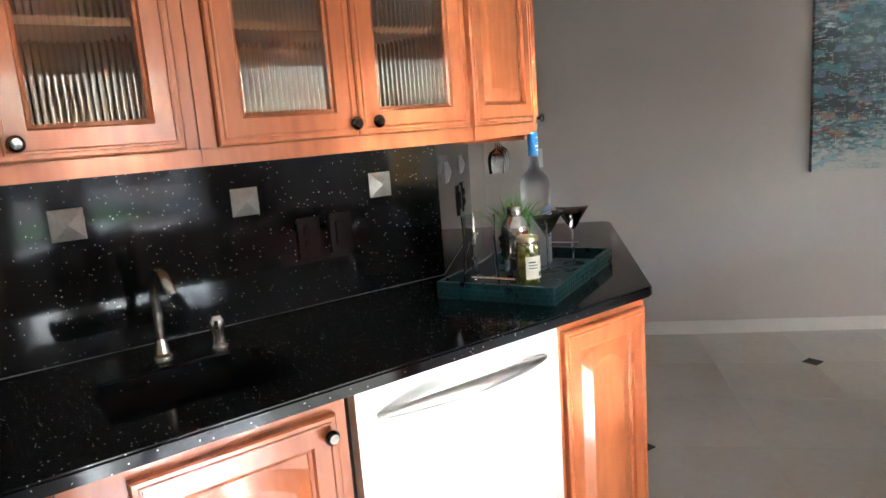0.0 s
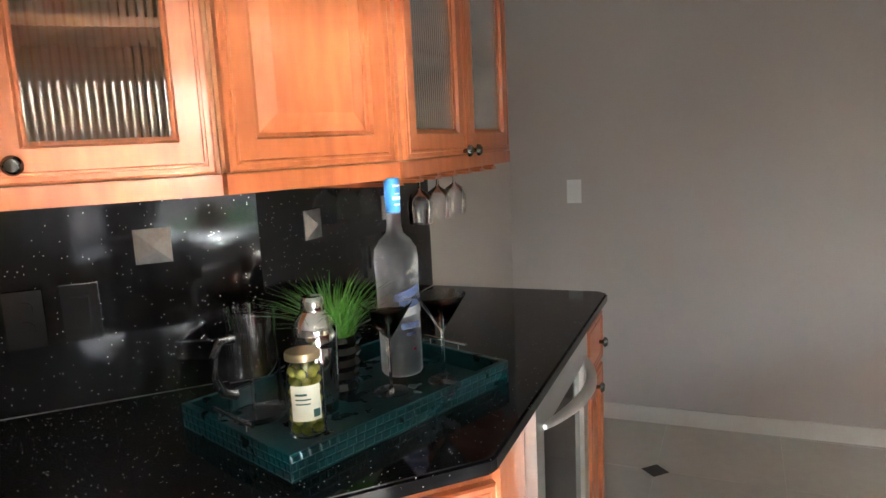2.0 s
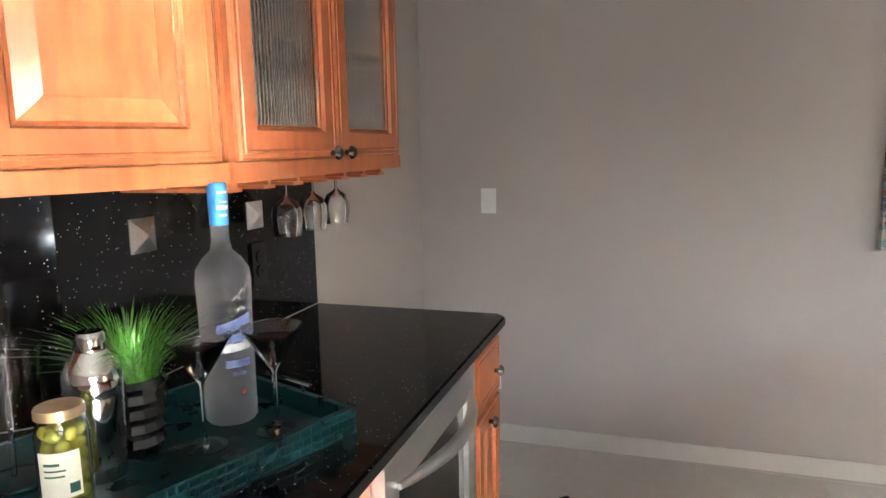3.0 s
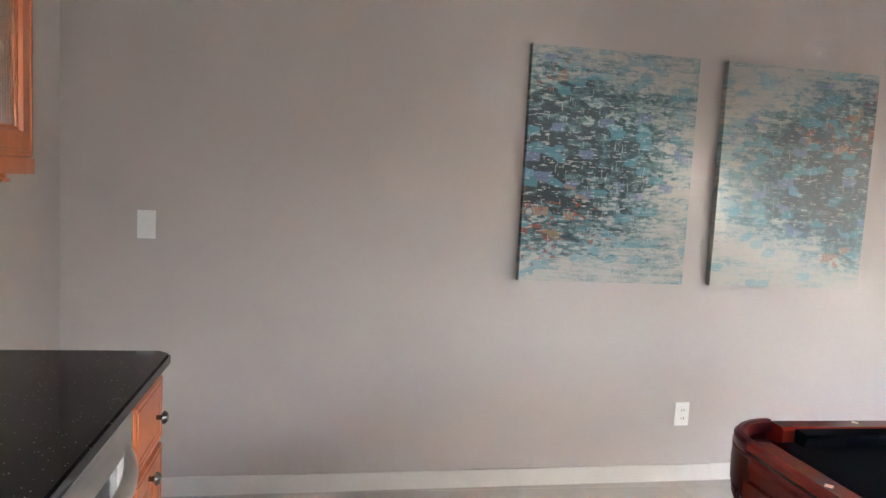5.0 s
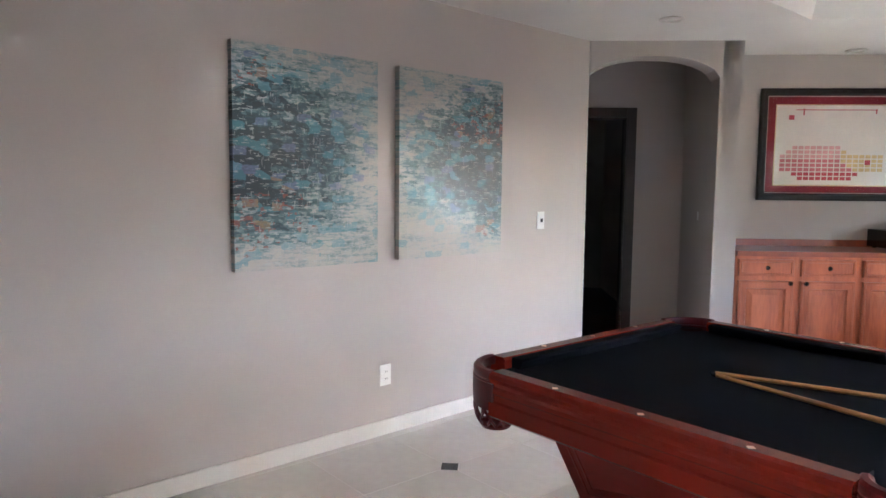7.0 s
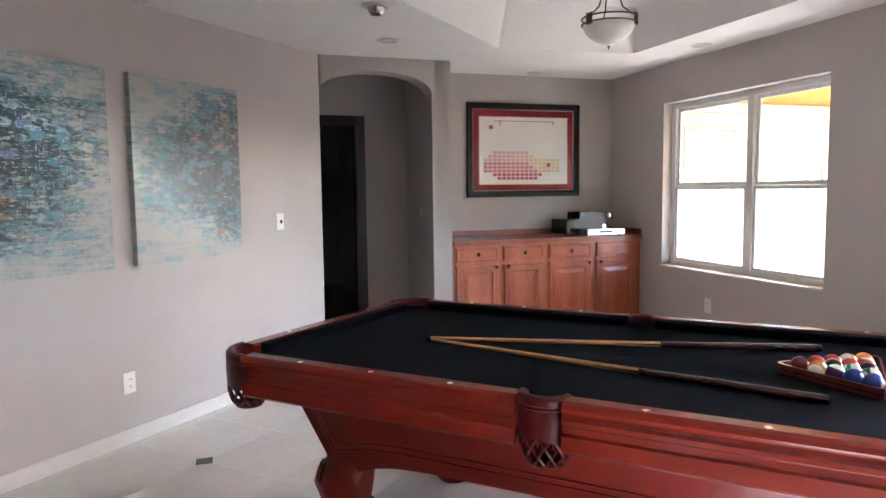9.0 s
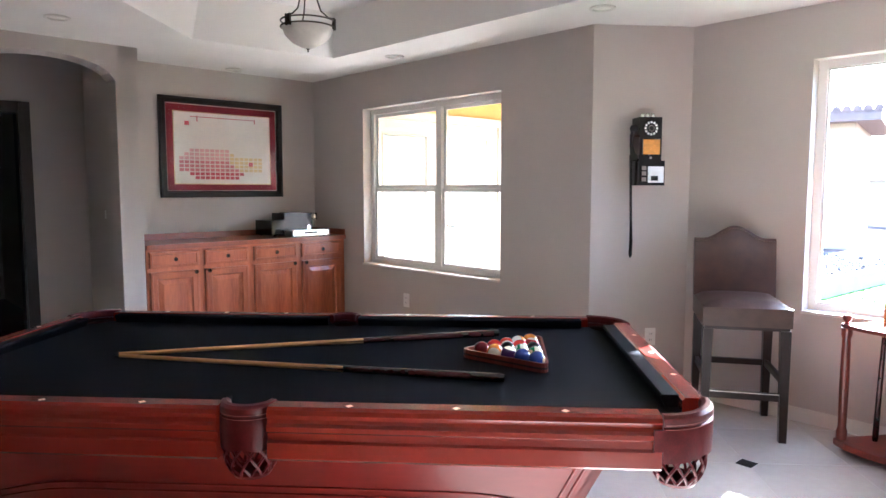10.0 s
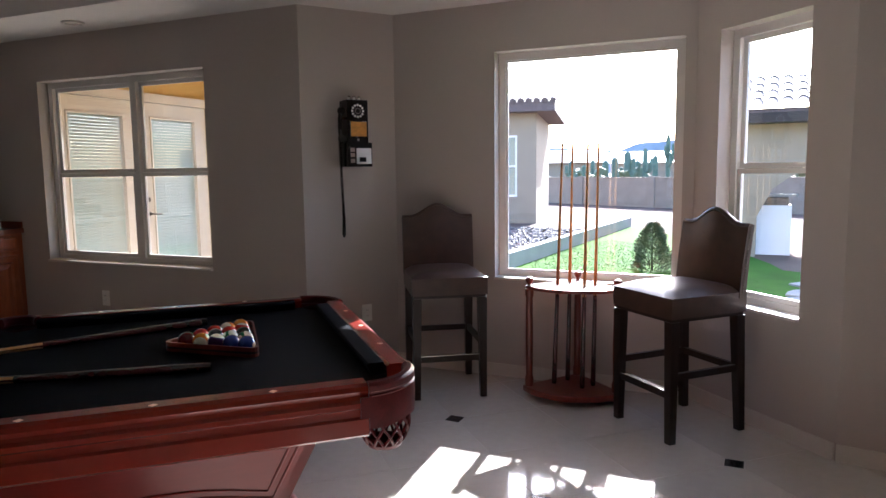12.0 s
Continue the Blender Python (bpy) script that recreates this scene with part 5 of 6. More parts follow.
# ---- stools ----
def stool():
    st = thing("bar_stool", pose(0, 0, 0), "dark brown leather bar stool with a camel back and nailhead trim", "bar stool", "bar stools")
    w, d = 0.225, 0.24
    cush = bmesh.new()
    n = 10
    grid = []
    for i in range(n + 1):
        row = []
        for j in range(n + 1):
            u, v = 2 * i / n - 1, 2 * j / n - 1
            row.append(cush.verts.new((u * w, v * d, 0.742 + 0.03 * (1 - u ** 4) * (1 - v ** 4) - (0.012 if abs(u) == 1 or abs(v) == 1 else 0))))
        grid.append(row)
    for i in range(n):
        for j in range(n):
            cush.faces.new((grid[i][j], grid[i + 1][j], grid[i + 1][j + 1], grid[i][j + 1]))
    rim = [e for e in cush.edges if len(e.link_faces) == 1]
    ext = bmesh.ops.extrude_edge_only(cush, edges=rim)
    vs = [g for g in ext["geom"] if isinstance(g, bmesh.types.BMVert)]
    for v in vs:
        v.co.z = 0.628
    cush.faces.ensure_lookup_table()
    bmesh.ops.recalc_face_normals(cush, faces=cush.faces[:])
    part("seat", cush, LEATHER_BROWN, st, smooth=True)
    part("seat_frame", boxed(-w + 0.01, w - 0.01, -d + 0.01, d - 0.01, 0.61, 0.632), DARK_WOOD, st)
    # back with a humped top
    bk = bmesh.new()
    k = 26
    rows = []
    for i in range(k + 1):
        u = 2 * i / k - 1
        zt = 1.075 + 0.075 * (0.5 + 0.5 * math.cos(math.pi * min(1.0, abs(u) / 0.78))) + 0.0
        row = []
        for zz, off in ((0.70, 0.0), (0.9, 0.02), (zt - 0.012, 0.045), (zt, 0.055), (zt - 0.010, 0.085), (0.9, 0.062), (0.70, 0.042)):
            puff = 0.010 * (1 - u ** 4) if off in (0.02, 0.0) else 0.0
            row.append(bk.verts.new((u * (w + 0.003), d - 0.055 + off - puff + 0.0, zz)))
        rows.append(row)
    for p, qq in zip(rows, rows[1:]):
        for i in range(7):
            j = (i + 1) % 7
            bk.faces.new((p[i], p[j], qq[j], qq[i]))
    bk.faces.new(rows[0])
    bk.faces.new(rows[-1][::-1])
    bmesh.ops.recalc_face_normals(bk, faces=bk.faces[:])
    br = part("backrest", bk, LEATHER_BROWN, st, smooth=True)
    nails = bmesh.new()
    for i in range(31):
        u = 2 * i / 30 - 1
        zt = 1.075 + 0.075 * (0.5 + 0.5 * math.cos(math.pi * min(1.0, abs(u) / 0.78)))
        bmesh.ops.create_icosphere(nails, subdivisions=1, radius=0.0055, matrix=Matrix.Translation((u * (w - 0.006), d - 0.013, zt - 0.018)))
    for sx in (-1, 1):
        for i in range(22):
            z = 0.72 + 0.35 * i / 22
            bmesh.ops.create_icosphere(nails, subdivisions=1, radius=0.0055, matrix=Matrix.Translation((sx * (w + 0.003), d - 0.038 + 0.045 * (z - 0.70) / 0.375, z)))
    part("nailheads", nails, BRONZE, br, "bronze nailhead trim", smooth=True)
    for sx in (-1, 1):
        for sy in (-1, 1):
            bm = bmesh.new()
            r0, r1 = 0.026, 0.019
            x, y = sx * (w - 0.03), sy * (d - 0.03)
            dy = 0.035 if sy > 0 else 0.0
            lo = [bm.verts.new((x + a * r1 + sx * 0.006, y + dy + b * r1, 0)) for a, b in ((-1, -1), (1, -1), (1, 1), (-1, 1))]
            hi = [bm.verts.new((x + a * r0, y + b * r0, 0.612)) for a, b in ((-1, -1), (1, -1), (1, 1), (-1, 1))]
            for i in range(4):
                j = (i + 1) % 4
                bm.faces.new((lo[i], lo[j], hi[j], hi[i]))
            bm.faces.new(hi)
            bm.faces.new(lo[::-1])
            part("leg", bm, DARK_WOOD, st, bevel=0.003)
    part("stretcher", boxed(-w + 0.05, w - 0.05, -d + 0.018, -d + 0.042, 0.225, 0.262), DARK_WOOD, st, bevel=0.003)
    part("foot_plate", boxed(-w + 0.05, w - 0.05, -d + 0.012, -d + 0.044, 0.2622, 0.266), NICKEL, st, "worn metal foot plate", bevel=0.001)
    for sx in (-1, 1):
        part("stretcher", boxed(sx * (w - 0.03) - 0.011, sx * (w - 0.03) + 0.011, -d + 0.05, d - 0.035, 0.315, 0.35), DARK_WOOD, st, bevel=0.003)
    part("stretcher", boxed(-w + 0.05, w - 0.05, d - 0.03, d - 0.008, 0.315, 0.35), DARK_WOOD, st, bevel=0.003)
    return st


STOOL1 = stool()
STOOL1.matrix_world = pose(4.165, -0.985, 0, 0, 0, -102)
STOOL2 = copy_thing(STOOL1, pose(3.10, -1.885, 0, 0, 0, 180 + 2))


# ---- cue stand ----
def cue_stand():
    C = Vector((3.885, -1.775, 0))
    a0, a1 = math.radians(98), math.radians(186)
    R = 0.42
    cs = thing("cue_stand", Matrix.Translation(C), "red-stained corner cue stand holding upright cues", "cue rack")

    def fan(r, z0, z1):
        pts = [(0.03 * math.cos((a0 + a1) / 2 + math.pi), 0.03 * math.sin((a0 + a1) / 2 + math.pi))]
        for i in range(15):
            a = a0 + (a1 - a0) * i / 14
            rr = r * (1 + 0.08 * math.sin(math.pi * i / 14))
            pts.append((rr * math.cos(a), rr * math.sin(a)))
        return prismed(pts, z0, z1)
    part("base", fan(R, 0.03, 0.065), RACK_WOOD, cs, bevel=0.008)
    part("top", fan(R * 0.97, 0.655, 0.675), RACK_WOOD, cs, bevel=0.005)
    for i in range(6):
        ring = bmesh.new()
        a = a0 + (a1 - a0) * (i + 0.5) / 6
        lathe(ring, [(0.026, 0.6752), (0.026, 0.677), (0.016, 0.677), (0.016, 0.6752)], 16, (R * 0.78 * math.cos(a), R * 0.78 * math.sin(a), 0))
        part("cue_hole", ring, PEARL, cs, "pale ring insert")
    posts = [(R * 0.93 * math.cos(a0 + 0.06), R * 0.93 * math.sin(a0 + 0.06)), (R * 0.93 * math.cos(a1 - 0.06), R * 0.93 * math.sin(a1 - 0.06)), (0.0, 0.0)]
    for x, y in posts:
        p = part("post", turned([(0.0, 0.066), (0.026, 0.066), (0.026, 0.11), (0.02, 0.13), (0.023, 0.36), (0.02, 0.60), (0.026, 0.62), (0.026, 0.654), (0, 0.654)], 16, (x, y, 0)), RACK_WOOD, cs, smooth=True)
        part("finial", turned([(0.0, 0.676), (0.016, 0.676), (0.010, 0.683), (0.020, 0.694), (0.0245, 0.708), (0.020, 0.722), (0.0, 0.731)], 16, (x, y, 0)), RACK_WOOD, p, "turned ball finial", smooth=True)
        part("foot", turned([(0.0, 0.0), (0.02, 0.0), (0.026, 0.015), (0.02, 0.0298), (0, 0.0298)], 14, (x * 0.9, y * 0.9, 0)), RACK_WOOD, cs, smooth=True)


cue_stand()
for x, y, lx, ly in ((3.775, -1.545, -0.02, -0.035), (3.800, -1.655, -0.008, -0.016), (3.630, -1.650, -0.008, -0.016), (3.645, -1.735, -0.006, -0.014)):
    cue((x + lx, y + ly, 0.067 + 1.44), (x, y, 0.067), label="upright pool cue in the corner stand")


# ---- paintings ----
for k, (x0, x1) in enumerate(((1.903, 2.700), (2.843, 3.645))):
    z0, z1 = 0.972, 2.012
    pt = thing("canvas_painting", NM @ pose((x0 + x1) / 2, -0.002, (z0 + z1) / 2), "abstract canvas of teal, cream and rust paint dabs", "painting", "pair of canvases")
    hw, hz = (x1 - x0) / 2, (z1 - z0) / 2
    part("canvas", boxed(-hw, hw, -0.038, -0.001, -hz, hz), painting_mat("abstract_paint", 3.7 + 5 * k, k == 1), pt, bevel=0.003)
    part("stretcher_bars", boxed((-hw + 0.02, hw - 0.02, -0.0008, 0.0015, -hz + 0.02, -hz + 0.05), (-hw + 0.02, hw - 0.02, -0.0008, 0.0015, hz - 0.05, hz - 0.02)), CUE_MAPLE, pt)

# ---- alcove: sideboard, framed chart, hi-fi ----
AM = facing((5.70, 3.31), (6.935, 2.075))


def sideboard():
    units = ((-0.062, 0.365, "left"), (0.365, 0.79, ""), (0.79, 1.255, ""), (1.255, 1.742, ""))
    doors = ((-0.041, 0.341), (0.39, 0.764), (0.818, 1.228), (1.283, 1.694))
    for (a, b, _), (d0, d1) in zip(units, doors):
        cb = thing("sideboard_unit", AM @ pose(a, -0.50, 0), "natural cherry cabinet unit with a drawer over a raised panel door", "cabinet", "alcove cabinet units")
        w = b - a
        part("carcass", boxed(0.0005, w - 0.0005, 0.0, 0.494, 0.09, 0.905), CHERRY, cb)
        part("toe_kick", boxed(0.0005, w - 0.0005, 0.05, 0.494, 0.0, 0.0895), DARK_WOOD, cb)
        x0, x1 = d0 - a, d1 - a
        part_d = cab_door(cb, x0, x1, 0.765, 0.884, "drawer", ((x0 + x1) / 2, 0.825), CHERRY, 0.022, "drawer")
        cab_door(cb, x0, x1, 0.11, 0.731, "panel", (x1 - 0.03 if (a < 0.3 or a > 0.7 and a < 1.2) else x0 + 0.03, 0.715), CHERRY, 0.055)
    whole("wooden_countertop", boxed((-0.062, 1.742, -0.53, -0.001, 0.906, 0.942)), CHERRY_TOP, "red cherry wood top of the alcove cabinets", "countertop", AM, bevel=0.006)
    whole("wooden_upstand", boxed((-0.062, 1.725, -0.02, -0.001, 0.943, 0.995)), CHERRY_TOP, "red cherry wood upstand along the wall", "upstand", AM, bevel=0.004)
    whole("wooden_upstand", boxed((1.727, 1.742, -0.52, -0.001, 0.943, 0.995)), CHERRY_TOP, "red cherry wood side upstand", "upstand", AM, bevel=0.004)


sideboard()


def framed_chart():
    fr = thing("framed_chart", AM @ pose(0.815, -0.002, 1.7205), "black-framed chart of small red and gold squares with a crimson mat", "picture")
    w, h, f = 0.567, 0.425, 0.044
    part("frame", frame_bm(-w, w, -h, h, f, -0.034, -0.001, True), FRAME_BLACK, fr)
    part("mat_board", boxed((-w + f, w - f, -0.010, -0.003, -h + f, h - f)), CRIMSON, fr, "crimson mat")
    part("fillet", frame_bm(-w + f + 0.012, w - f - 0.012, -h + f + 0.012, h - f - 0.012, 0.005, -0.0135, -0.0102, False), PAPER_WHITE, fr, "pale outer fillet")
    part("mat_bevel", frame_bm(-w + 0.118, w - 0.118, -h + 0.112, h - 0.118, 0.008, -0.0135, -0.0102, False), GOLD_LID, fr, "thin gold inner mat")
    sheet = part("chart_sheet", boxed((-w + 0.126, w - 0.126, -0.0125, -0.0103, -h + 0.12, h - 0.126)), PAPER_WHITE, fr, "cream chart sheet")
    rnd = random.Random(5)
    tones = [bmesh.new() for _ in range(4)]
    sx, sz = 0.0455, 0.0335
    for r in range(8):
        for c in range(17):
            x, z = -0.385 + c * sx, -0.255 + r * sz
            if abs(x + 0.02) > 0.385:
                continue
            if r < 2 and not (2 + (1 - r) <= c <= 12 - (1 - r)):
                continue
            if r >= 6 and (c > 9 + (7 - r) or c < (r - 5)):
                continue
            if r >= 2 and c > 12 and r > 6:
                continue
            k = 3 if c > 9 + max(0, 4 - r) else (0 if r < 2 else 1 if r < 5 else 2)
            box(tones[k], x - 0.019, x + 0.019, -0.0129, -0.01255, z - 0.013, z + 0.013)
    for k, (bm, mt) in enumerate(zip(tones, (SQ_RED, SQ_ROSE, SQ_PINK, SQ_GOLD))):
        part("chart_squares", bm, mt, sheet, ("red", "rose", "pale pink", "gold")[k] + " printed squares")
    bars = boxed((-0.30, 0.30, -0.0129, -0.01255, 0.262, 0.268), (-0.35, -0.31, -0.0129, -0.01255, 0.19, 0.225), (-0.245, -0.235, -0.0129, -0.01255, 0.225, 0.275), (0.29, 0.30, -0.0129, -0.01255, 0.235, 0.272), (0.23, 0.27, -0.0129, -0.01255, -0.15, -0.115))
    part("print_bars", bars, SQ_RED, sheet, "red printed bars")
    gp = part("glazing", boxed(-w + f, w - f, -0.0185, -0.0175, -h + f, h - f), glass_mat("museum_glass", ior=1.12), fr, "clear glass")
    gp.visible_shadow = False


FRAME_BLACK = mat("black_frame", (0.010, 0.009, 0.008), 0.45, spec=0.25, vary=0.2, scale=9, fine=60, bump=0.05)
CRIMSON = mat("crimson_mat", (0.19, 0.006, 0.017), 0.8, vary=0.05, fine=200, bump=0.03)
PAPER_WHITE = mat("chart_paper", (0.70, 0.66, 0.60), 0.7, vary=0.03, bump=0.01)
SQ_RED = mat("print_red", (0.42, 0.05, 0.07), 0.7, bump=0.0)
SQ_ROSE = mat("print_rose", (0.52, 0.16, 0.18), 0.7, bump=0.0)
SQ_PINK = mat("print_pink", (0.62, 0.34, 0.33), 0.7, bump=0.0)
SQ_GOLD = mat("print_gold", (0.60, 0.45, 0.22), 0.7, bump=0.0)
framed_chart()

for nm, lab, x0, x1, y0, y1, z0, z1, mt in (("av_receiver", "black audio receiver on the cherry cabinet top", 1.08, 1.50, -0.34, -0.05, 0.955, 1.085, DARK_PLATE),
                                       ("disc_player", "slim silver disc player on the cherry cabinet top", 1.20, 1.58, -0.50, -0.36, 0.950, 1.00, STEEL)):
    e = thing(nm, AM @ pose((x0 + x1) / 2, y0, 0), lab, "hi-fi")
    hw = (x1 - x0) / 2
    part("case", boxed(-hw, hw, 0.0, y1 - y0, z0, z1), mt, e, bevel=0.004)
    part("front_panel", boxed(-hw + 0.004, hw - 0.004, -0.006, -0.0005, z0 + 0.004, z1 - 0.004), mt, e, bevel=0.002)
    part("display", boxed(-hw * 0.4, hw * 0.3, -0.0075, -0.0062, (z0 + z1) / 2 - 0.006, (z0 + z1) / 2 + 0.012), BLACK_GLASS, e, "dark display window")
    part("dial", turned([(0, 0.012), (0.020, 0.012), (0.022, 0.0), (0, 0.0)], 20, (hw * 0.78, -0.006, (z0 + z1) / 2), pose(0, 0, 0, 90)), CHROME, e, "chrome volume dial", smooth=True)
    for i in range(5):
        part("button", boxed(-hw * 0.85 + i * 0.018, -hw * 0.85 + i * 0.018 + 0.010, -0.009, -0.0062, z0 + 0.012, z0 + 0.018), CHROME, e)
    for sx in (-1, 1):
        for yy in (0.02, y1 - y0 - 0.03):
            part("foot", turned([(0, 0.0), (0.012, 0.0), (0.014, z0 - 0.9425), (0, z0 - 0.9425)], 12, (sx * (hw - 0.04), yy, 0.9425)), DARK_PLATE, e)
bx = thing("speaker_box", AM @ pose(1.395, -0.34, 1.0855), "small black speaker box lying on the receiver", "speaker")
part("case", boxed(-0.17, 0.17, 0.02, 0.25, 0.0, 0.062), DARK_PLATE, bx, bevel=0.006)
part("driver", turned([(0.0, 0.002), (0.014, 0.004), (0.024, 0.007), (0.026, 0.004), (0.027, 0.0)], 20, (0.13, 0.0195, 0.031), pose(0, 0, 0, 90)), CHROME, bx, "chrome ringed driver", smooth=True)
part("top_vent", boxed(-0.12, 0.02, 0.05, 0.2, 0.0621, 0.067), DARK_PLATE, bx)

# ---- wall telephone ----
def telephone():
    PM = facing(ROOM[5], ROOM[6]) @ pose(0.335, -0.001, 1.39)
    ph = thing("wall_telephone", PM, "black vintage coin telephone with rotary dial on the wall", "telephone")
    w = 0.072
    part("upper_case", boxed(-w, w, -0.125, -0.0005, 0.155, 0.425), BLACK_GLASS, ph, bevel=0.010)
    part("lower_case", boxed(-w - 0.005, w + 0.02, -0.135, -0.0005, 0.0, 0.1545), BLACK_GLASS, ph, bevel=0.010)
    part("instruction_card", boxed(-0.048, 0.058, -0.128, -0.1255, 0.195, 0.285), CARD_ORANGE, ph, "orange instruction card")
    part("card_frame", frame_bm(-0.054, 0.064, 0.189, 0.291, 0.006, -0.130, -0.1253, False), CHROME, ph, "chrome card frame")
    dial = part("dial_plate", turned([(0, 0.004), (0.050, 0.004), (0.052, 0.0), (0, 0.0)], 30, (0.0, -0.1255, 0.355), pose(0, 0, 0, 90)), DARK_PLATE, ph, smooth=True)
    holes = bmesh.new()
    for i in range(12):
        a = 6.283 * i / 12
        lathe(holes, [(0, 0.0), (0.0075, 0.0), (0.0075, 0.001), (0, 0.001)], 10, (0.0375 * math.cos(a), -0.1297, 0.355 + 0.0375 * math.sin(a)), pose(0, 0, 0, 90))
    part("finger_holes", holes, PLATE, dial, "white finger holes")
    part("dial_ring", turned([(0.019, 0.0), (0.019, 0.003), (0.016, 0.003), (0.016, 0.0)], 20, (0, -0.1296, 0.355), pose(0, 0, 0, 90)), CHROME, dial, smooth=True)
    part("lock", turned([(0, 0.006), (0.008, 0.006), (0.009, 0.0), (0, 0.0)], 14, (0.0, -0.1255, 0.172), pose(0, 0, 0, 90)), CHROME, ph, smooth=True)
    part("coin_vault", boxed(-0.018, w + 0.012, -0.142, -0.1353, 0.018, 0.118), STEEL, ph, "brushed steel coin vault door", bevel=0.004)
    part("coin_return", boxed(0.0, 0.045, -0.146, -0.1422, 0.03, 0.06), DARK_PLATE, ph, bevel=0.003)
    for z in (0.025, 0.062, 0.095):
        part("coin_button", boxed(-0.062, -0.032, -0.145, -0.1353, z, z + 0.025), CHROME, ph, bevel=0.004)
    gong = bmesh.new()
    for x in (-0.035, 0.0, 0.035):
        lathe(gong, [(0.016, 0.0), (0.016, 0.008), (0.010, 0.020), (0.012, 0.026), (0.004, 0.034), (0, 0.035)], 14, (x, -0.07, 0.4255))
    part("coin_gauge", gong, CHROME, ph, "chrome coin slots", smooth=True)
    hs = tubed([(-0.103, -0.10, 0.185), (-0.108, -0.085, 0.24), (-0.108, -0.085, 0.29), (-0.103, -0.10, 0.345)], [0.017, 0.012, 0.012, 0.017], 12)
    for z, s in ((0.355, 1), (0.178, -1)):
        lathe(hs, [(0, 0.012), (0.024, 0.012), (0.027, 0.0), (0.018, -0.016), (0, -0.018)], 16, (-0.103, -0.105, z), pose(0, 0, 0, 90 + 12 * s))
    part("handset", hs, BLACK_GLASS, ph, "black handset on its hook", smooth=True)
    part("hook", boxed(-0.115, -0.07, -0.07, -0.055, 0.305, 0.318), CHROME, ph)
    cord = []
    for i in range(420):
        u = i / 419
        a = 6.283 * 34 * u
        cord.append((-0.098 + 0.012 * u + 0.008 * math.cos(a), -0.05 + 0.008 * math.sin(a), 0.17 - 0.40 * u))
    part("coiled_cord", tubed(cord, 0.0032, 5), DARK_PLATE, ph, "black coiled cord", smooth=True)
    part("cord_tail", tubed([(-0.086, -0.05, -0.23), (-0.082, -0.048, -0.36), (-0.084, -0.048, -0.44), (-0.084, -0.048, -0.462)], [0.008, 0.011, 0.012, 0.005], 8), DARK_PLATE, ph, smooth=True)


CARD_ORANGE = mat("card_orange", (0.62, 0.27, 0.03), 0.5, vary=0.1, scale=30, bump=0.0)
telephone()


# ---- pendant lamp ----
def pendant():
    p = thing("pendant_lamp", pose(4.66, 1.585, 0), "bronze semi-flush pendant with a white alabaster bowl, switched off", "pendant lamp")
    z = 2.26
    part("bowl", turned([(0, z), (0.045, z + 0.006), (0.10, z + 0.035), (0.143, z + 0.078), (0.163, z + 0.125), (0.157, z + 0.125), (0.137, z + 0.08), (0.095, z + 0.041), (0.04, z + 0.013), (0, z + 0.008)], 36), FROST, p, "white alabaster glass bowl", smooth=True)
    part("finial", turned([(0, z - 0.028), (0.006, z - 0.022), (0.004, z - 0.012), (0.013, z - 0.004), (0, z - 0.001)], 14), BRONZE, p, smooth=True)
    for zz in (z + 0.128, z + 0.165):
        ring = [(0.168 * math.cos(6.283 * i / 40), 0.168 * math.sin(6.283 * i / 40), zz) for i in range(40)]
        part("ring", tubed(ring, 0.0055, 8, True), BRONZE, p, smooth=True)
    for k in range(3):
        a = 6.283 * k / 3 + 0.5
        c, s = math.cos(a), math.sin(a)
        arm = part("arm", tubed([(0.168 * c, 0.168 * s, z + 0.115), (0.168 * c, 0.168 * s, z + 0.178), (0.13 * c, 0.13 * s, z + 0.19), (0.085 * c, 0.085 * s, z + 0.23), (0.062 * c, 0.062 * s, z + 0.30), (0.05 * c, 0.05 * s, z + 0.345)], [0.006, 0.006, 0.005, 0.005, 0.005, 0.006], 8), BRONZE, p, smooth=True)
        for da in (-0.09, 0.09):
            part("clip", boxed(-0.008, 0.008, -0.004, 0.004, z + 0.112, z + 0.182), BRONZE, arm).matrix_local = pose(0.170 * math.cos(a + da), 0.170 * math.sin(a + da), 0, 0, 0, math.degrees(a))
    part("hub", turned([(0, z + 0.335), (0.055, z + 0.335), (0.06, z + 0.345), (0.05, z + 0.36), (0.02, z + 0.37), (0.012, z + 0.40), (0.012, 2.685), (0.06, 2.69), (0.062, 2.699), (0, 2.6995)], 24), BRONZE, p, smooth=True)


pendant()


# ---- outside ----
GZ = -0.15
DIRT = mat("desert_dirt", (0.15, 0.108, 0.086), 0.95, spec=0.1, vary=0.18, scale=0.6, fine=14, bump=0.4)
LAWN = mat("lawn", (0.040, 0.110, 0.012), 0.9, spec=0.05, vary=0.16, scale=2.0, fine=60, bump=0.4, second=(0.052, 0.135, 0.016))
PEBBLE = mat("river_pebble", (0.17, 0.15, 0.14), 0.7, vary=0.3, scale=8, fine=40, bump=0.1)
CONCRETE = mat("pale_concrete", (0.27, 0.265, 0.25), 0.85, vary=0.08, scale=4, fine=50, bump=0.2)
BLOCK = mat("tan_block", (0.31, 0.25, 0.195), 0.9, vary=0.08, scale=3, fine=40, bump=0.3, island=0.06)
ROOF = mat("clay_roof_tile", (0.11, 0.08, 0.075), 0.75, vary=0.2, scale=6, fine=40, bump=0.1, island=0.25)
YELLOW = mat("ochre_stucco", (0.56, 0.36, 0.11), 0.9, vary=0.05, scale=3, fine=60, bump=0.4)
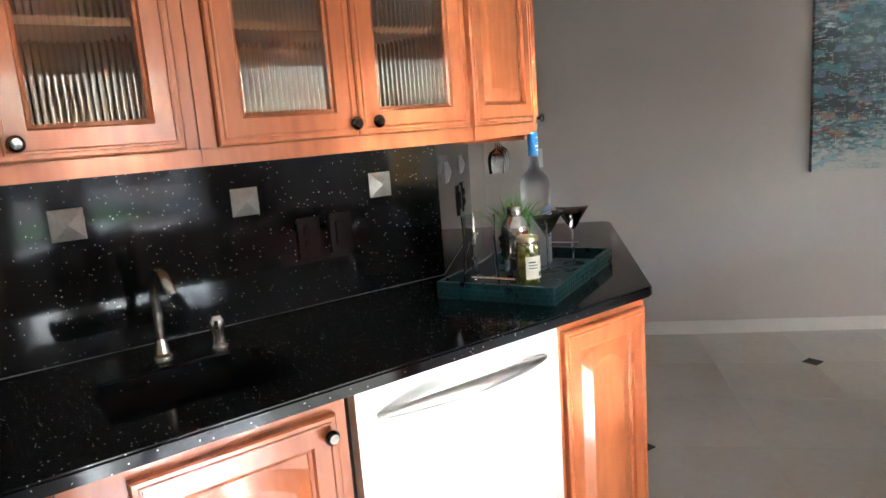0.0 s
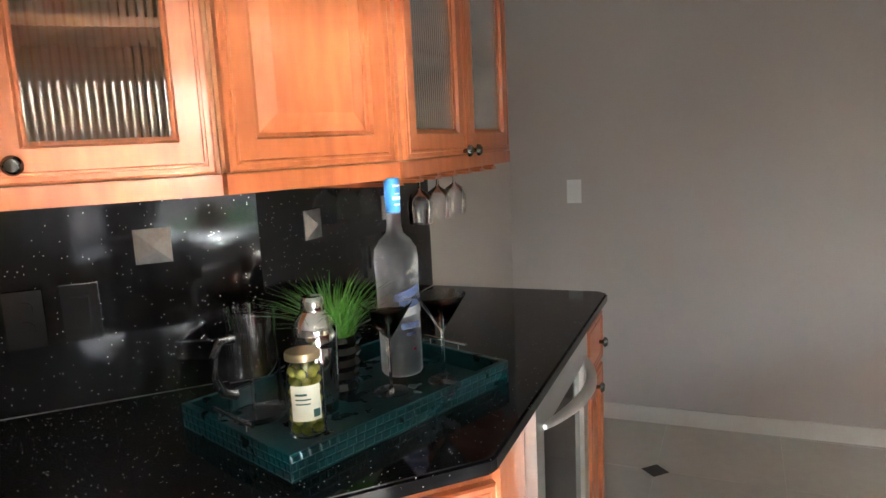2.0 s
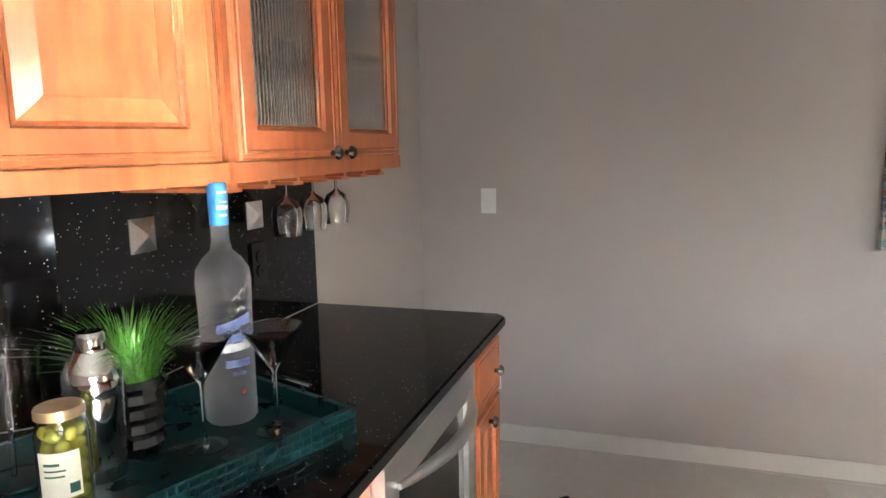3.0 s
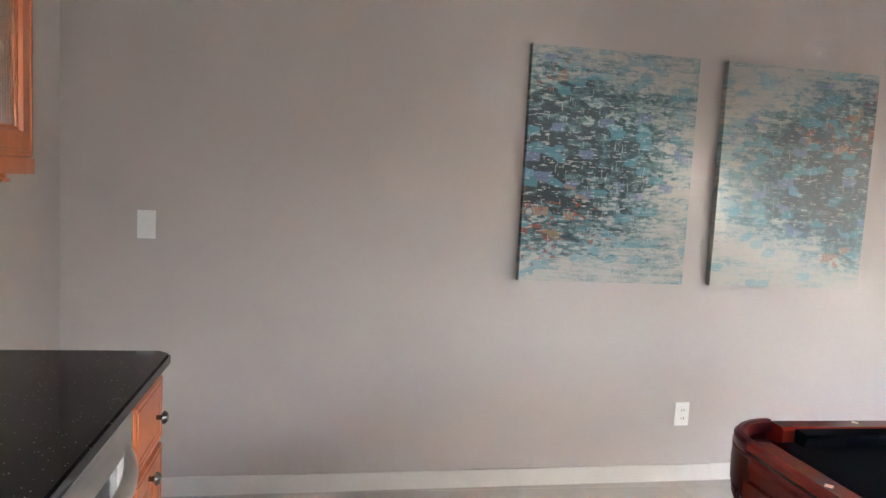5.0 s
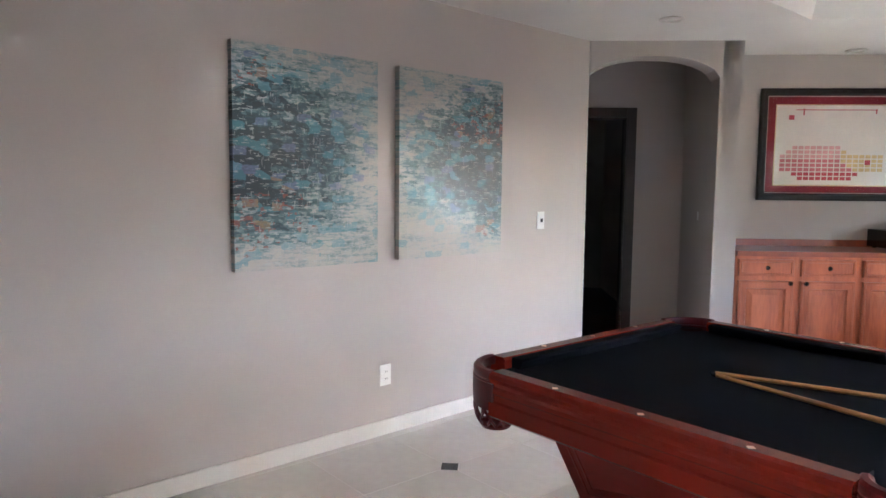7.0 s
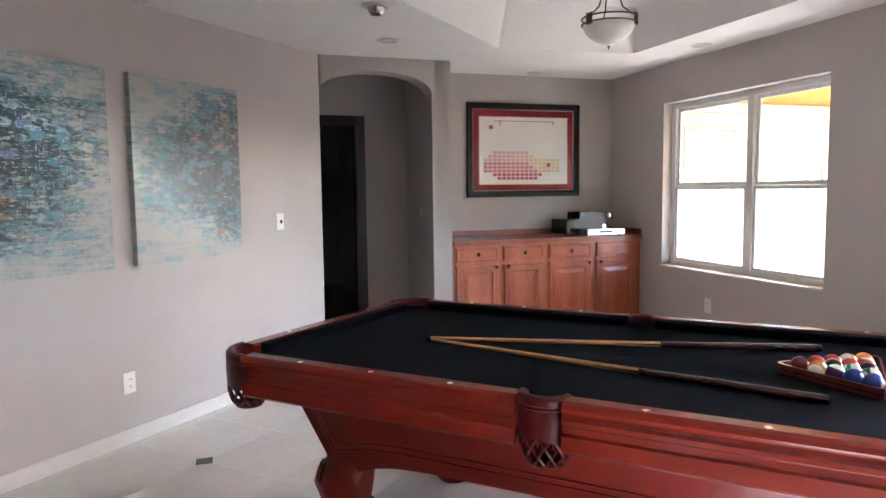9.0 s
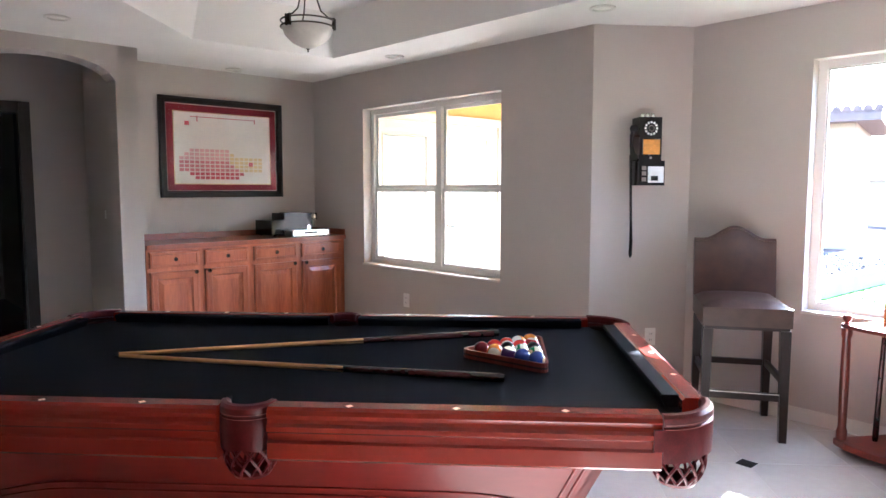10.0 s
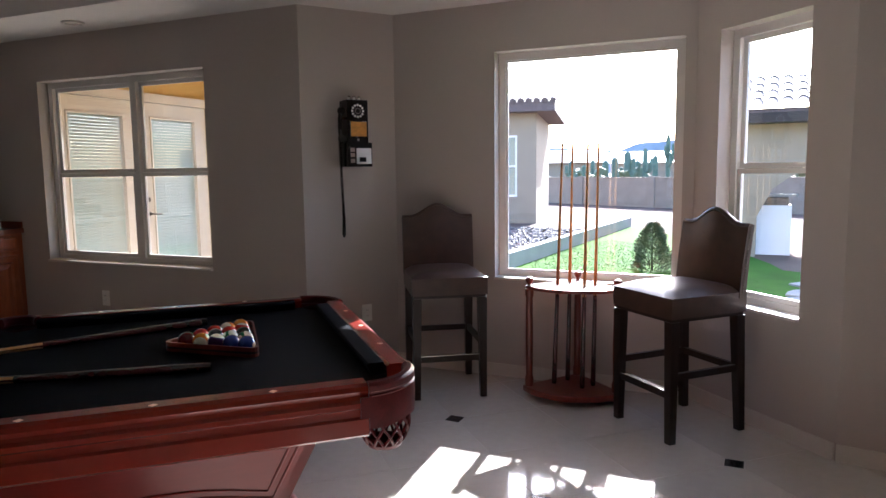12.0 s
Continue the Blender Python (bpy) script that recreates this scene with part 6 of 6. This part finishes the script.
# the blue-grey of distance haze is put into the hills' colour
HILL = mat("haze_tinted_hill", (0.27, 0.31, 0.35), 1.0, vary=0.12, scale=0.03, fine=0.2, bump=0.0)
CACTUS = mat("saguaro", (0.10, 0.15, 0.11), 0.8, vary=0.2, scale=3, fine=30, bump=0.2)
LEAF = mat("shrub_leaf", (0.105, 0.13, 0.065), 0.7, vary=0.3, scale=10, fine=60, bump=0.1)
PALE_PANE = mat("door_glass_blind", (0.27, 0.33, 0.29), 0.03, vary=0.03, scale=2, fine=20, bump=0.0)
CREAM = mat("cream_door_paint", (0.54, 0.475, 0.37), 0.4, vary=0.03, bump=0.02)
PATIO_STONE = mat("tan_patio_stone", (0.19, 0.155, 0.12), 0.8, vary=0.12, scale=4, fine=40, bump=0.2)
WHITE_METAL = mat("white_metal", (0.75, 0.75, 0.74), 0.4, vary=0.03, bump=0.02)

g = bmesh.new()
v = [g.verts.new(p) for p in ((-900, -900, GZ), (900, -900, GZ), (900, 900, GZ), (-900, 900, GZ))]
g.faces.new(v)
tagged(part("ground", g, DIRT), "pinkish tan desert dirt reaching the horizon", "ground", kind="structure")
lawn_poly = [(4.9, -0.9), (9.55, -4.15), (15.1, -10.45), (12.6, -9.9), (10.5, -9.2), (8.2, -8.0), (7.6, -7.6), (5.0, -8.5), (2.6, -5.5), (2.4, -2.9), (3.4, -2.6)]
tagged(part("lawn", prismed(lawn_poly, GZ + 0.001, GZ + 0.02), LAWN), "bright green clipped lawn in the sun", "lawn", kind="structure")


def grass_blades():
    rnd = random.Random(21)
    bm = bmesh.new()
    for i in range(9000):
        u = rnd.random()
        x, y = 6.2 + 5.5 * u + rnd.uniform(-1.4, 1.4), -3.4 - 4.2 * u + rnd.uniform(-1.6, 1.6)
        if x - 9.6 > 0 and y > -4.2 - 1.14 * (x - 9.6) - 0.1 or x <= 9.6 and y > -0.9 - 0.70 * (x - 4.9) - 0.1 or y < -8.0:
            continue
        a, h = rnd.uniform(0, 6.28), rnd.uniform(0.012, 0.026)
        dx, dy = math.cos(a) * 0.006, math.sin(a) * 0.006
        lx, ly = rnd.uniform(-0.02, 0.02), rnd.uniform(-0.02, 0.02)
        z = GZ + 0.02
        bm.faces.new([bm.verts.new(p) for p in ((x - dx, y - dy, z), (x + dx, y + dy, z), (x + lx, y + ly, z + h))])
    whole("grass", bm, LAWN, "short green lawn grass", "grass", kind="stuff")


grass_blades()
# low garden wall between lawn and gravel
gm = facing((9.65, -4.21), (15.2, -10.5))
whole("garden_curb", boxed(0, math.dist((9.65, -4.21), (15.2, -10.5)), -0.08, 0.08, GZ, GZ + 0.26), CONCRETE, "low pale concrete wall edging the lawn", "garden wall", gm, bevel=0.015)
whole("garden_curb", boxed(-4.5, -0.002, -0.08, 0.08, GZ, GZ + 0.26), CONCRETE, "low pale concrete wall edging the lawn", "garden wall", gm, bevel=0.015)


def gravel():
    rnd = random.Random(3)
    bm = bmesh.new()
    for i in range(7500):
        u, w = rnd.random(), rnd.random() ** 1.3
        p = Vector((9.65, -4.21, 0)).lerp(Vector((14.4, -9.6, 0)), u) + Vector((0.76, 0.65, 0)) * (0.15 + w * 3.2)
        r = rnd.uniform(0.025, 0.06)
        m = Matrix.Translation((p.x, p.y, GZ + r * 0.3)) @ pose(0, 0, 0, rnd.uniform(0, 60), rnd.uniform(0, 60), rnd.uniform(0, 360)) @ Matrix.Diagonal((r, r * 0.8, r * 0.6, 1))
        vs = [bm.verts.new(m @ Vector(q)) for q in ((1, 0, 0), (-1, 0, 0), (0, 1, 0), (0, -1, 0), (0, 0, 1))]
        for a, b in ((0, 2), (2, 1), (1, 3), (3, 0)):
            bm.faces.new((vs[a], vs[b], vs[4]))
    whole("gravel", bm, PEBBLE, "grey river pebbles beside the house wing", "gravel", kind="stuff")


gravel()


# wing of the house with a tiled roof
def wing():
    a, b = (20.3, -4.83), (17.5, -9.0)
    hm = facing(a, b)
    n = math.dist(a, b)
    h = thing("house_wing", hm, "tan stucco house wing with white windows and a tiled roof", "house")
    part("wall", boxed((0, n - 1.75, 0, 5, GZ, 3.05), (n - 0.55, n, 0, 5, GZ, 3.05), (n - 1.75, n - 0.55, 0, 5, GZ, 0.62), (n - 1.75, n - 0.55, 0, 5, 2.38, 3.05)), STUCCO, h)
    w = part("window", boxed((n - 1.75, n - 1.69, 0.02, 0.08, 0.62, 2.38), (n - 0.61, n - 0.55, 0.02, 0.08, 0.62, 2.38), (n - 1.69, n - 0.61, 0.02, 0.08, 0.62, 0.68), (n - 1.69, n - 0.61, 0.02, 0.08, 2.32, 2.38),
                             (n - 1.18, n - 1.12, 0.02, 0.08, 0.68, 2.32), (n - 1.69, n - 1.18, 0.02, 0.08, 1.47, 1.53), (n - 1.12, n - 0.61, 0.02, 0.08, 1.47, 1.53)), WHITE_METAL, h, "white framed window")
    part("pane", boxed(n - 1.69, n - 0.61, 0.085, 0.1, 0.68, 2.32), PALE_PANE, w, "pale reflecting glass")
    bm = bmesh.new()
    v = [bm.verts.new(p) for p in ((-1, -0.55, 3.0), (n + 0.55, -0.55, 3.0), (n + 0.55, -0.55, 3.25), (-1, -0.55, 3.25), (-1, 4, 4.6), (n - 3.0, 4, 4.6), (n + 0.55, 5.5, 3.25), (n + 0.55, 5.5, 3.0))]
    for f in ((0, 1, 2, 3), (3, 2, 5, 4), (1, 7, 6, 2), (2, 6, 5), (0, 3, 4)):
        bm.faces.new([v[i] for i in f])
    bm.faces.new([bm.verts.new(p) for p in ((-1, -0.55, 3.0), (-1, 5.5, 3.0), (n + 0.55, 5.5, 3.0), (n + 0.55, -0.55, 3.0))])
    bmesh.ops.recalc_face_normals(bm, faces=bm.faces[:])
    rf = part("roof", bm, ROOF, h, "brown clay tile roof")
    eave = bmesh.new()
    for i in range(24):
        x = n + 0.5 - i * 0.22
        tube(eave, [(x, -0.60, 3.27), (x, 0.4, 3.57)], 0.09, 8)
    tagged(part("eave_tile", eave, ROOF, rf, "row of barrel eave tiles"), kind="stuff")


wing()


def saguaro(x, y, h, seed):
    rnd = random.Random(seed)
    c = thing("saguaro", pose(x, y, GZ), "tall dark saguaro cactus beyond the garden wall", "cactus", "distant saguaros")
    r = rnd.uniform(0.16, 0.24)

    def ribbed(pts, rad):
        bm = tubed(pts, rad, 12)
        return bm
    part("trunk", ribbed([(0, 0, 0), (0.02, 0, h * 0.5), (0.0, 0.02, h * 0.93), (0, 0.02, h)], [r * 0.9, r, r * 0.95, r * 0.35]), CACTUS, c, smooth=True)
    for k in range(rnd.choice((0, 1, 2, 3))):
        a = rnd.uniform(0, 6.28)
        z0, up, o = h * rnd.uniform(0.4, 0.6), h * rnd.uniform(0.2, 0.42), rnd.uniform(0.35, 0.55)
        d = Vector((math.cos(a), math.sin(a), 0))
        part("arm", tubed([Vector((0, 0, z0)), d * o * 0.7 + Vector((0, 0, z0 + 0.05)), d * o + Vector((0, 0, z0 + 0.25)), d * o + Vector((0, 0, z0 + up * 0.9)), d * o + Vector((0, 0, z0 + up))], [r * 0.55, r * 0.62, r * 0.65, r * 0.6, r * 0.2], 10), CACTUS, c, smooth=True)


def polar(head, dist):
    """A place at a compass angle (degrees from north, clockwise) and a distance from the bay."""
    a = math.radians(head)
    return 0.3 + dist * math.sin(a), 0.5 + dist * math.cos(a)


rnd = random.Random(31)
for i in range(14):
    hd = 122.0 + i * 0.82 + rnd.uniform(-0.2, 0.2)
    d = rnd.uniform(42, 58)
    saguaro(*polar(hd, d), rnd.uniform(1.9, 3.0) * d / 48 + (0.9 if i in (5, 9) else 0), 100 + i)


# garden wall of blocks
def block_wall():
    a, b = polar(108, 44), polar(158, 22)
    m = facing(a, b)
    n = math.dist(a, b)
    w = thing("garden_wall", m, "long tan concrete block garden wall", "garden wall")
    for i in range(int(n / 4) + 1):
        part("panel", boxed(i * 4 + 0.01, min(n, i * 4 + 3.98), -0.08, 0.08, GZ, 1.02), BLOCK, w, bevel=0.01)
        part("pier", boxed(i * 4 - 0.16, i * 4 + 0.16, -0.13, 0.13, GZ, 1.10), BLOCK, w, bevel=0.01)
    part("cap", boxed(0, n, -0.11, 0.11, 1.021, 1.06), BLOCK, w)


block_wall()


def shrub_band():
    rnd = random.Random(77)
    bm = bmesh.new()
    for i in range(170):
        x, y = polar(rnd.uniform(113, 150), rnd.uniform(38, 60))
        r = rnd.uniform(0.25, 0.7)
        m = Matrix.Translation((x, y, GZ + rnd.uniform(0.3, 1.3))) @ pose(0, 0, 0, rnd.uniform(0, 90), rnd.uniform(0, 90)) @ Matrix.Diagonal((r, r * 0.8, r * 0.7, 1))
        bmesh.ops.create_icosphere(bm, subdivisions=1, radius=1, matrix=m)
    for vv in bm.verts:
        vv.co += Vector((rnd.uniform(-0.1, 0.1), rnd.uniform(-0.1, 0.1), rnd.uniform(-0.12, 0.12)))
    whole("desert_scrub", bm, LEAF, "low green desert scrub behind the wall", "scrub", kind="stuff")


shrub_band()
for hd, d, w in ((115.5, 75, 9), (121.5, 70, 7), (128, 80, 8)):
    x, y = polar(hd, d)
    hs = thing("distant_house", pose(x, y, GZ, 0, 0, -hd), "far pale house with a low light roof", "house", "distant houses")
    part("wall", boxed(-w / 2, w / 2, -2, 3, 0, 2.3), STUCCO, hs)
    bm = prismed([(-2.6, 2.3), (3.6, 2.3), (0.5, 3.6)], -w / 2 - 0.4, w / 2 + 0.4)
    bmesh.ops.transform(bm, matrix=Matrix(((0, 0, 1, 0), (1, 0, 0, 0), (0, 1, 0, 0), (0, 0, 0, 1))), verts=bm.verts[:])
    part("roof", bm, WHITE_METAL, hs, "light grey roof")


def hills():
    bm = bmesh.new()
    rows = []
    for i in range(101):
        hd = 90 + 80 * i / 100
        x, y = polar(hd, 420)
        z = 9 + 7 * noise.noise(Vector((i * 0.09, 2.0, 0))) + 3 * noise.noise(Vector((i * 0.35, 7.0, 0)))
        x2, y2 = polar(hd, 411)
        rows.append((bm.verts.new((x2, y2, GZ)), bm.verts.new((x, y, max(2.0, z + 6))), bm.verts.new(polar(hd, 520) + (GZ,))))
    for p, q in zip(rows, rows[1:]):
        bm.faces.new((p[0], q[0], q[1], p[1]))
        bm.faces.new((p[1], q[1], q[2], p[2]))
    tagged(part("backdrop", bm, HILL, smooth=True), "low desert hills tinted with blue haze", "hills", kind="structure")


hills()


def bush(x, y, h):
    b = thing("cypress_bush", pose(x, y, GZ), "small upright grey-green bush on the lawn", "bush")
    part("stem", tubed([(0, 0, 0), (0.01, 0, h * 0.5), (0, 0.01, h * 0.9)], [0.02, 0.014, 0.004], 7), DARK_WOOD, b)
    rnd = random.Random(6)
    bm = bmesh.new()
    for i in range(4200):
        t = rnd.random() ** 0.9
        a = rnd.uniform(0, 6.28)
        rr = 0.27 * (1 - t ** 1.6) ** 0.6 * (0.35 + 0.65 * rnd.random() ** 0.5) * (1 + 0.16 * math.sin(3 * a + 9 * t)) + 0.01
        c = Vector((rr * math.cos(a), rr * math.sin(a), 0.03 + t * h))
        d = Vector((math.cos(a), math.sin(a), rnd.uniform(0.3, 1.4))).normalized()
        s = d.cross(Vector((rnd.uniform(-1, 1), rnd.uniform(-1, 1), 0.3))).normalized() * rnd.uniform(0.006, 0.013)
        L = rnd.uniform(0.03, 0.07)
        bm.faces.new([bm.verts.new(q) for q in (c - s, c + s, c + d * L)])
    tagged(part("foliage", bm, LEAF, b, "dense small grey-green leaves"), kind="stuff")


bush(8.45, -5.95, 0.68)


# outdoor kitchen under a tiled ramada
def ramada():
    a = polar(134.6, 12.6)
    b = (a[0] - 0.735 * 5, a[1] - 0.678 * 5)
    m = facing(a, b) @ pose(0, 0, -0.62)
    r = thing("ramada", m, "tan stucco ramada with an arch and a barrel tile roof", "ramada")
    k = 18
    poly = [(0, GZ), (0, 2.75), (5, 2.75), (5, GZ), (4.5, GZ)]
    for i in range(k + 1):
        t = i / k
        x = 4.5 - 4.2 * t
        poly.append((x, 1.15 + 1.05 * math.sqrt(max(0, 1 - (2 * t - 1) ** 2))))
    poly += [(0.3, GZ)]
    bm = prismed(poly, 0, 0.35)
    bmesh.ops.transform(bm, matrix=Matrix(((1, 0, 0, 0), (0, 0, 1, 0), (0, 1, 0, 0), (0, 0, 0, 1))), verts=bm.verts[:])
    bmesh.ops.recalc_face_normals(bm, faces=bm.faces[:])
    part("arch_wall", bm, STUCCO, r)
    part("rear_post", boxed((0, 0.35, 3.6, 4, GZ, 2.75)), STUCCO, r)
    part("rear_post", boxed((4.65, 5, 3.6, 4, GZ, 2.75)), STUCCO, r)
    part("fascia", boxed(-0.35, 5.35, -0.42, 4.3, 2.70, 2.86), DARK_WOOD, r, bevel=0.01)
    rt = part("roof", boxed(-0.3, 5.3, -0.38, 4.2, 2.861, 2.9), ROOF, r)
    for row in range(5):
        for i in range(24):
            x = -0.2 + i * 0.225
            bm = bmesh.new()
            n = 7
            ra = [bm.verts.new((x + 0.115 * math.cos(math.pi * t / n), -0.5 + row * 0.42, 2.90 + row * 0.16 + 0.10 * math.sin(math.pi * t / n))) for t in range(n + 1)]
            rb = [bm.verts.new((x + 0.095 * math.cos(math.pi * t / n), -0.5 + row * 0.42 + 0.50, 3.07 + row * 0.16 + 0.085 * math.sin(math.pi * t / n))) for t in range(n + 1)]
            for t in range(n):
                bm.faces.new((ra[t], ra[t + 1], rb[t + 1], rb[t]))
            part("roof_tile", bm, ROOF, rt, smooth=True)
    part("gable", prismed([(-0.3, -0.3), (5.3, -0.3), (5.3, 2.0), (-0.3, 2.0)], 2.9, 2.93), ROOF, r)


ramada()
gx, gy = polar(136.4, 13.0)
gr = thing("outdoor_grill", pose(gx, gy, GZ, 0, 0, -136.4), "white boxed outdoor grill with a dark lid", "grill")
part("cabinet", boxed(-0.42, 0.45, 0, 0.7, 0.0, 0.86), WHITE_METAL, gr, bevel=0.015)
part("lid", boxed(-0.25, 0.40, 0.02, 0.6, 0.861, 1.0), DARK_PLATE, gr, bevel=0.04)
part("shelf", boxed(-0.75, 0.55, -0.05, 0.72, 1.01, 1.05), CONCRETE, gr, bevel=0.01)
part("side_post", boxed(-0.72, -0.62, 0.0, 0.7, 0.0, 1.009), CONCRETE, gr)
sx, sy = polar(141, 10.2)
for i in range(4):
    whole("stepping_stone", prismed([(0.32 * math.cos(6.283 * k / 9) * (1 + 0.15 * math.sin(5 * k + i)), 0.25 * math.sin(6.283 * k / 9)) for k in range(9)], 0, 0.045), CONCRETE, "flat pale stepping stone in the lawn", "stepping stone", pose(sx - 0.5 * i * 0.7, sy + 0.55 * i, GZ, 0, 0, 40 * i), bevel=0.01, group="stepping stones")


# patio with French doors beyond the twin window
def patio():
    m = facing((6.695, 1.605), (7.695, 0.605))
    tagged(placed(part("patio_floor", boxed(0.0, 2.9, -2.62, 0.0, GZ, -0.02), PATIO_STONE), m), "tan stone patio slab", "patio", kind="structure")
    wl = part("wall_patio", boxed((-0.05, 0.02, 0, 0.15, -0.02, 2.9), (2.06, 4.2, 0, 0.15, -0.02, 2.9), (0.02, 2.06, 0, 0.15, 2.141, 2.9)), YELLOW)
    tagged(placed(wl, m), "ochre stucco patio wall around the French doors", "wall", kind="structure")
    # roof and the arched beam along the patio's open side
    tagged(placed(part("ceiling_patio", boxed(0.0, 2.75, -2.62, 0.15, 2.90, 3.02), YELLOW), m), "ochre plastered patio ceiling", "ceiling", kind="structure")
    arc = [(-0.22 - 1.62 * i / 20, 1.92 + 0.42 * math.sqrt(max(0.0, 1 - (i / 10 - 1) ** 2))) for i in range(21)]
    poly = [(0.0, -0.02), (0.0, 2.899), (-2.60, 2.899), (-2.60, -0.02), (-1.84, -0.02)] + arc[::-1] + [(-0.22, -0.02)]
    bm = prismed(poly, 2.28, 2.52)
    bmesh.ops.transform(bm, matrix=Matrix(((0, 0, 1, 0), (1, 0, 0, 0), (0, 1, 0, 0), (0, 0, 0, 1))), verts=bm.verts[:])
    bmesh.ops.recalc_face_normals(bm, faces=bm.faces[:])
    tagged(placed(part("wall_patio_arch", bm, YELLOW), m), "ochre stucco arch on the open side of the patio", "wall", kind="structure")
    side = [(0.75 + 1.10 * i / 20, 1.55 + 0.45 * math.sqrt(max(0.0, 1 - (i / 10 - 1) ** 2))) for i in range(21)]
    poly = [(0.05, -0.02), (0.05, 2.899), (2.279, 2.899), (2.279, -0.02), (1.85, -0.02)] + side[::-1] + [(0.75, -0.02)]
    bm = prismed(poly, 2.44, 2.60)
    bmesh.ops.transform(bm, matrix=Matrix(((1, 0, 0, 0), (0, 0, -1, 0), (0, 1, 0, 0), (0, 0, 0, 1))), verts=bm.verts[:])
    bmesh.ops.recalc_face_normals(bm, faces=bm.faces[:])
    tagged(placed(part("wall_patio_side_arch", bm, YELLOW), m), "ochre stucco arch at the patio's far end", "wall", kind="structure")
    fd = thing("door_2", m, "cream French doors with pale glass panes, shut", "door", kind="structure")
    part("door_frame", boxed((0.02, 0.14, -0.03, 0.15, -0.02, 2.14), (1.945, 2.06, -0.03, 0.15, -0.02, 2.14), (0.14, 1.945, -0.03, 0.15, 2.055, 2.14)), CREAM, fd, bevel=0.006)
    for x0, x1 in ((0.145, 1.035), (1.045, 1.94)):
        q = 0.165
        leaf = part("door_leaf", boxed((x0, x0 + q, 0.0, 0.045, -0.01, 2.05), (x1 - q, x1, 0.0, 0.045, -0.01, 2.05), (x0 + q, x1 - q, 0.0, 0.045, -0.01, 0.25), (x0 + q, x1 - q, 0.0, 0.045, 1.90, 2.05)), CREAM, fd, bevel=0.004)
        part("glazing_bead", frame_bm(x0 + q - 0.02, x1 - q + 0.02, 0.23, 1.92, 0.02, -0.012, 0.0, False), CREAM, leaf)
        pane = part("pane", boxed(x0 + q, x1 - q, 0.018, 0.024, 0.25, 1.90), CLEAR, leaf, "clear glass with the garden mirrored in it")
        pane.visible_shadow = False
        for k in range(58):
            z = 0.262 + k * 0.0283
            part("blind_slat", boxed(x0 + q + 0.004, x1 - q - 0.004, 0.029, 0.033, z, z + 0.0265), PALE_PANE, leaf)
    hd = part("lever_handle", turned([(0, 0.02), (0.02, 0.02), (0.026, 0.0), (0, 0.0)], 16, (1.12, 0.0, 0.98), pose(0, 0, 0, 90)), BRONZE, fd, smooth=True)
    part("lever", tubed([(1.12, -0.02, 0.98), (1.12, -0.05, 0.98), (1.235, -0.05, 0.972)], 0.008, 8), BRONZE, hd, smooth=True)
    part("deadbolt", turned([(0, 0.015), (0.024, 0.015), (0.028, 0.0), (0, 0.0)], 16, (1.12, 0.0, 1.118), pose(0, 0, 0, 90)), BRONZE, fd, smooth=True)
    part("threshold", boxed(0.02, 2.06, -0.06, 0.1, -0.0199, -0.012), NICKEL, fd)


patio()


# ---- floor tiles ----
def tiles():
    """Square tiles between the black diamonds, cut at the corners that carry one."""
    px, py, g = 0.501, 0.499, 0.0014
    TG = pose(2.735, 3.186, 0, 0, 0, -1.6)
    cut = 0.062
    me = {}

    def shape(mask):
        if mask in me:
            return me[mask]
        hx, hy = px / 2 - g, py / 2 - g
        pts = []
        for k, (sx, sy) in enumerate(((-1, -1), (1, -1), (1, 1), (-1, 1))):
            if mask >> k & 1:
                a, b = (sx * (hx - cut), sy * hy), (sx * hx, sy * (hy - cut))
                pts += [b, a] if k in (0, 2) else [a, b]
            else:
                pts.append((sx * hx, sy * hy))
        bm = prismed(pts, -0.004, 0.0)
        m = bpy.data.meshes.new("floor_tile")
        bm.to_mesh(m)
        bm.free()
        m.materials.append(TILE)
        me[mask] = m
        return m

    def inside(x, y):
        poly, c = ROOM, False
        for i in range(len(poly)):
            (xa, ya), (xb, yb) = poly[i], poly[i - 1]
            if (ya > y) != (yb > y) and x < (xb - xa) * (y - ya) / (yb - ya) + xa:
                c = not c
        return c
    hd = cut - 0.004
    d = prismed([(-hd, 0), (0, -hd), (hd, 0), (0, hd)], -0.004, 0.0)
    dm = bpy.data.meshes.new("floor_insert")
    d.to_mesh(dm)
    d.free()
    dm.materials.append(TILE_DARK)
    for i in range(-12, 10):
        for j in range(-13, 4):
            cx, cy = (i + 0.5) * px, (j + 0.5) * py
            if not any(inside(*(TG @ Vector((cx + a * px, cy + b * py, 0)))[:2]) for a in (-0.5, 0, 0.5) for b in (-0.5, 0, 0.5)):
                continue
            mask = 0
            for k, (a, b) in enumerate(((0, 0), (1, 0), (1, 1), (0, 1))):
                if (i + a) % 2 == 0 and (j + b) % 2 == 0:
                    mask |= 1 << k
            ob = new("floor_tile", shape(mask))
            ob.matrix_world = TG @ pose(cx, cy, 0.0)
            ob.parent = FLOOR
            if i % 2 == 0 and j % 2 == 0 and inside(*(TG @ Vector((i * px, j * py, 0)))[:2]):
                ob = new("floor_insert", dm)
                ob.matrix_world = TG @ pose(i * px, j * py, 0.0)
                ob.parent = FLOOR


tiles()
# the hall's floor
tagged(placed(part("floor_hall", boxed(-0.75, 0.93, 0.05, 0.90, -0.003, 0.0005), TILE), HM), "cream tile floor running into the dark hall", "floor", kind="structure")
